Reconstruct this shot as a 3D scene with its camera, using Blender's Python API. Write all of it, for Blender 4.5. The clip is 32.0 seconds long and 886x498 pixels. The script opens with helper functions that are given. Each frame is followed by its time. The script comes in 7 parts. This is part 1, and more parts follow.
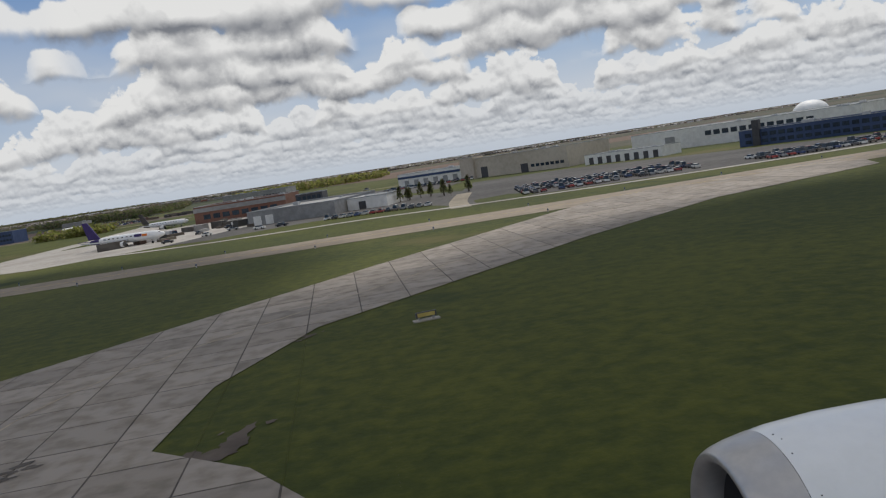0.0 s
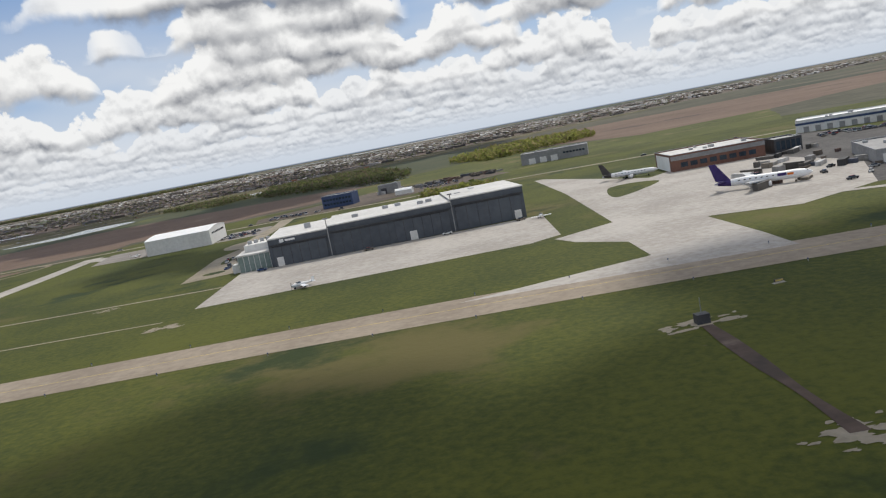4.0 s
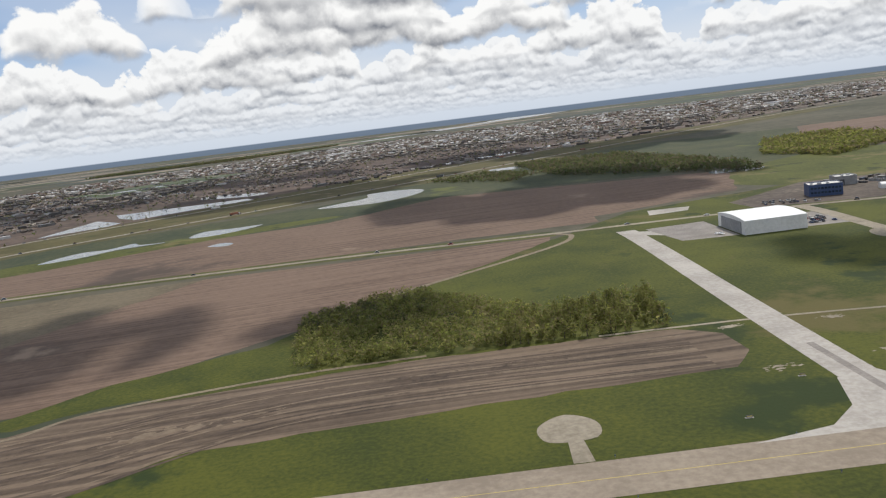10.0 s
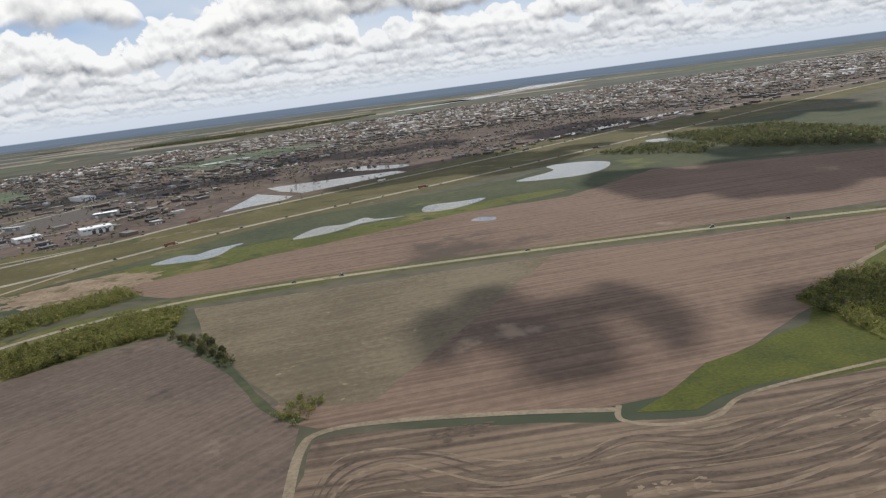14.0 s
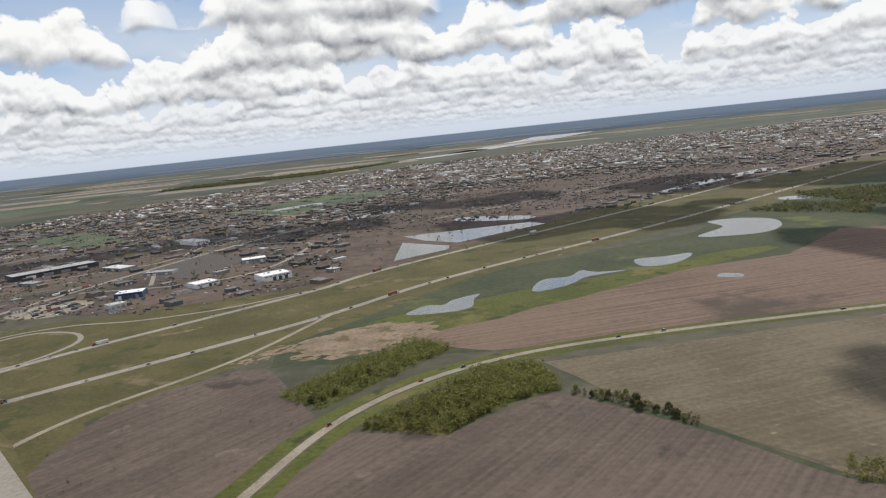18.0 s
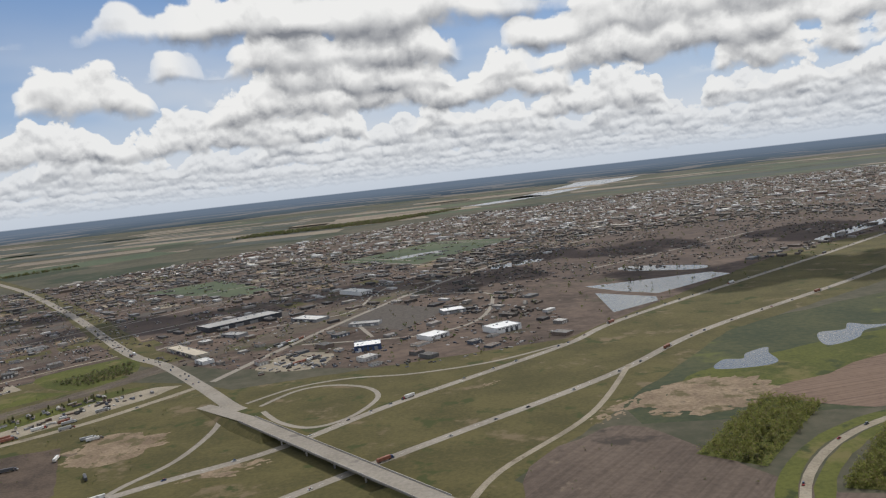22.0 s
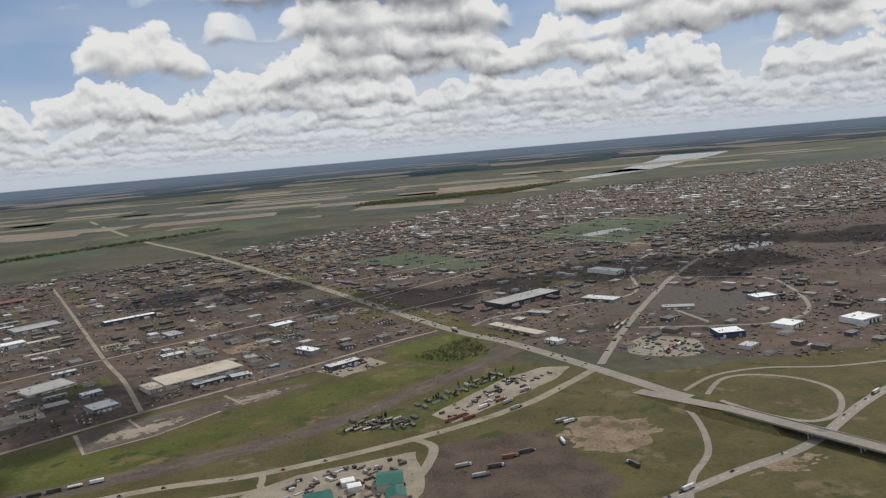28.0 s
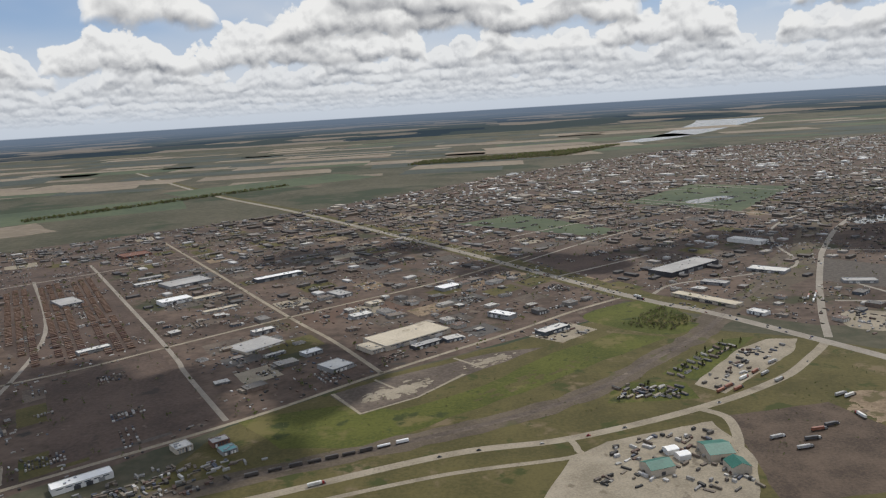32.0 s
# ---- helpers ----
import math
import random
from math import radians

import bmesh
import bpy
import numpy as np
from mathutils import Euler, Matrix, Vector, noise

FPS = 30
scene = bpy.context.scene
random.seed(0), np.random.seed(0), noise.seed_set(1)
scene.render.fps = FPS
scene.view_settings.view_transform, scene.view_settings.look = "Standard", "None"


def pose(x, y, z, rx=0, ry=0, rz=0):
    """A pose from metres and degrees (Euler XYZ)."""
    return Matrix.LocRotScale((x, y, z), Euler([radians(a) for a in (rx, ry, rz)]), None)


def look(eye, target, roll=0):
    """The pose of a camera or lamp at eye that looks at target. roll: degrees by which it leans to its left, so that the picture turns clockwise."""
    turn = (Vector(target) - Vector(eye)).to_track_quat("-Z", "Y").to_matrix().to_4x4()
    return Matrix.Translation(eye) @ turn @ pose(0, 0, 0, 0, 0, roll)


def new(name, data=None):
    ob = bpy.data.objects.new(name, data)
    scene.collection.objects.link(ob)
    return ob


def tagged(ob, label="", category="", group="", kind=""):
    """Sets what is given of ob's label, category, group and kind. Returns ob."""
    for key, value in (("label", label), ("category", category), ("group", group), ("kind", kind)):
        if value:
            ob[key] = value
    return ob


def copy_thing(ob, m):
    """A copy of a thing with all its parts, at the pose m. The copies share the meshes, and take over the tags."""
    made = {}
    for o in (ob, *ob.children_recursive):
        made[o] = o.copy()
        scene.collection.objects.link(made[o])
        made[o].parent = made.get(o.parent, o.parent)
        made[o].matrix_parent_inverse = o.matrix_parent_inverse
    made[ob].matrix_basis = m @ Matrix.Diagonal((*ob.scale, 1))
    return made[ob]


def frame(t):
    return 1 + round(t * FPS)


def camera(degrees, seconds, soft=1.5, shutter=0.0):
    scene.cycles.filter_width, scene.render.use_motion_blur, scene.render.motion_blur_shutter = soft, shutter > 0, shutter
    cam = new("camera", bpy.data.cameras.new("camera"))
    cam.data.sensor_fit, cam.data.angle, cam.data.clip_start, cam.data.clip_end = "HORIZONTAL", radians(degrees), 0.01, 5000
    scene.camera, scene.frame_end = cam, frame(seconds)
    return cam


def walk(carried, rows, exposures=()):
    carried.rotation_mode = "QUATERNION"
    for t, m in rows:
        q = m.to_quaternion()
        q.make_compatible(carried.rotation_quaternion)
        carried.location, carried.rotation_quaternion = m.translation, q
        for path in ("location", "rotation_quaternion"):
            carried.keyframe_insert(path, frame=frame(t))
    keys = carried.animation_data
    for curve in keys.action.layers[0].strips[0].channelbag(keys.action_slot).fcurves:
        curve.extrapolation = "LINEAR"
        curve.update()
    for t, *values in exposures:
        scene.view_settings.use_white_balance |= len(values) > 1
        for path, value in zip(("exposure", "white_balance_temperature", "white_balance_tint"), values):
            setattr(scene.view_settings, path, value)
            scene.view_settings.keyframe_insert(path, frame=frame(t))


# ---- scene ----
# An airport and a prairie town seen from a climbing aircraft. The whole place is built at 0.47 of life size,
# so that the aircraft's pace and the horizon stay within reach.
U = 0.47
cam = camera(60.0, 32.0, soft=1.2)
PATH = [
    (0, 0.00, 0.00, 7.47, -7.18, -6.75, -8.86),
    (0.5, -13.56, 1.19, 8.97, -6.42, -6.54, -9.66),
    (1, -27.16, 2.36, 10.50, -5.86, -6.41, -10.13),
    (1.5, -40.94, 3.53, 12.06, -5.14, -6.53, -10.85),
    (2, -54.78, 4.67, 13.71, -4.63, -6.71, -11.27),
    (2.5, -68.46, 5.75, 15.42, -3.97, -7.39, -12.12),
    (3, -82.06, 6.77, 17.24, -3.43, -7.96, -12.29),
    (3.5, -95.67, 7.71, 19.14, -3.14, -8.27, -11.84),
    (5.5, -150.63, 9.28, 28.48, -1.28, -9.26, -7.93),
    (6, -165.56, 9.23, 30.88, -0.85, -9.73, -8.27),
    (6.5, -180.80, 9.13, 33.30, -0.70, -9.88, -7.51),
    (7, -196.37, 8.99, 35.75, -0.57, -10.37, -7.76),
    (7.5, -212.18, 8.87, 38.23, -0.40, -10.22, -8.23),
    (8, -228.14, 8.80, 40.75, -0.43, -10.47, -7.27),
    (8.5, -244.29, 8.78, 43.29, -0.35, -10.68, -6.97),
    (9, -260.66, 8.80, 45.84, -0.30, -9.71, -6.93),
    (9.5, -277.17, 8.86, 48.38, -0.15, -9.60, -6.69),
    (10, -293.81, 8.96, 50.92, -0.13, -9.61, -7.15),
    (10.5, -310.58, 9.09, 53.46, -0.18, -9.74, -7.16),
    (11, -327.47, 9.26, 55.97, -0.13, -9.83, -7.54),
    (11.5, -344.52, 9.47, 58.46, 0.06, -10.12, -7.95),
    (12, -361.68, 9.70, 60.93, 0.15, -10.71, -8.00),
    (12.5, -378.85, 9.97, 63.37, 0.26, -11.08, -7.86),
    (13, -395.98, 10.30, 65.81, 0.24, -11.34, -7.70),
    (13.5, -413.08, 10.66, 68.25, 0.24, -11.64, -7.55),
    (14, -430.20, 11.05, 70.70, 0.20, -11.90, -7.44),
    (14.5, -447.32, 11.45, 73.14, 0.10, -12.03, -7.43),
    (16.5, -517.57, 12.71, 83.00, -0.61, -11.93, -7.10),
    (17, -535.36, 12.72, 85.59, -0.89, -11.27, -6.77),
    (17.5, -553.16, 12.65, 88.20, -1.30, -10.09, -6.50),
    (18, -570.98, 12.48, 90.85, -1.68, -8.60, -5.98),
    (18.5, -588.87, 12.21, 93.53, -1.83, -7.47, -5.77),
    (19, -606.89, 11.87, 96.24, -1.76, -6.57, -5.62),
    (19.5, -625.09, 11.49, 99.00, -1.74, -5.44, -5.85),
    (20, -643.51, 11.10, 101.78, -1.82, -4.90, -5.81),
    (20.5, -662.14, 10.77, 104.59, -1.60, -4.79, -5.95),
    (21, -680.94, 10.50, 107.42, -1.15, -4.95, -6.00),
    (21.5, -699.89, 10.32, 110.26, -0.74, -5.05, -5.95),
    (22, -718.91, 10.23, 113.13, -0.42, -5.13, -6.34),
    (22.5, -737.95, 10.22, 116.02, -0.10, -5.13, -6.74),
    (23, -756.95, 10.28, 118.93, 0.06, -4.60, -6.59),
    (23.5, -775.89, 10.37, 121.84, -0.11, -3.56, -6.56),
    (24, -794.77, 10.48, 124.75, -0.12, -3.48, -6.50),
    (24.5, -813.57, 10.59, 127.65, 0.09, -3.71, -6.59),
    (26.5, -886.91, 10.57, 138.67, 2.19, -5.91, -6.32),
    (27, -905.26, 10.09, 141.09, 2.75, -6.73, -5.77),
    (27.5, -923.65, 9.53, 143.45, 3.10, -7.16, -5.48),
    (28, -942.08, 8.86, 145.76, 3.19, -7.20, -4.95),
    (28.5, -960.56, 8.06, 148.00, 3.30, -7.32, -4.60),
    (29, -979.06, 7.14, 150.19, 3.35, -7.54, -4.39),
    (29.5, -997.56, 6.09, 152.31, 3.43, -7.73, -4.37),
    (30, -1016.05, 4.95, 154.38, 3.52, -8.13, -4.15),
    (30.5, -1034.52, 3.75, 156.42, 3.62, -8.75, -4.07),
    (31, -1053.00, 2.51, 158.43, 3.74, -9.43, -3.52),
    (31.5, -1071.49, 1.26, 160.42, 3.79, -9.95, -3.48),
    (32, -1090.00, -0.00, 162.41, 3.83, -10.24, -3.55),
]
walk(cam, [(t, pose(x, y, z, 90 + pitch, 0, yaw) @ pose(0, 0, 0, 0, 0, roll)) for t, x, y, z, yaw, pitch, roll in PATH],
     exposures=[(0, -0.42), (2, -0.32), (3.5, -0.18), (5.5, -0.05), (18, -0.05), (21, -0.22), (23, -0.30), (24, -0.46), (28, -0.38), (32, -0.26)])

# ---------------------------------------------------------------- sky and sun
SUN_WAY = Vector((0.42, 0.62, 0.95)).normalized()
sun = new("sun", bpy.data.lights.new("sun", "SUN"))
sun.data.energy, sun.data.angle, sun.data.color = 3.0, radians(0.53), (1.0, 0.95, 0.87)
sun.matrix_world = look(SUN_WAY * 1000, (0, 0, 0))


class Graph:
    """A short way to write node trees."""

    def __init__(self, tree):
        self.tree = tree

    def node(self, kind, **values):
        n = self.tree.nodes.new(kind)
        for key, value in values.items():
            setattr(n, key, value)
        return n

    def put(self, n, slot, value):
        if isinstance(value, bpy.types.NodeSocket):
            self.tree.links.new(value, n.inputs[slot])
        else:
            n.inputs[slot].default_value = value

    def math(self, op, a, b=0.0, c=0.0, clamp=False):
        n = self.node("ShaderNodeMath", operation=op, use_clamp=clamp)
        for i, v in enumerate((a, b, c)):
            self.put(n, i, v)
        return n.outputs[0]

    def noise(self, vector, scale, detail=4.0, rough=0.55, distort=0.0):
        n = self.node("ShaderNodeTexNoise")
        self.put(n, "Vector", vector)
        self.put(n, "Scale", scale), self.put(n, "Detail", detail), self.put(n, "Roughness", rough), self.put(n, "Distortion", distort)
        return n.outputs["Fac"]

    def cells(self, vector, scale, detail=1.0):
        n = self.node("ShaderNodeTexVoronoi", feature="F1", normalize=True)
        self.put(n, "Vector", vector), self.put(n, "Scale", scale), self.put(n, "Detail", detail), self.put(n, "Roughness", 0.6)
        return n.outputs["Distance"]

    def ramp(self, fac, low, high):
        n = self.node("ShaderNodeMapRange", interpolation_type="SMOOTHSTEP")
        self.put(n, 0, fac), self.put(n, 1, low), self.put(n, 2, high)
        return n.outputs[0]

    def mix(self, fac, a, b):
        n = self.node("ShaderNodeMix", data_type="RGBA")
        self.put(n, 0, fac), self.put(n, 6, (*a, 1) if isinstance(a, tuple) else a), self.put(n, 7, (*b, 1) if isinstance(b, tuple) else b)
        return n.outputs[2]

    def join(self, x, y, z):
        n = self.node("ShaderNodeCombineXYZ")
        for i, v in enumerate((x, y, z)):
            self.put(n, i, v)
        return n.outputs[0]


def make_world():
    world = bpy.data.worlds.new("sky")
    scene.world = world
    world.use_nodes = True
    world.node_tree.nodes.clear()
    g = Graph(world.node_tree)
    way = g.node("ShaderNodeTexCoord").outputs["Generated"]
    xyz = g.node("ShaderNodeSeparateXYZ")
    g.put(xyz, 0, way)
    x, y, z = xyz.outputs
    sky = g.node("ShaderNodeTexSky", sky_type="NISHITA", sun_disc=False, dust_density=0.2, ozone_density=3.0)
    sky.sun_elevation, sky.sun_rotation = math.asin(SUN_WAY.z), math.atan2(SUN_WAY.x, SUN_WAY.y)
    blue = g.node("ShaderNodeVectorMath", operation="SCALE")
    g.put(blue, 0, sky.outputs[0]), g.put(blue, "Scale", 0.10)
    # azimuth and height over the horizon, in degrees
    azim = g.math("MULTIPLY", g.math("ARCTAN2", x, y), 180 / math.pi)
    elev = g.math("MULTIPLY", g.math("ARCTAN2", z, g.math("SQRT", g.math("ADD", g.math("MULTIPLY", x, x), g.math("MULTIPLY", y, y)))), 180 / math.pi)
    air = g.mix(g.ramp(elev, 13, 0), g.mix(0.6, blue.outputs[0], (0.17, 0.34, 0.68)), (0.50, 0.63, 0.82))
    veil = g.math("MULTIPLY", g.ramp(g.noise(g.join(g.math("MULTIPLY", azim, 0.03), g.math("MULTIPLY", elev, 0.09), 4.0), 1.0, 4.0), 0.40, 0.66), g.ramp(elev, 17, 4))
    out = g.mix(g.math("MULTIPLY", veil, 0.75), air, (0.78, 0.81, 0.85))
    out = g.mix(g.math("MULTIPLY", g.ramp(elev, 7.5, 2.5), 0.72), out, (0.80, 0.83, 0.87))
    # rows of heaped clouds, the far ones behind the near ones: base, height, cover, all in degrees but the last
    east = g.ramp(azim, -20, 0)
    for k, (base, tall, cover) in enumerate(CLOUD_ROWS):
        size = 0.55 * base + 0.5
        lean = (k * 37) % 11 * 3.1
        across, up = g.math("DIVIDE", azim, size), g.math("DIVIDE", elev, size)
        bank = g.noise(g.join(g.math("ADD", across, lean), 0.31 * k, 2.7 * k), 0.36, 2.0, 0.5)
        small = g.noise(g.join(across, up, 3.3 * k), 1.2, 6.0, 0.55, 0.15)
        lobes = g.cells(g.join(g.math("ADD", across, g.math("MULTIPLY", small, 0.5)), g.math("ADD", up, g.math("MULTIPLY", small, 0.5)), 1.9 * k), 1.5)
        above = g.noise(g.join(g.math("ADD", across, 0.05), g.math("ADD", up, 0.14), 3.3 * k), 1.2, 5.0, 0.55, 0.15)
        lobes_above = g.cells(g.join(g.math("ADD", across, g.math("ADD", g.math("MULTIPLY", above, 0.5), 0.04)), g.math("ADD", up, g.math("ADD", g.math("MULTIPLY", above, 0.5), 0.12)), 1.9 * k), 1.5)
        # how much of the row is clouded here: more towards the east
        gain = g.math("ADD", g.math("SUBTRACT", bank, 0.60 - cover), g.math("MULTIPLY", g.math("SUBTRACT", east, 1.0), 0.17 if base > 5 else 0.03))
        for az, row, half, lift in GREAT_HEAPS:
            if row == k:
                off = g.math("DIVIDE", g.math("SUBTRACT", azim, az), half)
                gain = g.math("MAXIMUM", gain, g.math("SUBTRACT", lift, g.math("MULTIPLY", g.math("MULTIPLY", off, off), lift)))
        swell = g.math("POWER", g.math("MULTIPLY", gain, 5.0, clamp=True), 0.6)
        foot = g.math("SUBTRACT", elev, g.math("ADD", base, g.math("MULTIPLY", g.math("SUBTRACT", bank, 0.5), 0.30 * size)))
        crown = g.math("SUBTRACT", g.math("MULTIPLY", swell, tall), foot)
        puff = g.math("ADD", g.math("MULTIPLY", g.math("SUBTRACT", small, 0.5), 1.25), g.math("MULTIPLY", g.math("SUBTRACT", 0.42, lobes), 1.25))
        puff_above = g.math("ADD", g.math("MULTIPLY", g.math("SUBTRACT", above, 0.5), 1.25), g.math("MULTIPLY", g.math("SUBTRACT", 0.42, lobes_above), 1.25))
        top = g.math("ADD", g.math("DIVIDE", crown, tall), puff)
        bottom = g.math("ADD", g.math("DIVIDE", foot, 0.28 * size), g.math("MULTIPLY", g.math("SUBTRACT", small, 0.42), 3.0))
        mask = g.math("MULTIPLY", g.math("MULTIPLY", g.ramp(top, 0.0, 0.10), g.ramp(bottom, 0.0, 0.7)), g.ramp(gain, -0.03, 0.04))
        # bright crowns, grey undersides, and shade under each lobe
        rise = g.math("DIVIDE", foot, g.math("MAXIMUM", g.math("MULTIPLY", swell, tall), 0.1))
        under = g.math("MULTIPLY", g.math("SUBTRACT", puff_above, puff), 1.5)
        belly = g.math("MULTIPLY", g.ramp(rise, 0.55, 0.0), 0.50 + 0.035 * base)
        thin = g.math("MULTIPLY", g.ramp(top, 0.55, 0.05), -0.22)
        dark = g.math("ADD", g.math("ADD", belly, g.math("ADD", under, thin)), 0.10, clamp=True)
        lit = g.mix(dark, (1.0, 1.0, 0.99), (0.25, 0.265, 0.30))
        lit = g.mix(max(0.0, 0.72 - 0.17 * base), lit, (0.64, 0.70, 0.79))
        out = g.mix(mask, out, lit)
    # broken cloud overhead
    high = g.ramp(g.noise(way, 3.0, 6.0, 0.6), 0.40, 0.50)
    out = g.mix(g.math("MULTIPLY", high, g.ramp(elev, 20, 26)), out, (0.82, 0.81, 0.80))
    out = g.mix(g.math("MULTIPLY", g.ramp(elev, 1.6, -0.2), 0.8), out, (0.62, 0.69, 0.79))
    # the far plain, past the last field
    down = g.math("ADD", g.math("MAXIMUM", g.math("MULTIPLY", z, -1.0), 0.0), 0.004)
    cells = g.node("ShaderNodeTexVoronoi", distance="CHEBYCHEV")
    g.put(cells, "Vector", g.join(g.math("DIVIDE", x, down), g.math("DIVIDE", y, down), 0.0)), g.put(cells, "Scale", 0.30)
    tone = g.node("ShaderNodeSeparateXYZ")
    g.put(tone, 0, cells.outputs["Color"])
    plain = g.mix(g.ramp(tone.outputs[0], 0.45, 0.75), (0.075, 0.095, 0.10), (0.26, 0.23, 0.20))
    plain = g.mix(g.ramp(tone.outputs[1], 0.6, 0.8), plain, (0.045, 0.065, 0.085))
    # distance haze painted in: the plain's colour turns blue towards the horizon
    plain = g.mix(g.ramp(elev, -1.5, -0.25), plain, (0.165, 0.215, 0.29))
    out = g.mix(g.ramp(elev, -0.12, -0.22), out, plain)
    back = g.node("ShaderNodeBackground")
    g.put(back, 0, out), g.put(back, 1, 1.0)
    end = g.node("ShaderNodeOutputWorld")
    g.tree.links.new(back.outputs[0], end.inputs[0])


# rows of clouds from the horizon up: base, height in degrees, cover; then the great heaps: azimuth, row, half width, swell
CLOUD_ROWS = [(0.5, 0.7, 0.28), (0.8, 0.8, 0.28), (1.15, 0.9, 0.28), (1.6, 1.1, 0.28), (2.15, 1.5, 0.27), (2.8, 1.9, 0.27), (3.7, 2.5, 0.26), (5.3, 3.5, 0.17), (6.8, 3.4, 0.19), (8.6, 4.0, 0.18), (11.0, 5.0, 0.16), (14.5, 6.0, 0.15)]
GREAT_HEAPS = [(-6, 7, 9.5, 0.30), (-23, 8, 4.5, 0.14), (-6, 11, 12.0, 0.13)]
make_world()

# ---------------------------------------------------------------- materials
MATS = {}


def mat(name, dark, light, coarse=0.05, fine=1.0, rough=0.9, bump=0.0, metal=0.0, rows=None, spots=None, local=False, contrast=0.28):
    """A surface whose colour wanders between two at two scales; rows: (angle, spacing, strength) of furrows or seams;
    spots: (colour, scale, share) of patches."""
    m = bpy.data.materials.new(name)
    m.use_nodes = True
    g = Graph(m.node_tree)
    shader = m.node_tree.nodes["Principled BSDF"]
    where = g.node("ShaderNodeTexCoord").outputs["Object"] if local else g.node("ShaderNodeNewGeometry").outputs["Position"]
    big, small = g.noise(where, coarse, 5.0, 0.6), g.noise(where, fine, 4.0, 0.65)
    both = g.math("ADD", g.math("MULTIPLY", big, 0.55), g.math("MULTIPLY", small, 0.45))
    fac = g.ramp(both, 0.5 - contrast / 2, 0.5 + contrast / 2)
    if rows:
        turn = g.node("ShaderNodeMapping")
        g.put(turn, "Vector", where)
        turn.inputs["Rotation"].default_value = (0, 0, radians(-rows[0]))
        wave = g.node("ShaderNodeTexNoise")
        squeeze = g.node("ShaderNodeMapping")
        g.put(squeeze, "Vector", turn.outputs[0])
        squeeze.inputs["Scale"].default_value = (0.012, 1.0, 1.0)
        g.put(wave, "Vector", squeeze.outputs[0]), g.put(wave, "Scale", 1.0 / rows[1]), g.put(wave, "Detail", 4.0)
        lines = g.ramp(wave.outputs["Fac"], 0.35, 0.65)
        fac = g.math("ADD", g.math("MULTIPLY", fac, 1 - rows[2]), g.math("MULTIPLY", lines, rows[2]))
    colour = g.mix(fac, dark, light)
    for tint, scale, share in spots or ():
        colour = g.mix(g.ramp(g.noise(where, scale, 6.0, 0.62), share, share + 0.09), colour, tint)
    g.put(shader, "Base Color", colour)
    g.put(shader, "Roughness", rough), g.put(shader, "Metallic", metal)
    g.put(shader, "Specular IOR Level", 0.25)
    if bump:
        b = g.node("ShaderNodeBump")
        g.put(b, "Strength", 0.6), g.put(b, "Distance", bump), g.put(b, "Height", small)
        g.put(shader, "Normal", b.outputs[0])
    MATS[name] = m
    return m


def varied(name, colours, rough=0.7, metal=0.0, island=False, fine=0.6):
    """A surface whose colour differs from object to object, or from piece to piece of one mesh."""
    m = bpy.data.materials.new(name)
    m.use_nodes = True
    g = Graph(m.node_tree)
    shader = m.node_tree.nodes["Principled BSDF"]
    pick = g.node("ShaderNodeNewGeometry").outputs["Random Per Island"] if island else g.node("ShaderNodeObjectInfo").outputs["Random"]
    ramp = g.node("ShaderNodeValToRGB")
    ramp.color_ramp.interpolation = "CONSTANT"
    while len(ramp.color_ramp.elements) < len(colours):
        ramp.color_ramp.elements.new(0.5)
    for i, c in enumerate(colours):
        ramp.color_ramp.elements[i].position, ramp.color_ramp.elements[i].color = i / len(colours), (*c, 1)
    g.put(ramp, 0, pick)
    grime = g.noise(g.node("ShaderNodeNewGeometry").outputs["Position"], fine, 4.0)
    dirty = g.node("ShaderNodeMix", data_type="RGBA", blend_type="MULTIPLY")
    g.put(dirty, 0, 1.0), g.put(dirty, 6, ramp.outputs[0]), g.put(dirty, 7, g.mix(g.ramp(grime, 0.3, 0.6), (0.66, 0.64, 0.6), (1.0, 1.0, 1.0)))
    g.put(shader, "Base Color", dirty.outputs[2]), g.put(shader, "Roughness", rough), g.put(shader, "Metallic", metal)
    MATS[name] = m
    return m


mat("grass", (0.031, 0.043, 0.005), (0.083, 0.089, 0.010), 0.03, 1.1, bump=0.08, spots=[((0.100, 0.086, 0.026), 0.02, 0.56), ((0.022, 0.036, 0.006), 0.035, 0.57), ((0.12, 0.094, 0.05), 0.25, 0.70)])
mat("prairie", (0.050, 0.052, 0.031), (0.105, 0.093, 0.064), 0.006, 0.09, spots=[((0.036, 0.048, 0.026), 0.004, 0.52), ((0.15, 0.115, 0.085), 0.0035, 0.6)])
mat("verge", (0.060, 0.054, 0.018), (0.108, 0.092, 0.034), 0.03, 0.5, bump=0.05, spots=[((0.15, 0.115, 0.066), 0.035, 0.57), ((0.046, 0.054, 0.014), 0.05, 0.56), ((0.09, 0.066, 0.042), 0.12, 0.66)])
mat("meadow", (0.048, 0.058, 0.010), (0.098, 0.104, 0.020), 0.025, 0.5, spots=[((0.13, 0.112, 0.04), 0.03, 0.55), ((0.036, 0.046, 0.012), 0.05, 0.56), ((0.10, 0.078, 0.045), 0.11, 0.66)])
mat("marsh", (0.032, 0.044, 0.022), (0.07, 0.074, 0.034), 0.02, 0.25, spots=[((0.10, 0.108, 0.03), 0.015, 0.6), ((0.085, 0.07, 0.05), 0.02, 0.62)])
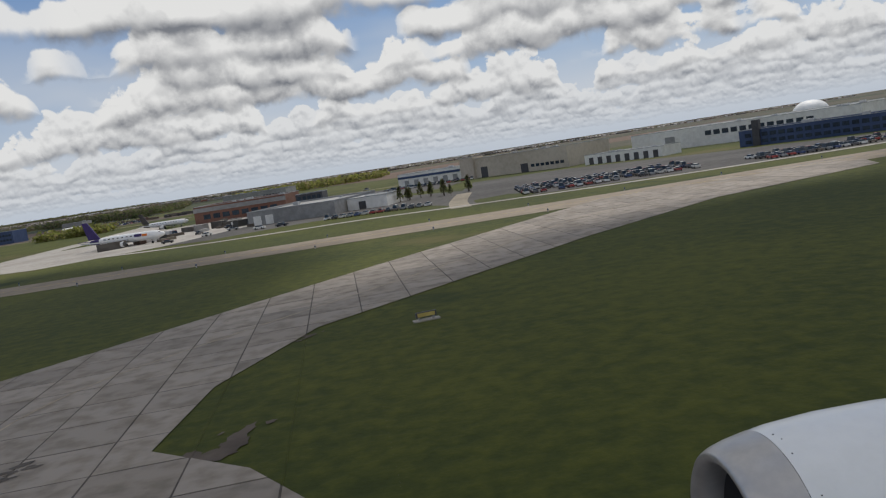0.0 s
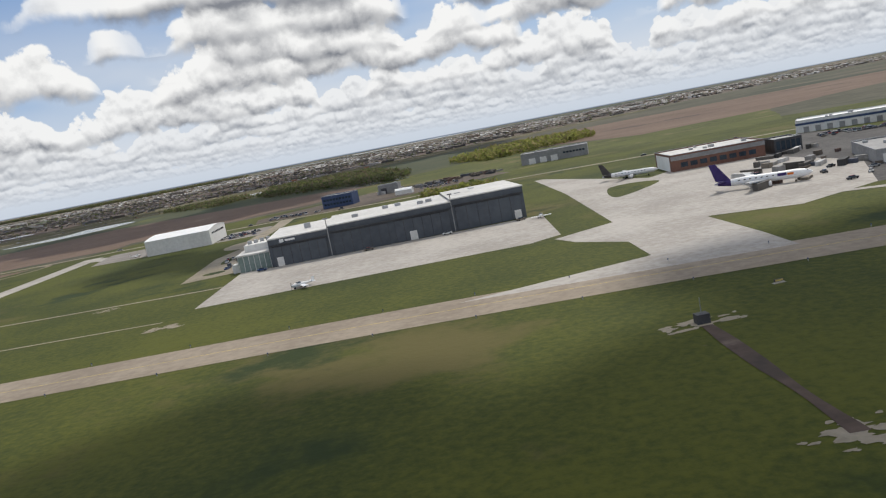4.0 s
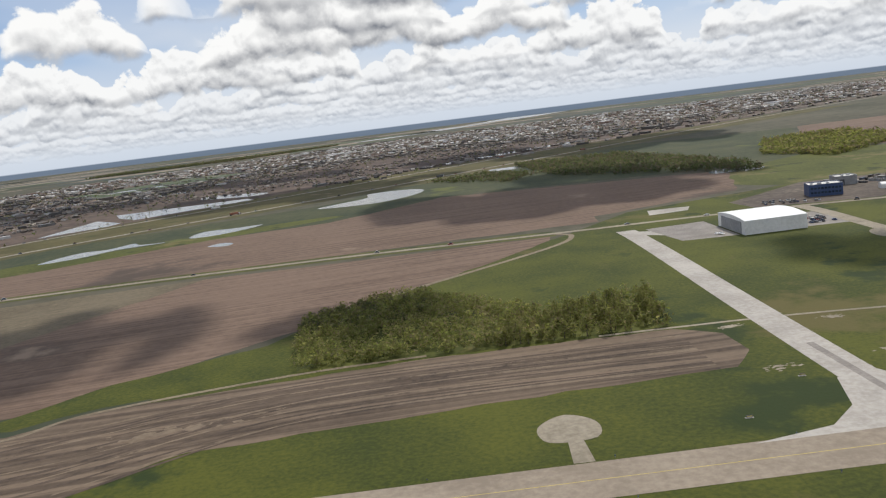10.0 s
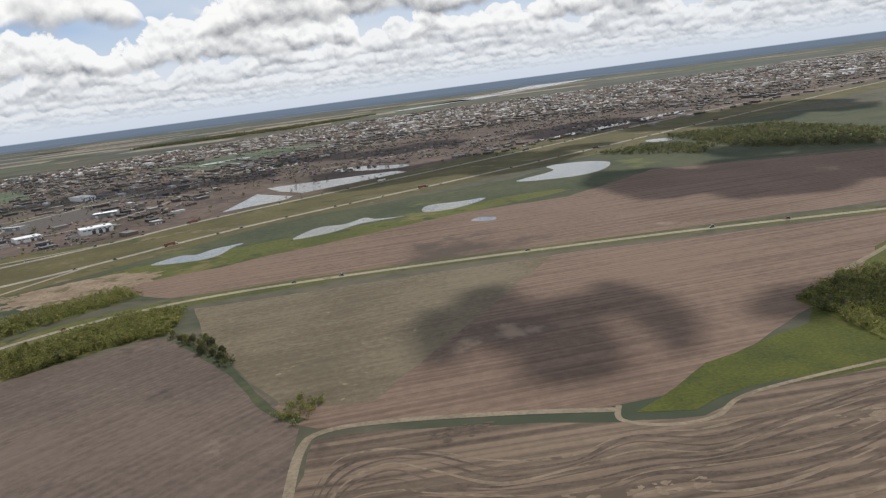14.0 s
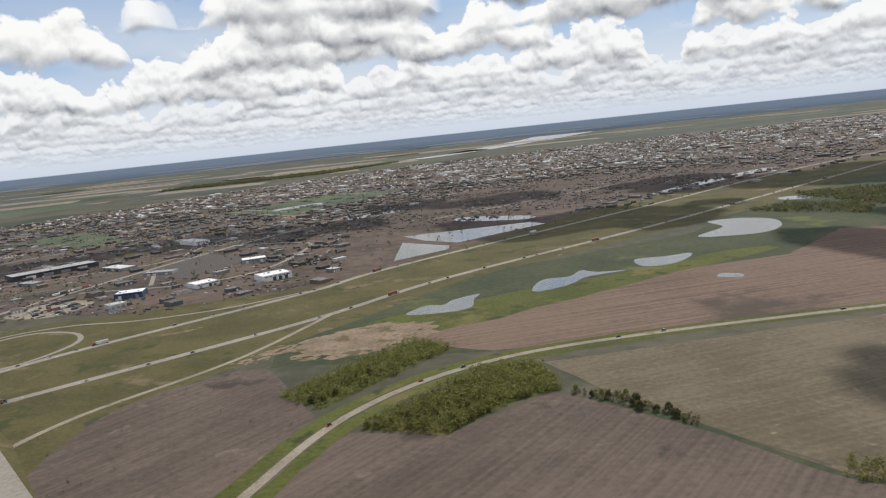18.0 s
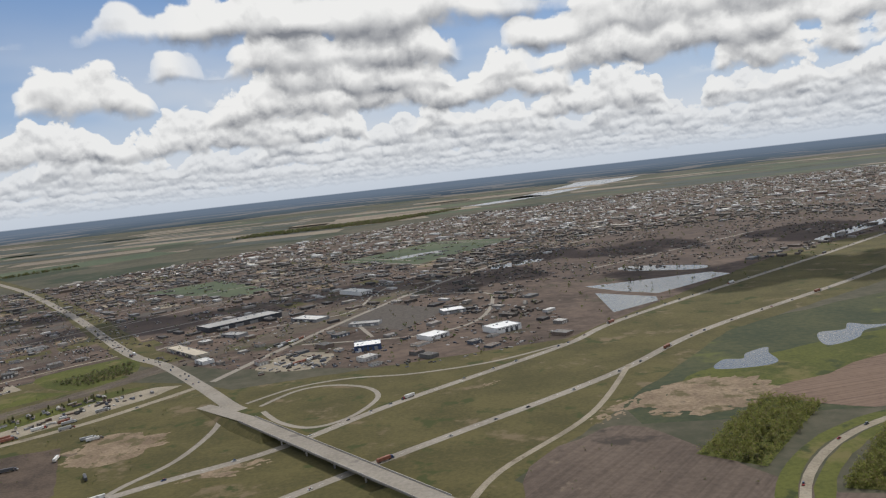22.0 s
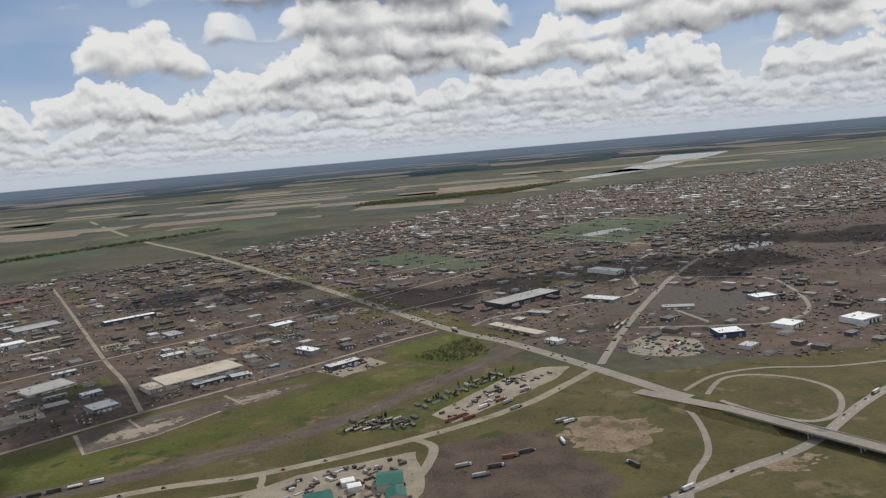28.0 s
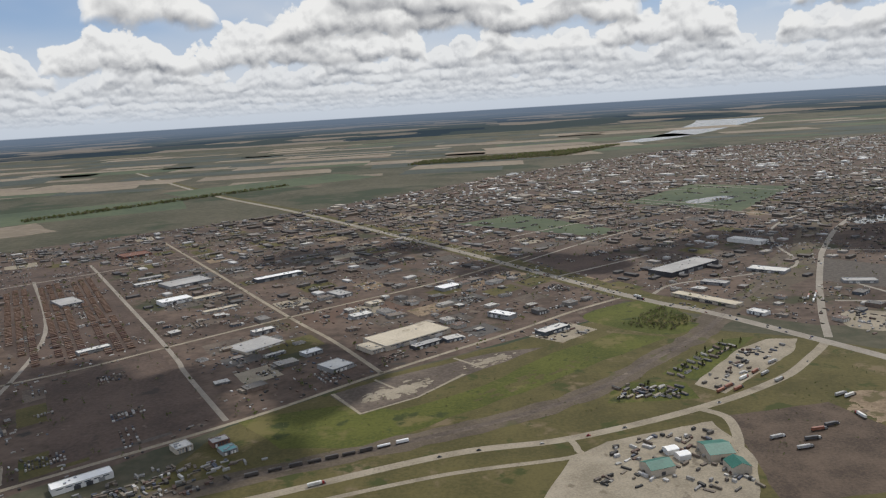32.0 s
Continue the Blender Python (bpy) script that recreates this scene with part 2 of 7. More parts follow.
mat("soil", (0.095, 0.062, 0.044), (0.200, 0.138, 0.102), 0.012, 0.3, rows=(8, 1.9, 0.5), spots=[((0.072, 0.053, 0.041), 0.010, 0.57), ((0.225, 0.165, 0.122), 0.02, 0.64), ((0.085, 0.06, 0.045), 0.03, 0.66)])
mat("stubble", (0.085, 0.068, 0.042), (0.165, 0.135, 0.09), 0.02, 0.45, rows=(14, 2.0, 0.25), spots=[((0.21, 0.18, 0.11), 0.16, 0.63)])
mat("furrows", (0.050, 0.035, 0.025), (0.20, 0.148, 0.105), 0.03, 0.5, rows=(3, 2.2, 0.62), contrast=0.42, spots=[((0.055, 0.040, 0.030), 0.022, 0.60)])
mat("dark_soil", (0.066, 0.049, 0.039), (0.140, 0.106, 0.083), 0.02, 0.4, rows=(50, 1.9, 0.35), spots=[((0.175, 0.135, 0.102), 0.045, 0.61), ((0.052, 0.041, 0.034), 0.03, 0.60)])
mat("bare_sand", (0.14, 0.10, 0.066), (0.29, 0.222, 0.150), 0.05, 0.6, spots=[((0.105, 0.088, 0.042), 0.07, 0.52), ((0.10, 0.074, 0.054), 0.05, 0.58)])
mat("far_field", (0.17, 0.14, 0.105), (0.27, 0.225, 0.17), 0.004, 0.05)
# both far greens are greyed and lightened, with distance haze put into the colour
mat("far_green", (0.055, 0.075, 0.045), (0.095, 0.115, 0.065), 0.006, 0.05)
mat("far_wood", (0.045, 0.056, 0.050), (0.075, 0.086, 0.072), 0.01, 0.08)
mat("concrete", (0.30, 0.275, 0.245), (0.44, 0.41, 0.37), 0.06, 0.8, rough=0.85, bump=0.01, spots=[((0.24, 0.22, 0.2), 0.09, 0.66)])
mat("old_concrete", (0.185, 0.165, 0.148), (0.285, 0.262, 0.238), 0.12, 1.5, rough=0.85, bump=0.01, spots=[((0.12, 0.10, 0.09), 0.3, 0.7)], local=False)
mat("tan_asphalt", (0.222, 0.182, 0.140), (0.325, 0.272, 0.210), 0.05, 0.7, rough=0.9, spots=[((0.17, 0.146, 0.122), 0.05, 0.58), ((0.35, 0.30, 0.25), 0.08, 0.66)])
mat("asphalt", (0.062, 0.058, 0.055), (0.115, 0.108, 0.102), 0.05, 0.8, rough=0.9, spots=[((0.15, 0.14, 0.13), 0.06, 0.66)])
mat("highway", (0.215, 0.192, 0.160), (0.31, 0.28, 0.238), 0.03, 0.6, rough=0.9, spots=[((0.18, 0.162, 0.138), 0.06, 0.60)])
mat("gravel", (0.20, 0.172, 0.128), (0.33, 0.288, 0.222), 0.05, 0.9, spots=[((0.16, 0.135, 0.10), 0.09, 0.60)])
mat("yard_dirt", (0.070, 0.056, 0.046), (0.150, 0.120, 0.096), 0.03, 0.4, spots=[((0.20, 0.165, 0.13), 0.05, 0.62), ((0.05, 0.042, 0.037), 0.08, 0.62)])
mat("ballast", (0.070, 0.056, 0.042), (0.135, 0.108, 0.078), 0.04, 0.6, spots=[((0.085, 0.082, 0.034), 0.03, 0.56)])
mat("plough_dark", (0.052, 0.038, 0.029), (0.115, 0.084, 0.062), 0.06, 0.7)
mat("plough_pale", (0.13, 0.098, 0.068), (0.22, 0.168, 0.12), 0.06, 0.7, spots=[((0.085, 0.062, 0.045), 0.09, 0.54)])
mat("brown_lot", (0.060, 0.043, 0.035), (0.116, 0.083, 0.066), 0.02, 0.4, spots=[((0.175, 0.135, 0.105), 0.05, 0.64), ((0.052, 0.041, 0.035), 0.03, 0.58)])
# large dark mottles here put cloud shade into the ground's own browns
mat("town_ground", (0.054, 0.039, 0.031), (0.136, 0.098, 0.076), 0.016, 0.12, spots=[((0.046, 0.048, 0.024), 0.014, 0.56), ((0.16, 0.130, 0.102), 0.06, 0.63), ((0.11, 0.070, 0.052), 0.007, 0.60), ((0.042, 0.037, 0.033), 0.03, 0.62)])
mat("paint_white", (0.55, 0.55, 0.53), (0.75, 0.75, 0.72), 0.3, 3.0)
mat("paint_worn", (0.26, 0.215, 0.16), (0.44, 0.375, 0.28), 0.5, 2.0)
mat("paint_yellow", (0.42, 0.33, 0.10), (0.58, 0.46, 0.16), 0.3, 3.0)
mat("joint_dark", (0.06, 0.052, 0.045), (0.12, 0.104, 0.09), 0.3, 3.0)
mat("crop_track", (0.15, 0.118, 0.08), (0.25, 0.205, 0.145), 0.05, 0.8, spots=[((0.085, 0.078, 0.032), 0.06, 0.60)])
mat("wall_steel_blue", (0.075, 0.085, 0.10), (0.105, 0.118, 0.135), 0.05, 0.6, rough=0.5)
mat("wall_white", (0.62, 0.61, 0.58), (0.78, 0.77, 0.74), 0.08, 1.0, rough=0.6)
mat("wall_tan", (0.42, 0.37, 0.30), (0.54, 0.48, 0.40), 0.08, 1.0, rough=0.8)
mat("wall_grey", (0.22, 0.22, 0.22), (0.33, 0.33, 0.325), 0.08, 1.0, rough=0.7)
mat("wall_blue", (0.035, 0.06, 0.13), (0.06, 0.09, 0.18), 0.08, 1.0, rough=0.5)
mat("wall_dark", (0.05, 0.05, 0.055), (0.09, 0.09, 0.095), 0.08, 1.0, rough=0.6)
mat("brick", (0.15, 0.075, 0.055), (0.22, 0.12, 0.09), 0.1, 2.0, rough=0.9)
mat("roof_membrane", (0.50, 0.49, 0.47), (0.66, 0.65, 0.62), 0.04, 0.6, rough=0.8, spots=[((0.42, 0.41, 0.39), 0.1, 0.62)])
mat("roof_grey", (0.30, 0.295, 0.285), (0.42, 0.41, 0.40), 0.05, 0.7, rough=0.85)
mat("roof_tan", (0.42, 0.37, 0.29), (0.55, 0.49, 0.39), 0.04, 0.6, rough=0.85, spots=[((0.30, 0.26, 0.2), 0.07, 0.6)])
mat("roof_white", (0.74, 0.74, 0.73), (0.86, 0.86, 0.85), 0.04, 0.6, rough=0.55)
mat("roof_green", (0.018, 0.10, 0.078), (0.035, 0.15, 0.118), 0.1, 0.9, rough=0.5)
mat("roof_teal", (0.12, 0.30, 0.31), (0.18, 0.38, 0.38), 0.1, 0.9, rough=0.5)
mat("window_glass", (0.02, 0.03, 0.045), (0.05, 0.07, 0.09), 0.3, 2.0, rough=0.12)
mat("glass_green", (0.16, 0.22, 0.21), (0.28, 0.34, 0.32), 0.3, 2.0, rough=0.15)
mat("rubber", (0.012, 0.012, 0.012), (0.025, 0.025, 0.025), 1.0, 6.0)
mat("bark", (0.07, 0.055, 0.042), (0.15, 0.125, 0.10), 0.8, 5.0)
mat("aircraft_white", (0.72, 0.72, 0.72), (0.82, 0.82, 0.82), 0.2, 2.0, rough=0.35)
mat("aircraft_purple", (0.035, 0.022, 0.10), (0.055, 0.035, 0.15), 0.2, 2.0, rough=0.35)
mat("aircraft_dark", (0.05, 0.045, 0.045), (0.10, 0.09, 0.085), 0.2, 2.0, rough=0.4)
mat("logo_orange", (0.62, 0.17, 0.03), (0.72, 0.22, 0.05), 0.2, 2.0)
mat("metal_grey", (0.30, 0.31, 0.32), (0.42, 0.43, 0.44), 0.3, 3.0, rough=0.45, metal=0.6)
mat("lip_metal", (0.42, 0.41, 0.41), (0.50, 0.49, 0.48), 1.0, 8.0, rough=0.38, metal=0.85, local=True)
mat("cowl_white", (0.74, 0.75, 0.75), (0.80, 0.81, 0.81), 1.0, 6.0, rough=0.25, local=True)
varied("car_paint", [(0.6, 0.6, 0.6), (0.04, 0.04, 0.045), (0.25, 0.26, 0.27), (0.30, 0.03, 0.025), (0.03, 0.06, 0.16), (0.7, 0.7, 0.68), (0.09, 0.09, 0.1), (0.16, 0.13, 0.1)], rough=0.3)
varied("trailer_paint", [(0.7, 0.7, 0.68), (0.08, 0.08, 0.085), (0.4, 0.4, 0.4), (0.28, 0.11, 0.07), (0.75, 0.75, 0.73)], rough=0.5)
varied("leaves", [(0.26, 0.275, 0.075), (0.215, 0.24, 0.06), (0.31, 0.30, 0.10), (0.18, 0.20, 0.055), (0.28, 0.235, 0.12)], rough=0.7, island=True)
varied("leaves_dark", [(0.11, 0.14, 0.05), (0.14, 0.165, 0.06), (0.17, 0.165, 0.08), (0.185, 0.155, 0.105)], rough=0.7, island=True)
varied("town_roofs", [(0.10, 0.095, 0.09), (0.20, 0.19, 0.18), (0.075, 0.07, 0.07), (0.15, 0.12, 0.10), (0.50, 0.49, 0.48), (0.09, 0.075, 0.065), (0.16, 0.16, 0.16), (0.30, 0.28, 0.26), (0.12, 0.11, 0.10), (0.065, 0.06, 0.06)], rough=0.8, island=True, fine=0.15)
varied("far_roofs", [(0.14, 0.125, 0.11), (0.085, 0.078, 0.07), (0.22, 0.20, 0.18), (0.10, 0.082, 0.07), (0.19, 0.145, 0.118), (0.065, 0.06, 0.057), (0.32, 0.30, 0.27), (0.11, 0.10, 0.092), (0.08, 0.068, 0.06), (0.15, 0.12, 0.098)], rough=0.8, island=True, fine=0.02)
# brighter copy of the far roof palette, with sunlight put into its colours
varied("sunlit_roofs", [(0.30, 0.26, 0.22), (0.16, 0.14, 0.125), (0.55, 0.54, 0.52), (0.38, 0.35, 0.31), (0.22, 0.15, 0.12), (0.70, 0.69, 0.67), (0.12, 0.11, 0.10), (0.42, 0.38, 0.33)], rough=0.8, island=True, fine=0.02)
varied("unit_roof", [(0.34, 0.325, 0.30), (0.12, 0.112, 0.105), (0.22, 0.205, 0.19), (0.50, 0.49, 0.47), (0.17, 0.14, 0.115), (0.28, 0.245, 0.20), (0.095, 0.09, 0.085), (0.18, 0.17, 0.16), (0.14, 0.095, 0.075)], rough=0.75)
varied("unit_wall", [(0.42, 0.40, 0.37), (0.14, 0.135, 0.13), (0.26, 0.24, 0.22), (0.55, 0.54, 0.52), (0.20, 0.15, 0.12), (0.10, 0.115, 0.14)], rough=0.75)
varied("clutter", [(0.07, 0.064, 0.058), (0.26, 0.255, 0.25), (0.14, 0.115, 0.095), (0.52, 0.51, 0.50), (0.12, 0.075, 0.06), (0.09, 0.10, 0.13), (0.20, 0.17, 0.135), (0.05, 0.05, 0.05), (0.34, 0.33, 0.31), (0.11, 0.10, 0.09)], rough=0.8, island=True)
varied("slab", [(0.265, 0.228, 0.19), (0.30, 0.26, 0.22), (0.24, 0.208, 0.175), (0.28, 0.243, 0.205), (0.31, 0.268, 0.225)], rough=0.85, fine=0.9)
varied("lumber", [(0.16, 0.095, 0.075), (0.22, 0.14, 0.10), (0.12, 0.075, 0.06), (0.26, 0.19, 0.15)], rough=0.9)


def lit_through(name):
    """Leaves let part of the light through."""
    g = Graph(MATS[name].node_tree)
    nodes = g.tree.nodes
    shader, end = nodes["Principled BSDF"], nodes["Material Output"]
    thin, both = g.node("ShaderNodeBsdfTranslucent"), g.node("ShaderNodeMixShader")
    g.tree.links.new(shader.inputs["Base Color"].links[0].from_socket, thin.inputs["Color"])
    g.put(both, 0, 0.68)
    g.tree.links.new(shader.outputs[0], both.inputs[1])
    g.tree.links.new(thin.outputs[0], both.inputs[2])
    g.tree.links.new(both.outputs[0], end.inputs["Surface"])


lit_through("leaves"), lit_through("leaves_dark")


def make_water():
    m = bpy.data.materials.new("water")
    m.use_nodes = True
    g = Graph(m.node_tree)
    s = m.node_tree.nodes["Principled BSDF"]
    g.put(s, "Base Color", (0.10, 0.105, 0.10, 1)), g.put(s, "Roughness", 0.16), g.put(s, "Specular IOR Level", 0.9)
    b = g.node("ShaderNodeBump")
    g.put(b, "Strength", 0.25), g.put(b, "Distance", 0.1), g.put(b, "Height", g.noise(g.node("ShaderNodeNewGeometry").outputs["Position"], 0.9, 3.0))
    g.put(s, "Normal", b.outputs[0])
    MATS["water"] = m


make_water()


# ---------------------------------------------------------------- helpers
def mesh_of(bm, name, material):
    me = bpy.data.meshes.new(name)
    bm.normal_update()
    bm.to_mesh(me)
    bm.free()
    me.materials.append(MATS[material])
    return me


def part(name, bm, material, parent, label=""):
    ob = new(name, mesh_of(bm, name, material))
    ob.parent = parent
    return tagged(ob, label)


def thing(name, label, category, group="", at=None):
    ob = new(name)
    ob.empty_display_size = 0.2
    if at is not None:
        ob.matrix_basis = at
    return tagged(ob, label, category, group)


def box(bm, x0, x1, y0, y1, z0, z1, inset=0.0):
    """A block; inset: how much its top draws in on every side."""
    i = inset
    v = [bm.verts.new(p) for p in ((x0, y0, z0), (x1, y0, z0), (x1, y1, z0), (x0, y1, z0), (x0 + i, y0 + i, z1), (x1 - i, y0 + i, z1), (x1 - i, y1 - i, z1), (x0 + i, y1 - i, z1))]
    for f in ((3, 2, 1, 0), (4, 5, 6, 7), (0, 1, 5, 4), (1, 2, 6, 5), (2, 3, 7, 6), (3, 0, 4, 7)):
        bm.faces.new([v[k] for k in f])
    return bm


def blocks(*sizes):
    bm = bmesh.new()
    for s in sizes:
        box(bm, *s)
    return bm


def lathe(profile, axis="z", steps=16, at=(0, 0, 0), squash=1.0):
    """A turned shape from (along, radius) pairs."""
    bm = bmesh.new()
    rings = []
    for a, r in profile:
        ring = []
        for k in range(steps):
            c, s = math.cos(2 * math.pi * k / steps) * r, math.sin(2 * math.pi * k / steps) * r * squash
            p = {"x": (a, c, s), "y": (c, a, s), "z": (c, s, a)}[axis]
            ring.append(bm.verts.new(Vector(p) + Vector(at)))
        rings.append(ring)
    for lo, hi in zip(rings, rings[1:]):
        for k in range(steps):
            bm.faces.new((lo[k], lo[(k + 1) % steps], hi[(k + 1) % steps], hi[k]))
    bm.faces.new(rings[0][::-1]), bm.faces.new(rings[-1])
    bmesh.ops.recalc_face_normals(bm, faces=bm.faces)
    return bm


def curve_points(pts, closed=False, steps=6):
    """A smooth line through the given corners."""
    n, out = len(pts), []
    for i in range(n if closed else n - 1):
        p = [Vector(pts[(i + k) % n] if closed else pts[min(max(i + k, 0), n - 1)]) for k in (-1, 0, 1, 2)]
        for s in range(steps):
            t = s / steps
            out.append(0.5 * (2 * p[1] + (p[2] - p[0]) * t + (2 * p[0] - 5 * p[1] + 4 * p[2] - p[3]) * t * t + (3 * p[1] - p[0] - 3 * p[2] + p[3]) * t ** 3))
    return out if closed else out + [Vector(pts[-1])]


def sheet(name, pts, z, material, label, category="ground", smooth=False, ragged=0.0):
    """A flat piece of ground cover with its outline; ragged: how uneven the edge is."""
    line = curve_points(pts, True, 5) if smooth else [Vector(p) for p in pts]
    if ragged:
        fine = []
        for a, b in zip(line, line[1:] + line[:1]):
            k = max(1, int((b - a).length / (ragged * 5)))
            for i in range(k):
                p = a.lerp(b, i / k)
                fine.append(p + Vector((noise.noise((p.x * 0.13 / ragged, p.y * 0.13 / ragged, 1.0)), noise.noise((p.x * 0.13 / ragged, p.y * 0.13 / ragged, 7.0)))) * ragged)
        line = fine
    bm = bmesh.new()
    top = [bm.verts.new((p.x, p.y, z)) for p in line]
    edges = [bm.edges.new((top[i], top[(i + 1) % len(top)])) for i in range(len(top))]
    bmesh.ops.triangle_fill(bm, use_beauty=True, edges=edges)
    for f in bm.faces:
        if f.normal.z < 0:
            f.normal_flip()
    ob = new(name, mesh_of(bm, name, material))
    return tagged(ob, label, category, kind="structure")


def strip(name, pts, width, z, material, label, category="road", smooth=True, closed=False, parent=None, uneven=0.0, dash=None):
    """A ribbon of even width along a line; width may be a pair, for its two ends. dash: (length, gap)."""
    line = curve_points(pts, closed, 8) if smooth else [Vector(p) for p in pts]
    if closed:
        line.append(line[0])
    w0, w1 = width if isinstance(width, tuple) else (width, width)
    bm, rows, far = bmesh.new(), [], 0.0
    total = sum((b - a).length for a, b in zip(line, line[1:]))
    for i, p in enumerate(line):
        ahead = (line[min(i + 1, len(line) - 1)] - line[max(i - 1, 0)]).normalized()
        side = Vector((-ahead.y, ahead.x))
        far += (p - line[i - 1]).length if i else 0.0
        half = (w0 + (w1 - w0) * far / total) / 2
        half *= 1 + uneven * noise.noise((p.x * 0.11, p.y * 0.11, z * 900))
        rows.append((bm.verts.new((*(p + side * half), z)), bm.verts.new((*(p - side * half), z)), far))
    for a, b in zip(rows, rows[1:]):
        if dash and (a[2] % (dash[0] + dash[1])) > dash[0]:
            continue
        bm.faces.new((a[1], b[1], b[0], a[0]))
    ob = new(name, mesh_of(bm, name, material))
    if parent is not None:
        ob.parent = parent
        return tagged(ob, label)
    return tagged(ob, label, category, kind="structure")


def patches(name, cx, cy, rx, ry, turn, count, z, material, label, category="ground", seed=1):
    """A ragged patch of ground cover made of many small uneven spots that thin out towards its rim."""
    r = random.Random(seed)
    c, s = math.cos(radians(turn)), math.sin(radians(turn))
    verts, faces = [], []
    for k in range(count):
        far, a = r.random() ** 0.6, r.uniform(0, 6.283)
        x, y = math.cos(a) * far * rx, math.sin(a) * far * ry
        size = (0.34 - 0.24 * far) * min(rx, ry) * r.uniform(0.5, 1.3)
        long, lean, i = r.uniform(1.0, 2.6), r.uniform(-0.5, 0.5), len(verts)
        for j in range(11):
            b = j * 6.283 / 11
            q = size * r.uniform(0.6, 1.25)
            px, py = x + math.cos(b) * q * long, y + math.sin(b) * q + lean * math.cos(b) * q
            verts.append((cx + c * px - s * py, cy + s * px + c * py, z + 0.0006 * k))
        faces.append(tuple(range(i, i + 11)))
    me = bpy.data.meshes.new(name)
    me.from_pydata(verts, [], faces)
    me.materials.append(MATS[material])
    return tagged(new(name, me), label, category, kind="structure")


def dense(pts, step):
    """Corners of a straight line every step metres."""
    out = []
    for a, b in zip(pts, pts[1:]):
        k = max(1, int((Vector(b) - Vector(a)).length / step))
        out += [tuple(Vector(a).lerp(Vector(b), i / k)) for i in range(k)]
    return out + [pts[-1]]


def inside(x, y, poly):
    hit = False
    for (x0, y0), (x1, y1) in zip(poly, poly[1:] + poly[:1]):
        if (y0 > y) != (y1 > y) and x < (x1 - x0) * (y - y0) / (y1 - y0) + x0:
            hit = not hit
    return hit


def gap_to(x, y, line):
    """The distance from a place to a line of corners."""
    best = 1e9
    for (x0, y0), (x1, y1) in zip(line, line[1:]):
        dx, dy = x1 - x0, y1 - y0
        t = min(1.0, max(0.0, ((x - x0) * dx + (y - y0) * dy) / (dx * dx + dy * dy + 1e-9)))
        best = min(best, math.hypot(x - x0 - t * dx, y - y0 - t * dy))
    return best

# ---------------------------------------------------------------- unseen clouds that shade the ground
def shade_cloud_mesh(seed):
    """A heaped cloud of many round puffs on one flat base, about two long, one deep and 0.6 high."""
    r = random.Random(seed)
    balls = {}
    for k in (1, 2, 3):
        bm = bmesh.new()
        bmesh.ops.create_icosphere(bm, subdivisions=k, radius=1.0)
        bm.verts.index_update()
        balls[k] = np.array([v.co[:] for v in bm.verts]), np.array([[v.index for v in f.verts] for f in bm.faces])
        bm.free()
    puffs = []
    for k in range(15):
        x = r.uniform(-0.85, 0.85)
        rise = (1 - x * x) * r.uniform(0.35, 1.0)
        size = 0.13 + 0.15 * rise
        puffs.append((Vector((x, r.uniform(-0.34, 0.34) * (1 - 0.5 * x * x), size * 0.25 + 0.20 * rise)), size, 3))
    for c, size, _ in list(puffs):
        for k in range(4):
            way = Vector((r.gauss(0, 1), r.gauss(0, 1), abs(r.gauss(0, 0.8)) + 0.1)).normalized()
            puffs.append((c + way * size * 0.85, size * r.uniform(0.34, 0.60), 2))
    for c, size, _ in puffs[15:]:
        for k in range(2):
            way = Vector((r.gauss(0, 1), r.gauss(0, 1), abs(r.gauss(0, 0.8)))).normalized()
            puffs.append((c + way * size * 0.9, size * r.uniform(0.32, 0.60), 2 if size > 0.12 else 1))
    verts, faces, start = [], [], 0
    for c, size, level in puffs:
        points, tris = balls[level]
        for p in points:
            q = Vector(p)
            at = c + q * size
            bulge = noise.fractal((at * 7.0 + Vector((seed * 9.0, 0, 0))), 0.9, 2.1, 3)
            at += q * size * 0.22 * bulge
            if at.z < 0.0:
                at.z *= 0.10
            verts.append(at[:])
        faces.append(tris + start)
        start += len(points)
    me = bpy.data.meshes.new("cloud")
    me.from_pydata(verts, [], np.concatenate(faces).tolist())
    me.materials.append(MATS["cloud"])
    me.polygons.foreach_set("use_smooth", [True] * len(me.polygons))
    return me


def make_cloud_surface():
    m = bpy.data.materials.new("cloud")
    m.use_nodes = True
    g = Graph(m.node_tree)
    nodes = m.node_tree.nodes
    nodes.remove(nodes["Principled BSDF"])
    where = g.node("ShaderNodeNewGeometry").outputs["Position"]
    b = g.node("ShaderNodeBump")
    g.put(b, "Strength", 0.8), g.put(b, "Distance", 22.0), g.put(b, "Height", g.noise(where, 0.022, 6.0, 0.62))
    tone = g.mix(g.noise(where, 0.006, 4.0), (0.90, 0.90, 0.91), (0.97, 0.97, 0.97))
    top, thin, both = g.node("ShaderNodeBsdfDiffuse"), g.node("ShaderNodeBsdfTranslucent"), g.node("ShaderNodeMixShader")
    for s in (top, thin):
        g.put(s, "Color", tone), g.put(s, "Normal", b.outputs[0])
    g.put(both, 0, 0.42)
    g.tree.links.new(top.outputs[0], both.inputs[1])
    g.tree.links.new(thin.outputs[0], both.inputs[2])
    g.tree.links.new(both.outputs[0], nodes["Material Output"].inputs["Surface"])
    MATS["cloud"] = m


make_cloud_surface()
SHADE_CLOUDS = [shade_cloud_mesh(k) for k in range(4)]


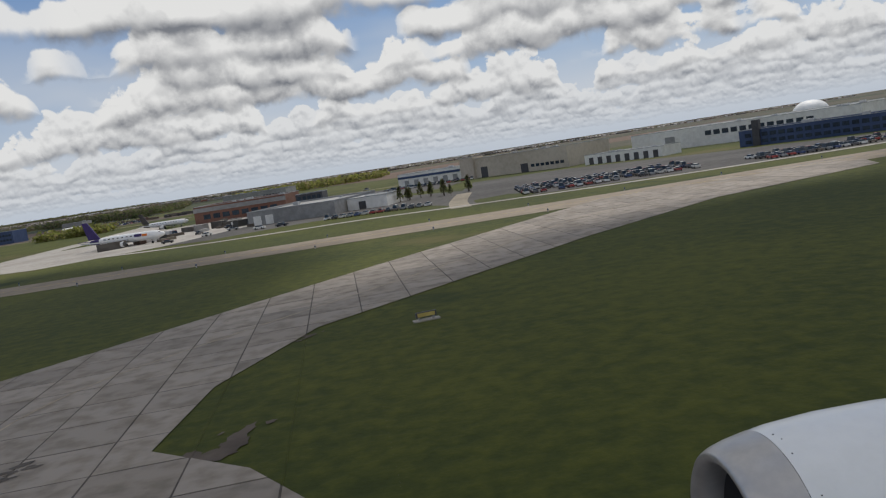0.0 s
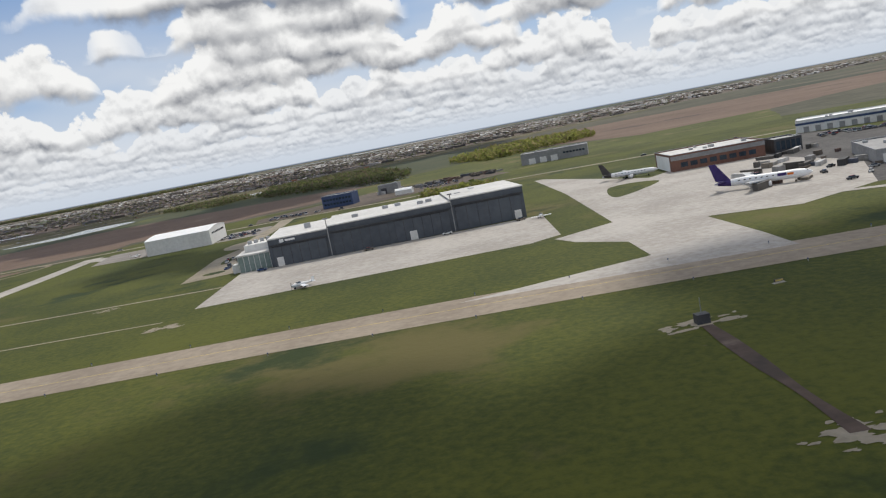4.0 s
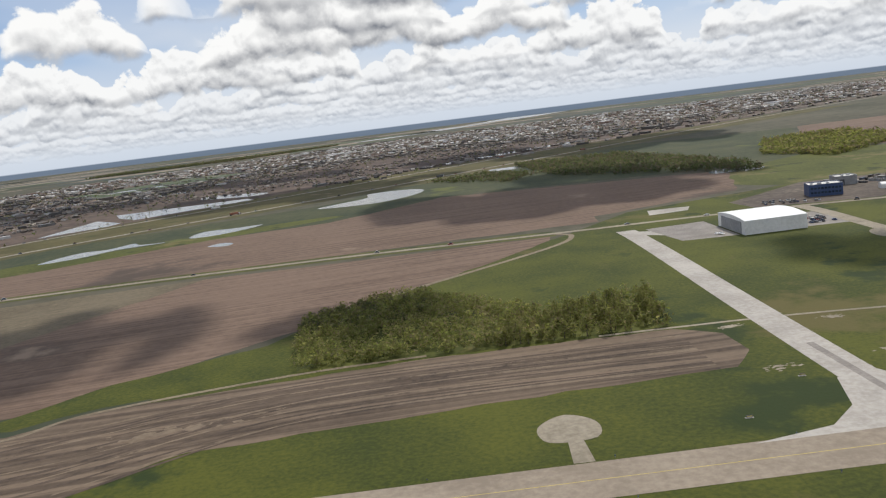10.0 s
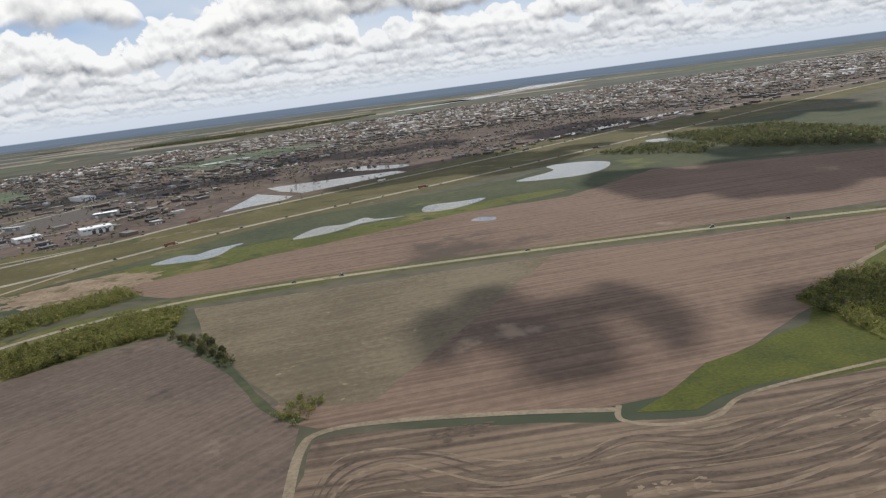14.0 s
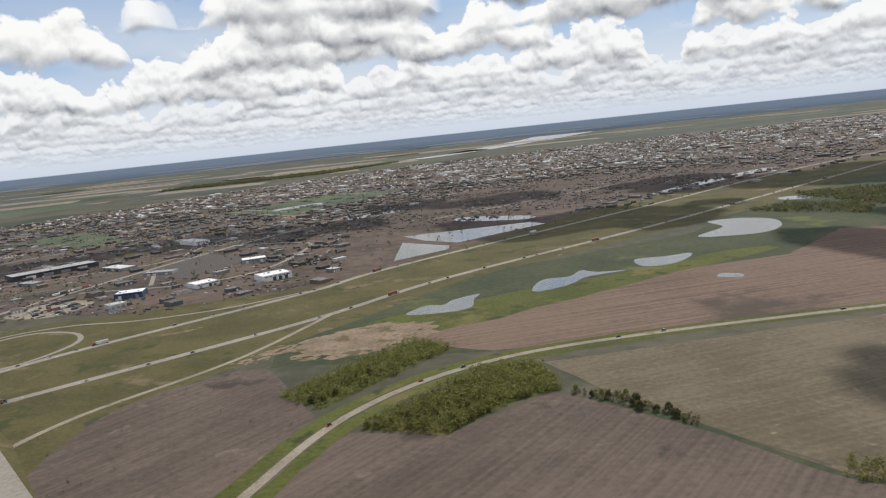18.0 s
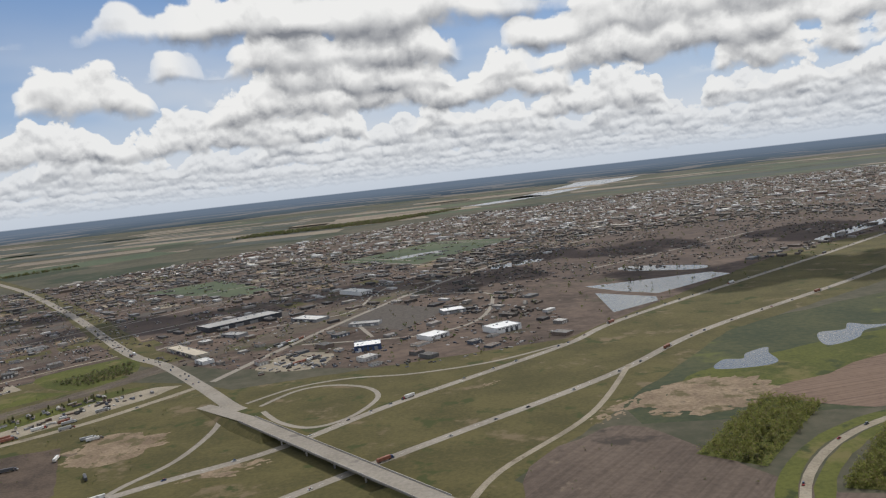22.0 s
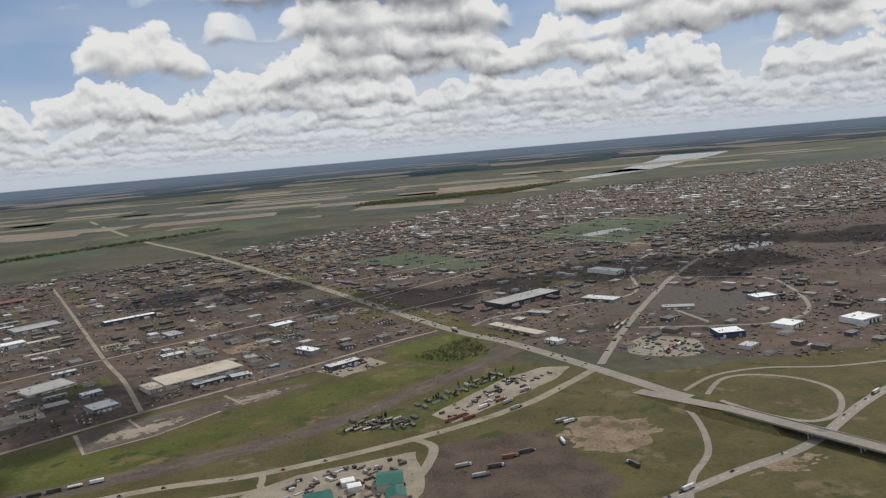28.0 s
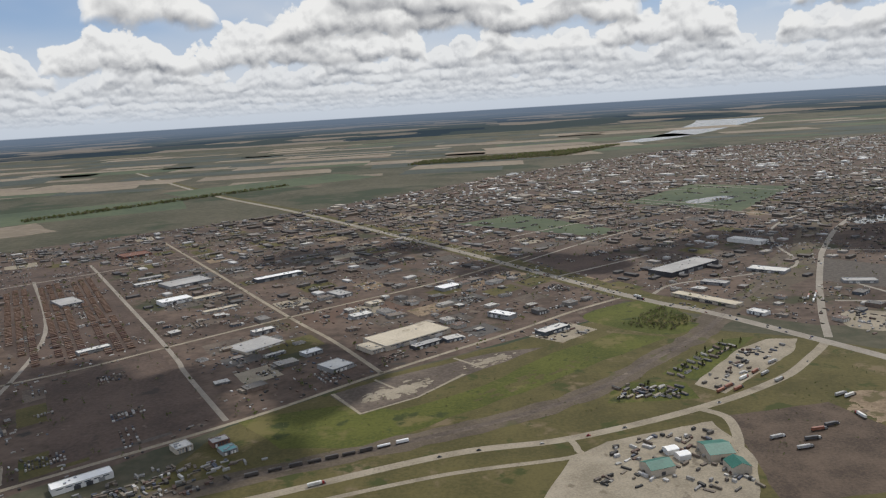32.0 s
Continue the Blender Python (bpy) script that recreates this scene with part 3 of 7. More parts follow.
def cloud(k, x, y, half, deep):
    """An unseen cloud added high over the place to shade it; x and y say where its shade falls."""
    base, tall = 900.0, half * 0.5
    lean = (base + 0.2 * tall) / SUN_WAY.z
    ob = new("cloud", SHADE_CLOUDS[k % 4])
    ob.matrix_world = pose(x + lean * SUN_WAY.x, y + lean * SUN_WAY.y, base, 0, 0, (k * 47) % 60 - 30) @ Matrix.Diagonal((half, deep * 1.8, tall / 0.6, 1.0))
    tagged(ob, "unseen white heaped cloud with flat grey base, added for its shade", "cloud", "fair-weather clouds", kind="stuff")


# added out of view to shade the runway, the fields, the wetland and the town
for k, place in enumerate(((0, 22, 150, 62), (150, 40, 130, 80), (-405, 226, 40, 50), (-318, 210, 32, 22), (-170, 222, 38, 26), (-225, 480, 120, 110), (-1010, 790, 130, 70),
                           (-730, 860, 160, 80), (-440, 700, 170, 90), (-130, 900, 220, 130), (-1330, 430, 165, 105), (-1240, 345, 70, 30), (-95, 48, 72, 34), (-500, 1010, 150, 80), (-350, 690, 90, 40), (-1250, 900, 120, 70))):
    cloud(k, *place)

# ---------------------------------------------------------------- ground
bm = bmesh.new()
bmesh.ops.create_grid(bm, x_segments=24, y_segments=24, size=9000)
tagged(new("ground", mesh_of(bm, "ground", "prairie")), "open prairie farmland reaching the horizon", "ground", kind="structure")

AIRFIELD = [(-470, -200), (400, -200), (400, 330), (120, 330), (-30, 400), (-210, 345), (-250, 300), (-330, 215), (-380, 130)]
sheet("airfield_grass", AIRFIELD, 0.02, "grass", "mown green airfield grass", "grass")
# fields
sheet("field", [(-225, 330), (-545, 318), (-620, 372), (-560, 398), (-480, 432), (-357, 447), (-289, 512), (-120, 460), (-150, 372), (-225, 345)], 0.03, "soil", "bare pinkish-brown tilled field", "field", ragged=2)
sheet("field", [(-250, 307), (-388, 308), (-480, 182), (-464, 171), (-440, 169), (-400, 163), (-384, 166), (-362, 184), (-300, 240), (-255, 284)], 0.0285, "soil", "bare brown tilled field with faint furrows", "field", ragged=1.5)
sheet("field", [(-388, 308), (-528, 296), (-512, 252), (-474, 184), (-452, 182)], 0.034, "stubble", "pale stubble field with straw streaks", "field", ragged=1.5)
sheet("field", [(-700, 40), (-463, 100), (-468, 172), (-508, 240), (-531, 262), (-569, 236), (-600, 246), (-640, 180)], 0.0318, "dark_soil", "dark grey-brown ploughed field", "field", ragged=2)
sheet("field", [(-365, 40), (-480, 60), (-464, 140), (-464, 165), (-447, 166), (-396, 155), (-383, 153), (-369, 162), (-300, 170), (-246, 169), (-238, 162), (-237, 150), (-243, 142), (-290, 139), (-343, 134), (-372, 110)], 0.034, "furrows", "ploughed brown field with wavy furrows", "field", ragged=1)
sheet("meadow", [(-395, 159), (-384, 157), (-369, 164), (-313, 180), (-244, 172), (-226, 290), (-250, 300), (-312, 230), (-330, 203), (-372, 180)], 0.036, "grass", "green grass strip between the fields", "grass", ragged=1.5)
sheet("field", [(-697, 282), (-663, 325), (-640, 325), (-612, 262), (-600, 246), (-640, 190), (-690, 160)], 0.036, "dark_soil", "brown ploughed patch beside the highway", "field", smooth=True, ragged=2)
sheet("field", [(30, 430), (110, 440), (330, 560), (420, 760), (70, 770), (-20, 560)], 0.03, "soil", "wide bare brown field beyond the airport", "field", ragged=3)
sheet("meadow", [(-110, 340), (60, 330), (110, 440), (30, 430), (-20, 520), (-90, 480), (-160, 420)], 0.028, "meadow", "bright green meadow beyond the airport", "grass", ragged=3)
sheet("marshland", [(-640, 330), (-545, 318), (-620, 372), (-357, 447), (-289, 512), (-60, 470), (60, 760), (-120, 820), (-378, 556), (-550, 490), (-640, 420)], 0.024, "marsh", "rough green wetland between highway and field", "grass", ragged=3)
sheet("meadow", [(-598, 352), (-540, 372), (-420, 436), (-352, 470), (-380, 478), (-450, 448), (-520, 428), (-600, 392)], 0.04, "meadow", "yellow-green grass round the ponds", "grass", smooth=True, ragged=3)
patches("bare_ground", -602, 360, 36, 24, 25, 150, 0.044, "bare_sand", "sandy bare ground with dry grass", seed=2)
patches("bare_ground", -646, 352, 22, 7, 50, 40, 0.046, "bare_sand", "bare sandy strip along the slip road", seed=3)
patches("worn_patch", -700, 420, 10, 3, 42, 22, 0.046, "bare_sand", "worn sandy spot on the highway reserve", seed=8)
patches("worn_patch", -820, 330, 20, 9, 20, 40, 0.046, "bare_sand", "worn sandy spot below the overpass", seed=9)
sheet("verge", [(-860, 300), (-640, 200), (-700, 285), (-545, 480), (-300, 640), (-60, 830), (300, 1080), (250, 1120), (-360, 800), (-640, 510), (-870, 470), (-900, 400)], 0.026, "verge", "grassy highway reserve with worn patches", "grass", ragged=2)
sheet("verge", [(-1260, 290), (-940, 230), (-850, 300), (-850, 470), (-885, 500), (-935, 525), (-1020, 560), (-1170, 455), (-1240, 385)], 0.027, "verge", "green railway reserve with worn grass", "grass", ragged=2)
TOWN = [(-1420, 260), (-1330, 300), (-1238, 388), (-1165, 462), (-1020, 565), (-985, 618), (-870, 530), (-740, 478), (-640, 512), (-560, 585), (-350, 745), (0, 985), (500, 1300), (1300, 1750), (1500, 2500), (300, 2600), (-600, 2350), (-1050, 1850), (-1420, 1340), (-1820, 1020), (-1800, 640), (-1560, 380)]
sheet("town_ground", TOWN, 0.022, "town_ground", "gravel lots and dry lawns of the town", "ground", ragged=4)
# far farmland and woods
FAR = [((-2070, 1470), 700, 260, 25, "far_green"), ((-2400, 2150), 560, 330, 20, "far_field"), ((-1750, 2680), 480, 200, 5, "far_field"), ((-2500, 2900), 500, 220, 5, "far_green"), ((-1180, 2440), 560, 190, 5, "far_wood"), ((-1650, 1950), 500, 240, 40, "far_green"), ((-900, 2850), 700, 240, 3, "far_field"),
       ((-2050, 1180), 420, 180, 40, "far_field"), ((-650, 3300), 800, 260, 8, "far_green"), ((-1600, 3300), 700, 240, 0, "far_field"), ((-2500, 3500), 900, 250, 0, "far_wood"), ((600, 3000), 800, 260, -10, "far_wood"), ((-300, 3900), 900, 260, 0, "far_field"), ((1300, 3500), 900, 250, -8, "far_green"),
       ((-1500, 3900), 900, 240, 4, "far_wood"), ((1900, 2900), 700, 300, -15, "far_field"), ((300, 2800), 480, 160, 12, "far_wood"), ((-600, 2650), 420, 140, 14, "far_green"), ((-2900, 2600), 500, 320, 20, "far_wood"), ((800, 4100), 900, 220, 0, "far_green")]
far_rng = random.Random(77)
for row in range(10):
    for col in range(15):
        x, y = -3900 + col * 440 + far_rng.uniform(-140, 140), 2050 + row * 250 + far_rng.uniform(-60, 60)
        if inside(x, y, [(-4200, 1500), (-1900, 1300), (-1350, 1900), (-700, 2550), (300, 2720), (1500, 2650), (4000, 2300), (4000, 5200), (-4200, 5200)]) and gap_to(x, y, [(-560, 2960), (-210, 3480), (330, 4480), (560, 4760)]) > 330:
            FAR.append(((x, y), far_rng.uniform(240, 560), far_rng.uniform(70, 190), far_rng.uniform(-6, 10), far_rng.choice(["far_field", "far_field", "far_green", "far_wood", "far_wood"])))
for (x, y), w, d, turn, m in FAR:
    c, s = math.cos(radians(turn)), math.sin(radians(turn))
    pts = [(x + c * a * w / 2 - s * b * d / 2, y + s * a * w / 2 + c * b * d / 2) for a, b in ((-1, -1), (1, -1), (1, 1), (-1, 1))]
    text = {"far_field": "pale tan fallow field far off", "far_green": "dull green pasture far off", "far_wood": "dark woodland stretch far off"}[m]
    sheet("field", pts, 0.05 + 0.03 * (FAR.index(((x, y), w, d, turn, m)) % 7), m, text, "field", ragged=12)

# ---------------------------------------------------------------- water
def pond(pts, label, z=0.06):
    sheet("water", pts, z, "water", label, "pond", smooth=True)


pond([(-582, 400), (-572, 416), (-562, 414), (-556, 424), (-541, 432), (-545, 420), (-548, 402), (-560, 396)], "grey pond in the wetland")
pond([(-512, 422), (-508, 440), (-500, 452), (-486, 452), (-476, 466), (-468, 456), (-452, 452), (-476, 446), (-488, 432), (-500, 424)], "branched grey pond in the wetland")
pond([(-440, 458), (-438, 482), (-418, 482), (-402, 484), (-408, 470), (-424, 456)], "rounded pond in the wetland")
pond([(-376, 540), (-345, 572), (-344, 604), (-318, 606), (-301, 584), (-312, 548), (-338, 528)], "large pond in the wetland")
pond([(-415, 408), (-410, 416), (-402, 410), (-404, 402)], "small muddy pool in the field", 0.07)
sheet("water", [(-592, 580), (-550, 608), (-546, 626), (-586, 674)], 0.06, "water", "triangular settling pond", "pond")
sheet("water", [(-586, 716), (-566, 672), (-540, 640), (-456, 700), (-466, 722)], 0.06, "water", "long pointed settling pond", "pond")
pond([(-530, 790), (-470, 748), (-458, 772), (-520, 820)], "shallow pond in the bare lots")
pond([(-282, 860), (-180, 938), (-103, 1000), (-112, 1018), (-210, 944), (-290, 874)], "narrow canal beside the highway")
pond([(-242, 684), (-220, 676), (-216, 700), (-238, 704)], "little pond by the wetland")
pond([(-132, 452), (-108, 446), (-100, 462), (-124, 468)], "shallow gravel-edged pool", 0.07)
pond([(-779, 1178), (-713, 1215), (-722, 1250), (-786, 1210)], "pale pond in the town")
pond([(-648, 925), (-590, 960), (-600, 985), (-655, 950)], "pale pond in the town")
strip("water", [(-560, 2960), (-400, 3150), (-210, 3480), (-20, 3900), (230, 4450), (420, 4950)], (110, 400), 0.08, "water", "broad pale river far off", "river")

# ---------------------------------------------------------------- airfield pavements
RUNWAY = sheet("runway", [(-420, -11), (400, -11), (400, 11), (-420, 11)], 0.05, "old_concrete", "worn grey runway", "runway")
EXIT = [(-26, 11), (-22.5, 20), (-20.8, 28), (-19.8, 36.8), (2, 59), (19, 75), (30, 85), (62, 86), (55, 72), (34, 66), (18, 55), (-2, 38.5), (-5.9, 30.2), (-6.8, 23.6), (-3.5, 20.5), (2, 11)]
exit_base = sheet("taxiway", EXIT, 0.0535, "joint_dark", "concrete runway exit of worn slabs", "taxiway")
TAXI_LINE = [(-420, 106), (-300, 106.5), (-200, 106), (-140, 103), (-90, 98.5), (-40, 92), (10, 86.5), (60, 83), (120, 82), (400, 82)]
taxi = strip("taxiway", TAXI_LINE, 10.5, 0.056, "tan_asphalt", "tan asphalt taxiway beside the runway", "taxiway")
strip("centre_line", TAXI_LINE, 0.14, 0.064, "paint_yellow", "faded yellow centre line", parent=taxi)
cross = strip("taxiway", [(-226.3, 108), (-226.3, 135), (-225, 190), (-223.5, 240), (-222.8, 276), (-223, 298)], 7.4, 0.06, "concrete", "pale concrete taxiway to the white hangar", "taxiway")
sheet("taxiway_fillet", [(-253, 111.2), (-240, 114), (-234, 120), (-230.5, 131), (-228, 134), (-223, 134), (-218, 122), (-210, 114.5), (-195, 111.4)], 0.061, "concrete", "flared concrete mouth of the taxiway", "taxiway")
strip("asphalt_band", [(-226, 110.5), (-225.8, 150)], 1.5, 0.067, "old_concrete", "darker worn wheel path", parent=cross, smooth=False)
strip("taxiway", [(-222, 290), (-215, 286), (-208, 280), (-196, 276)], 8, 0.061, "concrete", "concrete link to the hangar apron", "taxiway")
sheet("apron", [(-212, 265), (-193, 263), (-193, 298), (-216, 296)], 0.062, "old_concrete", "small concrete apron by the white hangar", "apron")
# the big apron and its slab lines
sheet("apron", [(-146.5, 139), (-88, 137.5), (-82, 141), (-79, 172), (-145, 174)], 0.062, "concrete", "wide pale concrete apron before the hangar", "apron")
sheet("apron", [(-104, 103), (-62, 98), (-61, 109), (-60, 130), (-47, 124), (-30, 131), (-14, 160), (-14, 205), (-30, 215), (-44, 204), (-48, 216), (-60, 262), (-63, 262), (-66, 205), (-72, 143), (-84, 137), (-82, 130), (-76, 121.5), (-77, 108.5)], 0.066, "concrete", "broad concrete apron by the cargo terminal", "apron")
sheet("apron", [(-44, 136), (-22, 128), (20, 108), (28, 150), (0, 205), (-24, 215), (-24, 150)], 0.0645, "asphalt", "dark asphalt parking ramp", "apron")
sheet("airfield_grass", [(-27, 124.8), (-19.5, 128.5), (-7, 132.2), (6, 131), (13.5, 127.5), (16, 118), (16.5, 112.2), (3, 117.2), (-12, 119.6), (-24, 123.2)], 0.069, "grass", "mown grass between ramp and service road", "grass", ragged=0.3)
sheet("airfield_grass", [(20, 111.5), (21, 119), (27, 121), (30, 112), (26, 108.8)], 0.069, "grass", "grass corner beside the car park road", "grass", ragged=0.3)
sheet("apron", [(-6, 207), (10, 180), (26, 186), (34, 206), (30, 226), (22, 246), (-2, 246)], 0.0615, "asphalt", "dark asphalt staff car park", "car park")
sheet("apron_island", [(-61, 177), (-50, 186), (-45, 194), (-50, 200), (-57, 197)], 0.075, "grass", "grass island in the apron", "grass", smooth=True)
strip("road", [(-52, 142), (-45, 133), (-36, 127.5), (-25, 122), (-12, 118.4), (3, 116), (15, 111), (25, 107.5), (40, 103), (58, 100), (77, 98), (110, 96), (400, 96)], 2.1, 0.072, "concrete", "pale perimeter service road", "road")
strip("road", [(17, 107), (19, 122), (24, 145)], 3.0, 0.071, "gravel", "access road to the service area", "road")
strip("road", [(-262, 170.5), (-245, 170), (-215, 168), (-160, 160), (-140, 158)], 1.1, 0.058, "gravel", "thin gravel patrol track", "road")
strip("road", [(-215, 140), (-180, 136), (-150, 132)], 0.7, 0.05, "gravel", "faint worn track in the grass", "road")
strip("road", [(-277.2, 112), (-277, 120)], (3.2, 2.4), 0.0575, "gravel", "short gravel spur off the taxiway", "road", smooth=False)
sheet("turnaround", [(-281, 120), (-282, 126), (-277, 130), (-272.5, 126), (-273.5, 120)], 0.0585, "gravel", "round gravel pad beside the taxiway", "pavement", smooth=True)
for cx, cy, r in ((-236, 139, 2.2), (-214, 141, 2.6), (-235, 166, 2.0), (-214, 164, 2.0), (-148, 127, 2.6), (-84, 75, 2.6), (-85.5, 49, 2.6), (-168, 158, 2.0)):
    patches("bare_patch", cx, cy, r * 1.7, r * 0.8, 5, 22, 0.045, "gravel", "bare trampled patch in the grass", seed=int(-cx))
strip("trench", dense([(-84, 74), (-84.8, 62), (-85.5, 49)], 0.8), 1.15, 0.0605, "brown_lot", "bare red-brown trench scar in the grass", "ground", smooth=False, uneven=0.7)

sheet("apron", [(22, 111), (60, 100.5), (96, 98.5), (94, 120), (74, 150), (56, 182), (34, 190), (24, 150)], 0.063, "asphalt", "dark asphalt airport car park", "car park")
strip("road", [(-152, 307), (-152, 285), (-154, 256), (-155, 236)], (5.6, 5.0), 0.0685, "gravel", "pale access road to the hangar car park", "road")
sheet("turning_circle", [(-162, 238), (-158, 246), (-150, 244), (-146, 234), (-150, 227), (-159, 229)], 0.0687, "gravel", "pale turning circle", "pavement", smooth=True)
sheet("car_park", [(-158.5, 175), (-145.5, 177), (-138, 186), (-136, 220), (-141, 226), (-155, 228), (-159, 212)], 0.067, "gravel", "pale paved car park beside the hangar", "car park")
for cx, cy, rx, ry in ((-153, 183, 2.6, 2.2), (-148, 200, 1.6, 5.0), (-154, 203, 1.2, 6.0), (-146, 222, 3.2, 1.6)):
    sheet("planted_island", [(cx + rx * math.cos(k * 0.785), cy + ry * math.sin(k * 0.785)) for k in range(8)], 0.072, "grass", "grassy island in the car park", "grass", smooth=True)
sheet("car_park", [(-170.5, 263), (-155, 262), (-155, 290), (-170.5, 292)], 0.0625, "old_concrete", "small grey car park by the white hangar", "car park")
sheet("lot", [(-166, 314), (-122, 304), (-94, 318), (-60, 330), (-66, 366), (-120, 372), (-168, 336)], 0.047, "yard_dirt", "dirt and gravel yard round the offices", "lot", ragged=1)
sheet("lot", [(-205, 328), (-188, 330), (-184, 340), (-202, 342)], 0.061, "concrete", "pale concrete pad in the field", "pavement")

# ---------------------------------------------------------------- roads
RURAL = [(-655, 140), (-633, 189), (-602, 261), (-553, 303), (-482, 318), (-346, 320), (-248, 313), (-200, 311), (-158, 307), (-112, 299), (-52, 287), (10, 270), (60, 262)]
strip("road", RURAL, 3.6, 0.07, "gravel", "pale two-lane country road", "road")
for side in (-1, 1):
    strip("verge_strip", [(x - 4.6 * side, y + 3.4 * side) for x, y in RURAL[:5]], 6.0, 0.051, "meadow", "green roadside ditch", "grass", uneven=0.5)
strip("verge_strip", [(x, y - 4.4) for x, y in RURAL[3:7]], 3.0, 0.05, "meadow", "green roadside ditch", "grass")
strip("verge_strip", [(x, y + 4.4) for x, y in RURAL[3:7]], 3.0, 0.05, "meadow", "green roadside ditch", "grass")
strip("road", [(-248, 312), (-243, 302), (-256, 282), (-312, 236)], 2.2, 0.06, "crop_track", "sandy field track", "road")
strip("road", [(-463, 96), (-464.5, 130), (-466, 160), (-462, 169), (-447, 170), (-420, 166), (-398, 161)], 2.2, 0.06, "crop_track", "sandy field track", "road")
strip("road", [(-398, 163), (-399, 156), (-391, 151.5), (-381, 152.5), (-369, 161.5), (-330, 170), (-300, 172)], 1.3, 0.0615, "crop_track", "sandy headland round the green strip", "road")
FURROW = [(-462, 120), (-459, 150), (-450, 158), (-438, 153), (-426, 145), (-412, 145), (-399, 150), (-385, 147), (-366, 154), (-320, 164), (-246, 163)]
for k in range(14):
    bend, keep = k * 3.1, 1 - k * 0.055
    strip("furrow_track", [(x + bend * 0.35 * keep * (i < 3), 150 + (y - 150) * keep - bend * (0.8 if i < 9 else 0.3) + 1.2 * math.sin(i * 2.1 + k)) for i, (x, y) in enumerate(FURROW)], (0.9, 0.5) if k % 2 else (0.5, 0.9), 0.05 + 0.001 * k, "plough_dark" if k % 3 else "plough_pale", "rough plough line curving through the field", "field", uneven=1.3)
patches("wet_patch", -433, 160, 9, 3.4, 10, 30, 0.066, "plough_dark", "dark wet patch in the ploughed field", "field", 4)
patches("wet_patch", -300, 158, 30, 2.4, 2, 40, 0.066, "plough_dark", "dark wet streak in the ploughed field", "field", 5)
patches("wet_patch", -345, 146, 22, 3.4, 8, 40, 0.066, "plough_pale", "pale dry streak in the ploughed field", "field", 6)
patches("wet_patch", -410, 128, 26, 3.4, 4, 40, 0.066, "plough_pale", "pale dry streak in the ploughed field", "field", 7)
strip("creek", [(-531, 262), (-525, 240), (-534, 222), (-545, 205)], 0.5, 0.05, "joint_dark", "narrow dark drainage ditch", "ditch")
HWY_FAR = [(-960, 250), (-852, 321), (-802, 351), (-748, 405), (-645, 492), (-583, 560), (-352, 745), (-60, 985), (216, 1160), (700, 1480)]
HWY_NEAR = [(-900, 200), (-778, 300), (-740, 330), (-634, 412), (-550, 495), (-378, 620), (-92, 850), (200, 1080), (700, 1420)]
for line in (HWY_FAR, HWY_NEAR):
    h = strip("highway", line, 5.6, 0.075, "highway", "divided highway carriageway with traffic", "road")
    strip("lane_line", dense(line, 3.0), 0.14, 0.082, "paint_white", "dashed white lane line", parent=h, smooth=False, dash=(3.0, 5.0))
strip("ramp", [(-720, 262), (-704, 296), (-657, 352), (-620, 428)], 3.0, 0.0765, "gravel", "curving highway slip road", "road")
strip("ramp", [(-870, 300), (-862, 324), (-847, 353), (-842, 400), (-853, 438)], 3.2, 0.0785, "highway", "curving slip road of the interchange", "road")
strip("ramp", [(-826, 427), (-810, 452), (-790, 456), (-768, 442), (-760, 418), (-772, 388), (-790, 378), (-808, 392), (-822, 416)], 3.0, 0.0775, "highway", "cloverleaf loop ramp", "road")
strip("ramp", [(-836, 436), (-812, 460), (-780, 468), (-741, 462), (-692, 470), (-645, 496)], 2.8, 0.077, "highway", "slip road joining the highway", "road")
AVENUE = [(-836, 424), (-845, 436), (-878, 491), (-930, 572), (-984, 640), (-1139, 890), (-1306, 1145), (-1467, 1380), (-1804, 1850), (-2440, 2860)]
strip("avenue_verge", [(x + 4, y + 3) for x, y in AVENUE[3:]], 30, 0.033, "verge", "wide grassy verge of the avenue", "grass", uneven=0.3)
strip("railway_bed", [(-945, 545), (-923, 569), (-870, 626), (-812, 696), (-776, 790), (-728, 895), (-640, 1010)], 20.0, 0.066, "ballast", "brown rail spur between the yards", "railway", uneven=0.4)
strip("avenue", AVENUE, (9.0, 12.0), 0.073, "highway", "wide straight avenue into the town", "road")
FRONT = [(-1420, 215), (-1300, 262), (-1200, 306), (-1115, 344), (-1057, 357), (-985, 390), (-930, 428), (-900, 462), (-878, 491)]
strip("road", FRONT, 6.0, 0.072, "gravel", "pale frontage road along the railway", "road")
strip("road", [(-1200, 290), (-1120, 322), (-1060, 336), (-1055, 345), (-1058, 358)], 3.4, 0.071, "gravel", "service road loop", "road")
strip("road", [(-986, 388), (-976, 376), (-978, 352), (-985, 330)], 5.0, 0.0712, "gravel", "wide gravel yard entrance", "road")
NORTH_EAST = [(-873, 500), (-852, 560), (-818, 647), (-778, 740), (-755, 789), (-684, 917), (-583, 1055), (-484, 1174), (-250, 1360)]
strip("road", NORTH_EAST, 5.4, 0.0725, "highway", "asphalt road leading into the town", "road")
strip("road", [(-958, 636), (-933, 667), (-865, 690), (-806, 725), (-787, 840), (-744, 950), (-645, 1068), (-480, 1230), (-250, 1420)], 3.4, 0.0715, "highway", "winding side road by the yards", "road")
ROAD_B = [(-1420, 245), (-1326, 320), (-1233, 396), (-1165, 464), (-1082, 540), (-1030, 592), (-987, 628)]
ROAD_C = [(-1520, 402), (-1394, 488), (-1338, 541), (-1265, 611), (-1154, 710), (-1100, 770), (-1050, 830)]
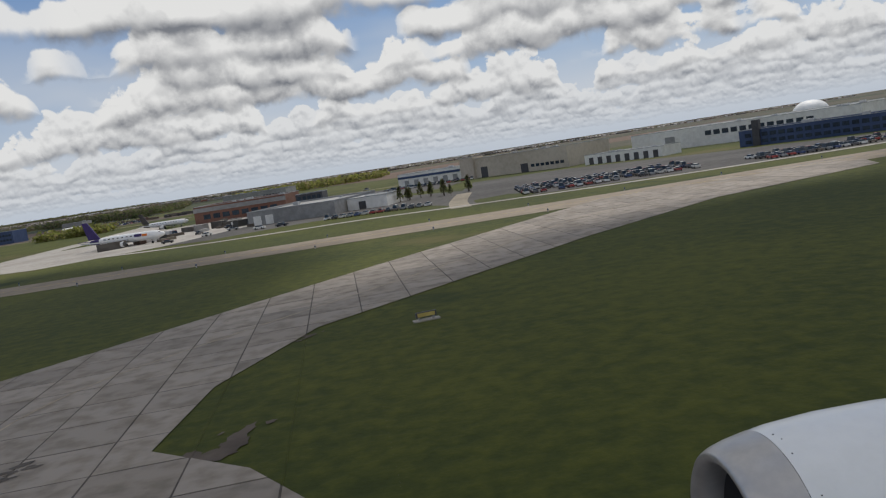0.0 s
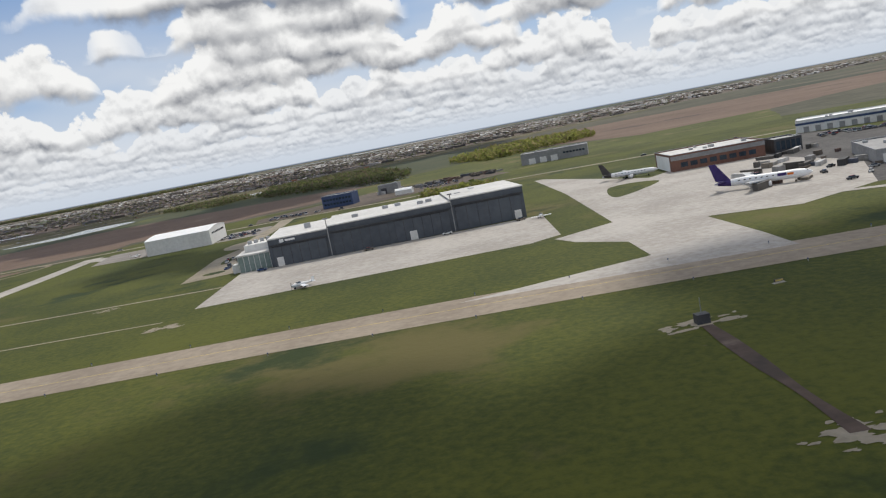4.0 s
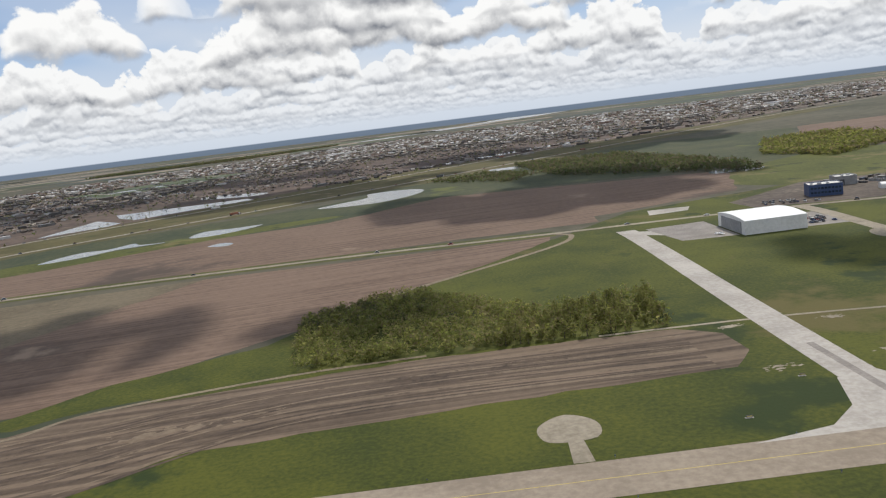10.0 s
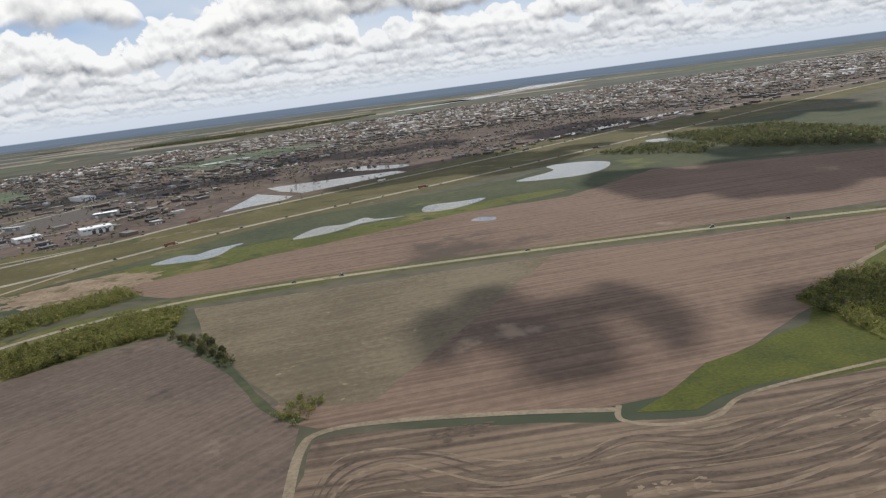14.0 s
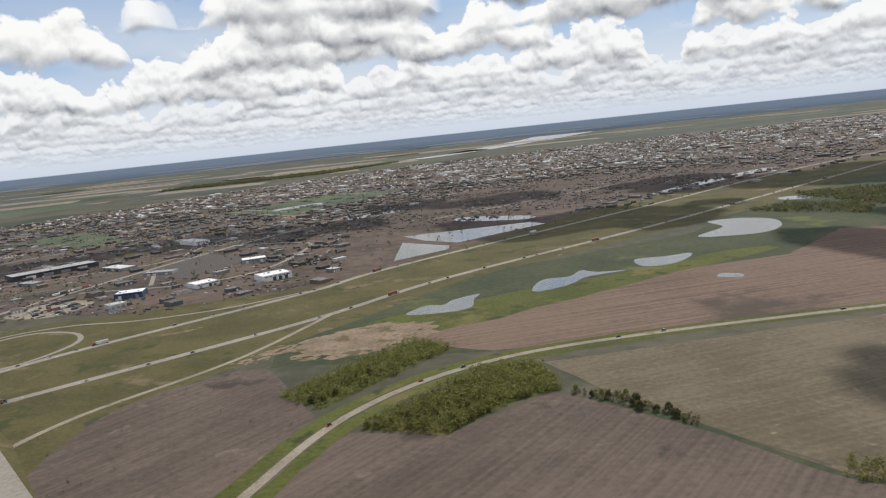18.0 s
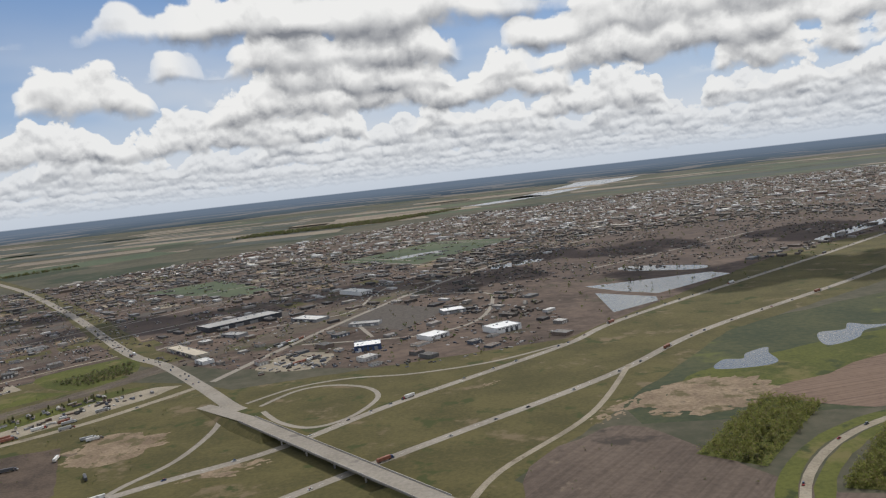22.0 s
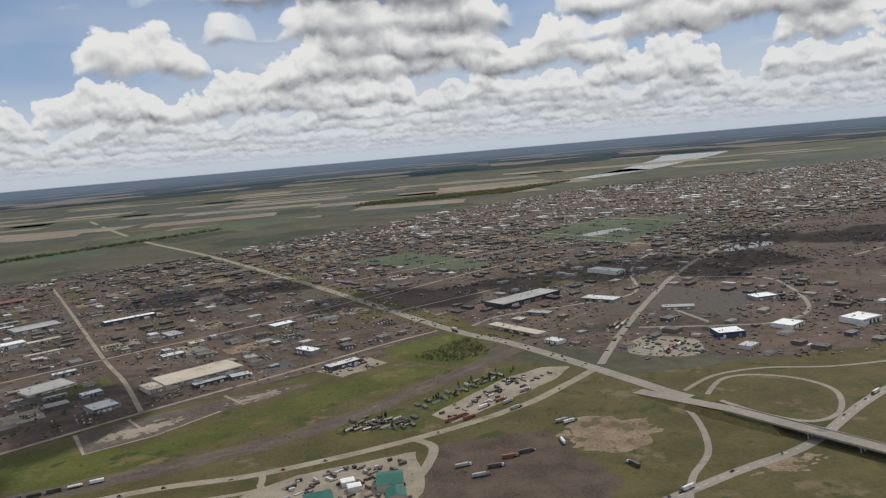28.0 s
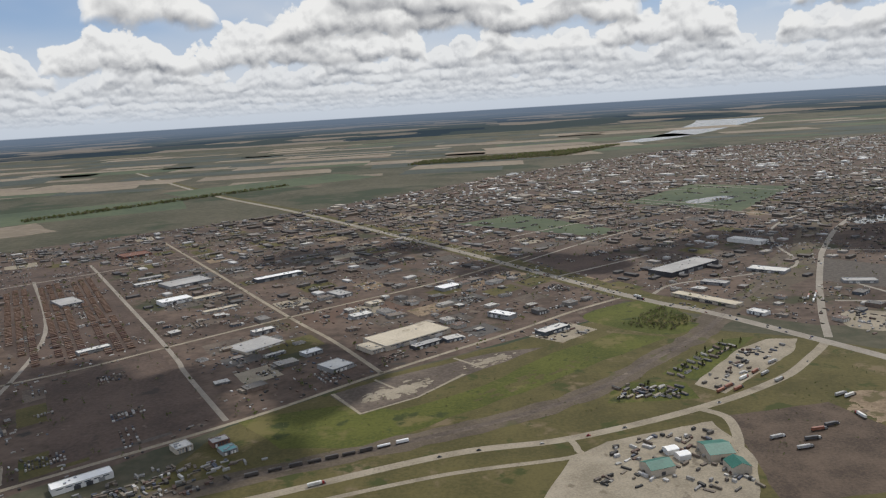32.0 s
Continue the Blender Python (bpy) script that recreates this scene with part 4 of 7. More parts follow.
GRID_A = [(-1165, 464), (-1212, 540), (-1268, 620), (-1432, 868), (-1560, 1060)]
GRID_L = [(-1243, 395), (-1300, 480), (-1344, 549), (-1589, 906)]
ROAD_D = [(-1660, 760), (-1500, 900), (-1380, 1020), (-1250, 1150), (-1120, 1290)]
TOWN_ROADS = [ROAD_B, ROAD_C, GRID_A, GRID_L, ROAD_D, [(-1405, 430), (-1466, 597), (-1608, 816)], [(-1060, 796), (-979, 897), (-905, 974), (-822, 1048)], [(-1139, 890), (-1000, 1020), (-860, 1140)], [(-1030, 720), (-930, 800)],
              [(-830, 590), (-762, 576), (-726, 578), (-693, 612), (-675, 691), (-682, 753), (-760, 790)], [(-790, 640), (-776, 590)], [(-1306, 1145), (-1100, 1340)], [(-860, 1140), (-1000, 1420)], [(-700, 1000), (-900, 1300)], [(-560, 830), (-300, 1020)]]
for line in TOWN_ROADS:
    strip("street", line, 3.4, 0.0705, "gravel" if line in (ROAD_B, GRID_A, ROAD_C) else "highway", "town street between the yards", "road")
for dx, dy in ((0, 0), (140, -60), (300, 60), (460, 150), (640, 240), (820, 340), (1000, 430)):
    strip("street", [(-900 + dx, 1200 + dy), (-1120 + dx, 1600 + dy), (-900 + dx, 2000 + dy)], 4.0, 0.0706, "highway", "residential street far off", "road")
for k in range(6):
    strip("street", [(-1300 + k * 90, 1350 + k * 120), (-500 + k * 120, 1400 + k * 190), (500 + k * 120, 1700 + k * 150)], 4.0, 0.0702, "highway", "residential street far off", "road")
# railway
RAIL = [(-1340, 262), (-1219, 322), (-1149, 354), (-1080, 388), (-1032, 424), (-988, 476), (-952, 517), (-905, 590), (-860, 660), (-800, 770)]
strip("railway_reserve", RAIL, 17.0, 0.0655, "ballast", "brown weedy ground along the railway", "railway", uneven=0.4)
strip("railway_bed", RAIL, 5.0, 0.068, "yard_dirt", "brown ballast of the railway line", "railway")
for off in (-0.35, 0.35, 1.6, 2.3):
    strip("rail", [(x - off * 0.6, y + off * 0.8) for x, y in RAIL], 0.09, 0.12, "joint_dark", "dark steel rail", "railway")
# lots
sheet("lot", [(-1391, 469), (-1340, 530), (-1249, 402), (-1314, 342)], 0.05, "brown_lot", "wide empty brown dirt lot", "lot", ragged=1)
sheet("lot", [(-975, 378), (-920, 391), (-890, 325), (-904, 300), (-980, 290)], 0.055, "plough_dark", "dark cinder truck yard", "lot", ragged=1.5)
sheet("lot", [(-905, 402), (-881, 400), (-869, 368), (-888, 355), (-903, 374)], 0.052, "bare_sand", "bare brown dirt patch", "lot", smooth=True, ragged=2.5)
patches("lot", -888, 380, 24, 22, 30, 90, 0.0525, "bare_sand", "ragged rim of the bare dirt patch", "lot", 12)
sheet("lot", [(-1060, 334), (-1040, 352), (-985, 372), (-976, 330), (-990, 285), (-1080, 285)], 0.051, "gravel", "sandy yard of the green-roofed shops", "lot", ragged=1)
sheet("lot", [(-967, 408), (-980, 424), (-940, 480), (-912, 502), (-893, 500), (-905, 474)], 0.053, "gravel", "gravel lot of the truck stop", "lot", ragged=1)
sheet("park", [(-1025, 572), (-985, 612), (-962, 606), (-944, 548), (-975, 520)], 0.052, "meadow", "bright green overgrown park", "grass", smooth=True, ragged=1.5)
sheet("park", [(-1237, 394), (-1202, 357), (-1161, 354), (-1128, 379), (-1076, 423), (-1010, 483), (-974, 516), (-1007, 529), (-1054, 492), (-1100, 434), (-1146, 400), (-1182, 412)], 0.049, "meadow", "bright green strip along the tracks", "grass", ragged=3)
patches("park", -1075, 440, 60, 9, 43, 40, 0.0495, "verge", "dry grass in the green strip", "grass", 14)
sheet("lot", [(-1192, 430), (-1167, 395), (-1139, 418), (-1113, 452), (-1060, 503), (-1095, 497), (-1150, 460)], 0.051, "yard_dirt", "bare earth basin beside the street", "lot", ragged=3)
patches("lot", -1152, 432, 26, 11, 43, 60, 0.053, "gravel", "pale gravel spots in the basin", "lot", 15)
patches("lot", -1096, 480, 22, 8, 43, 50, 0.053, "gravel", "pale gravel spots in the basin", "lot", 16)
for line in ([(-1190, 430), (-1168, 398), (-1138, 420), (-1112, 456)], [(-1168, 452), (-1143, 424)], [(-1120, 488), (-1100, 466)]):
    strip("road", line, 2.2, 0.09, "gravel", "pale rough track round the basin", "road", smooth=False, uneven=0.6)
sheet("lot", [(-1068, 530), (-1036, 560), (-1018, 540), (-1046, 512)], 0.053, "gravel", "gravel yard with tanks", "lot", ragged=0.6)
sheet("lot", [(-850, 520), (-835, 560), (-800, 545), (-810, 505)], 0.052, "gravel", "gravel filling station lot", "lot", smooth=True, ragged=0.6)
sheet("lot", [(-1055, 815), (-992, 890), (-942, 772), (-992, 694)], 0.05, "brown_lot", "empty brown lot beside the avenue", "lot", ragged=1)
sheet("lot", [(-816, 657), (-773, 745), (-714, 682), (-752, 604)], 0.05, "joint_dark", "dark empty cinder lot", "lot", ragged=1)
sheet("lot", [(-690, 850), (-640, 770), (-440, 790), (-330, 840), (-60, 1040), (-130, 1150), (-330, 1225), (-480, 1170)], 0.045, "brown_lot", "reddish-brown undeveloped land", "lot", ragged=5)
sheet("park", [(-1142, 1090), (-1047, 1160), (-926, 962), (-970, 936)], 0.05, "far_green", "green school ground in the town", "grass", ragged=3)
sheet("park", [(-877, 1228), (-719, 1440), (-580, 1330), (-747, 1075)], 0.05, "far_green", "green park in the town", "grass", ragged=3)
sheet("lot", [(-1412, 490), (-1350, 553), (-1585, 895), (-1705, 905), (-1480, 560)], 0.049, "brown_lot", "reddish lumber yard ground", "lot", ragged=2)
lot_rng = random.Random(41)
LOTS = []
kinds = [("yard_dirt", "grey-brown gravel works yard"), ("bare_sand", "pale sandy dirt yard"), ("joint_dark", "dark cinder works yard"), ("brown_lot", "bare brown dirt yard"), ("gravel", "pale gravel works yard"), ("asphalt", "dark asphalt works yard"), ("yard_dirt", "grey-brown gravel works yard"), ("verge", "dry grass lot between works")]
for i in range(-14, 22):
    for j in range(0, 26):
        c = Vector((-1165, 464)) + Vector((0.735, 0.678)) * (i * 42 + 18) + Vector((-0.545, 0.838)) * (j * 40 + 22)
        if lot_rng.random() < 0.72 and c.y < 1400 and inside(c.x, c.y, TOWN) and all(gap_to(c.x, c.y, l) > 17 for l in (ROAD_B, ROAD_C, GRID_A, GRID_L, AVENUE, HWY_FAR, NORTH_EAST)):
            LOTS.append((c.x, c.y))
            a, b = Vector((0.735, 0.678)) * lot_rng.uniform(11, 19), Vector((-0.545, 0.838)) * lot_rng.uniform(10, 18)
            m, text = lot_rng.choice(kinds)
            sheet("lot", [tuple(c - a - b), tuple(c + a - b), tuple(c + a + b), tuple(c - a + b)], 0.03 + 0.001 * ((i + j) % 5), m, text, "lot", ragged=0.8)

# ---------------------------------------------------------------- buildings
def windows_row(parent, x0, x1, y, z0, z1, count, face=-1, material="window_glass", along="x"):
    """A row of framed windows on one wall, each pane its own part."""
    step = (x1 - x0) / count
    for k in range(count):
        a, b = x0 + step * (k + 0.14), x0 + step * (k + 0.86)
        lo, hi = sorted((y, y + face * 0.06))
        bm = blocks((a, b, lo, hi, z0, z1)) if along == "x" else blocks((lo, hi, a, b, z0, z1))
        part("window", bm, material, parent)


def flat_building(name, x, y, w, d, h, turn, wall, roof, label, doors=(), windows=(), units=2, parapet=0.25, category="building", group=""):
    """A flat-roofed building: walls with a parapet, roof deck, doors and windows on the long south side, rooftop units.
    x, y: the middle of the south wall's foot; w along it."""
    b = thing(name, label, category, group, pose(x, y, 0, 0, 0, turn))
    t = 0.18
    part("wall", blocks((-w / 2, w / 2, 0, t, 0, h), (-w / 2, w / 2, d - t, d, 0, h), (-w / 2, -w / 2 + t, t, d - t, 0, h), (w / 2 - t, w / 2, t, d - t, 0, h)), wall, b)
    part("roof", blocks((-w / 2 + t, w / 2 - t, t, d - t, h - parapet - 0.12, h - parapet)), roof, b)
    part("roof_edge", blocks((-w / 2 - 0.06, w / 2 + 0.06, -0.06, 0.02, h - 0.02, h + 0.1), (-w / 2 - 0.06, w / 2 + 0.06, d - 0.02, d + 0.06, h - 0.02, h + 0.1), (-w / 2 - 0.06, -w / 2 + 0.02, 0.02, d - 0.02, h - 0.02, h + 0.1), (w / 2 - 0.02, w / 2 + 0.06, 0.02, d - 0.02, h - 0.02, h + 0.1)), "metal_grey", b)
    for at, wide, tall, m in doors:
        part("door", blocks((at - wide / 2, at + wide / 2, -0.05, 0.02, 0, tall)), m, b)
    for x0, x1, z0, z1, n in windows:
        windows_row(b, x0, x1, 0.0, z0, z1, n)
    r = random.Random(int(x * 7 + y))
    for _ in range(units):
        ux, uy, s = r.uniform(-0.4, 0.4) * w, d * r.uniform(0.25, 0.8), r.uniform(0.35, 0.8)
        part("roof_unit", blocks((ux - s, ux + s, uy - s * 0.7, uy + s * 0.7, h - parapet, h - parapet + s)), "metal_grey", b)
    return b


def gable_building(name, x, y, w, d, h, rise, turn, wall, roof, label, doors=(), category="building", group="", curved=False):
    """A shed with a ridge along its length; curved: with a gently arched roof."""
    b = thing(name, label, category, group, pose(x, y, 0, 0, 0, turn))
    cut = 10 if curved else 2
    tops = [(d * k / cut, h + rise * ((1 - (2 * k / cut - 1) ** 2) if curved else 1 - abs(2 * k / cut - 1))) for k in range(cut + 1)]
    bm = bmesh.new()
    for side in (-w / 2, w / 2):
        base = [bm.verts.new((side, 0, 0)), bm.verts.new((side, d, 0))] + [bm.verts.new((side, a, z)) for a, z in tops[::-1]]
        bm.faces.new(base)
    for yy in (0, d):
        bm.faces.new([bm.verts.new(p) for p in ((-w / 2, yy, 0), (w / 2, yy, 0), (w / 2, yy, h), (-w / 2, yy, h))])
    part("wall", bm, wall, b)
    bm = bmesh.new()
    o = 0.12
    for (a0, z0), (a1, z1) in zip(tops, tops[1:]):
        low = [(-w / 2 - o, a0, z0 + 0.02), (w / 2 + o, a0, z0 + 0.02), (w / 2 + o, a1, z1 + 0.02), (-w / 2 - o, a1, z1 + 0.02)]
        lo = [bm.verts.new(p) for p in low]
        hi = [bm.verts.new((p[0], p[1], p[2] + 0.12)) for p in low]
        for f in ((lo[3], lo[2], lo[1], lo[0]), tuple(hi), (lo[0], lo[1], hi[1], hi[0]), (lo[1], lo[2], hi[2], hi[1]), (lo[2], lo[3], hi[3], hi[2]), (lo[3], lo[0], hi[0], hi[3])):
            bm.faces.new(f)
    bmesh.ops.remove_doubles(bm, verts=bm.verts, dist=0.001)
    part("roof", bm, roof, b)
    for at, wide, tall, m in doors:
        part("door", blocks((at - wide / 2, at + wide / 2, -0.05, 0.02, 0, tall)), m, b)
    return b


# the long steel hangar, in three steps, with its office
def steel_hangar():
    b = thing("hangar", "long blue-grey steel aircraft hangar with pale roof", "hangar", at=pose(-110, 173.4, 0, 0, 0, 1.0))
    for x0, x1, h in ((-28, -15, 5.9), (-15, 12, 6.4), (12, 28, 6.9)):
        part("wall", blocks((x0, x1, 0, 0.3, 0, h), (x0, x1, 23.7, 24, 0, h), (x0, x0 + 0.3, 0.3, 23.7, 0, h), (x1 - 0.3, x1, 0.3, 23.7, 0, h)), "wall_steel_blue", b)
        part("roof", blocks((x0 - 0.1, x1 + 0.1, -0.1, 24.1, h, h + 0.25)), "roof_membrane", b, "pale membrane roof")
        n = max(1, round((x1 - x0) / 13))
        step = (x1 - x0) / n
        for k in range(n):
            a = x0 + step * k
            d = part("hangar_door", blocks((a + 0.7, a + step - 0.7, -0.14, 0.0, 0, h - 1.5)), "wall_dark", b, "tall sliding hangar door")
            for j in range(6):
                u = a + 0.7 + (step - 1.4) * j / 6
                part("door_leaf", blocks((u + 0.06, u + (step - 1.4) / 6 - 0.06, -0.2, -0.14, 0.1, h - 1.7)), "wall_steel_blue", d)
        part("canopy", blocks((x0 + 0.3, x1 - 0.3, -0.5, 0.0, h - 1.35, h - 1.15)), "wall_dark", b)
    for x in (-15, 12):
        part("floodlight_mast", blocks((x - 0.09, x + 0.09, -0.9, -0.7, 0, 8.4), (x - 0.5, x + 0.5, -1.0, -0.7, 8.1, 8.4)), "wall_grey", b)
    for x, w in ((-26, 1.4), (3, 1.6), (26.2, 1.5)):
        part("side_door", blocks((x - w / 2, x + w / 2, -0.24, -0.1, 0, 2.0)), "wall_white", b, "white roller door")
    for x, y in ((-9, 8), (-2, 15), (1, 16), (6, 9), (8, 10), (15, 12), (19, 18), (-20, 10)):
        part("roof_unit", blocks((x - 0.7, x + 0.7, y - 0.5, y + 0.5, 6.0, 7.3)), "metal_grey", b)
    bars = part("sign", blocks((-25.5, -24.6, -0.12, -0.01, 5.0, 5.7)), "roof_white", b, "pale sign emblem")
    part("sign_bar", blocks((-24.3, -22.2, -0.12, -0.01, 5.15, 5.55)), "roof_white", bars)
    o = thing("office_block", "low white and green glass office beside the hangar", "building", at=pose(-141.8, 174.5, 0))
    part("wall", blocks((-3.6, 3.6, 0, 13, 0, 3.4)), "glass_green", o)
    part("roof", blocks((-3.8, 3.8, -0.2, 13.2, 3.4, 3.7)), "roof_membrane", o)
    part("upper_storey", blocks((-2.4, 3.2, 4, 12.4, 3.7, 5.2)), "wall_white", o)
    part("entrance", blocks((-5.2, -3.6, 1, 4, 0, 1.8)), "wall_white", o)
    for k in range(7):
        part("mullion", blocks((-3.5 + k * 1.15, -3.4 + k * 1.15, -0.08, 0.0, 0, 3.4)), "wall_white", o)
    windows_row(o, 4.6, 12, -2.4, 4.0, 4.9, 5, along="y")
    for k in range(4):
        part("roof_unit", blocks((-1.8 + k * 1.2, -1.0 + k * 1.2, 6 + k, 7 + k, 5.2, 5.9)), "metal_grey", o)


steel_hangar()
h = gable_building("hangar", -181.5, 261, 21, 24, 4.7, 0.9, 0, "wall_white", "roof_white", "white arched-roof aircraft hangar", curved=True, category="hangar")
windows_row(h, 3, 21, 10.5, 3.2, 3.8, 9, face=1, along="y")
part("hangar_door", blocks((-10.62, -10.5, 3, 21, 0, 4.2)), "wall_grey", h, "wide grey hangar door")
flat_building("office_building", -133, 322, 13, 9, 5.0, -14, "wall_blue", "roof_membrane", "blue and white flat-roofed office building", windows=[(-6, 6, 1.2, 2.0, 9), (-6, 6, 3.0, 3.8, 9)], units=4)
flat_building("workshop", -112, 345, 9, 8, 4, -10, "wall_grey", "roof_membrane", "grey workshop with pale roof", doors=[(-2, 2.5, 2.6, "wall_dark")])
gable_building("tent_shed", -106, 322, 7, 4, 1.6, 0.8, -14, "wall_white", "roof_white", "small white fabric storage tent", curved=True)
flat_building("cargo_building", -36, 352, 30, 14, 5, -16, "wall_grey", "roof_grey", "grey flat-roofed cargo building", doors=[(-10, 3, 2.6, "wall_white"), (-5, 3, 2.6, "wall_white"), (0, 3, 2.6, "wall_white")], windows=[(4, 14, 2.4, 3.2, 7)], units=4)
# the brick-fronted hangar by the cargo apron
b = flat_building("cargo_hangar", -25, 204, 24, 20, 4.4, -8, "brick", "roof_membrane", "brick and grey cargo hangar with white roof", windows=[(-10, 10, 1.0, 2.2, 8)], units=5)
part("hangar_door", blocks((-12.12, -12.0, 2, 18, 0, 3.8)), "roof_white", b, "tall pale hangar door")
part("upper_band", blocks((-12.1, 12.1, -0.08, 0.0, 2.9, 4.0)), "wall_grey", b)
flat_building("glass_office", -7, 202, 7, 9, 3.6, -8, "wall_dark", "roof_grey", "dark glass office block by the hangar", windows=[(-3.2, 3.2, 0.8, 3.0, 5)], units=1)
# grey sheds by the ramp
flat_building("warehouse", -9, 147, 18, 24, 2.7, -22, "wall_grey", "roof_grey", "long low grey warehouse with flat roof", doors=[(-7, 1.6, 1.8, "wall_white"), (-4.5, 1.6, 1.8, "wall_white")], units=3)
flat_building("store", 5.5, 147, 8, 10, 2.3, -22, "wall_white", "roof_membrane", "pale annexe of the warehouse", doors=[(-1, 1.4, 1.6, "wall_dark")], units=1)
b = flat_building("cargo_terminal", 33, 240, 30, 13, 3.9, -32, "wall_white", "roof_white", "long white cargo terminal with blue band", doors=[(k * 3.4 - 12, 1.6, 1.8, "wall_grey") for k in range(8)], units=4)
part("blue_band", blocks((-15.05, 15.05, -0.1, 0.0, 2.4, 3.1)), "wall_blue", b)
flat_building("workshop_hall", 50, 206, 32, 22, 5.6, -50, "wall_tan", "roof_tan", "large tan concrete workshop hall", doors=[(-12, 2.4, 3.0, "wall_dark"), (2, 2.4, 2.4, "wall_dark")], windows=[(4, 15, 1.2, 2.0, 7)], units=6)
flat_building("workshop_tower", 38, 219, 5, 5, 6.2, -50, "wall_tan", "roof_tan", "tan stair tower of the workshop", units=0)
flat_building("main_hangar", 100, 182, 60, 30, 5.0, -56, "wall_white", "roof_membrane", "very large white maintenance hangar", doors=[(-18, 3, 3.4, "wall_grey")], windows=[(-8, 20, 2.6, 3.8, 12)], units=7)
b = flat_building("office_wing", 97, 131, 46, 10, 3.3, -53, "wall_blue", "roof_grey", "long dark blue glass-fronted office wing", windows=[(-22, 22, 0.5, 1.2, 26), (-22, 22, 1.8, 2.6, 26)], units=5)
part("ladder_tower", blocks((-20, -18.6, -0.6, 0.6, 0, 5.2)), "wall_dark", b)
flat_building("low_shops", 68, 176, 22, 8, 2.4, -56, "wall_white", "roof_membrane", "row of low white service buildings", doors=[(k * 2.6 - 9, 1.3, 1.7, "wall_dark") for k in range(8)], units=5)
b = thing("radome", "white dome on a squat round base", "dome", at=pose(200, 300, 0))
part("base", lathe([(0, 6), (3, 6)], steps=20), "wall_white", b)
part("dome", lathe([(3, 7)] + [(3 + 4.5 * math.sin(a * math.pi / 16), 7 * math.cos(a * math.pi / 16)) for a in range(1, 8)], steps=24), "roof_white", b)

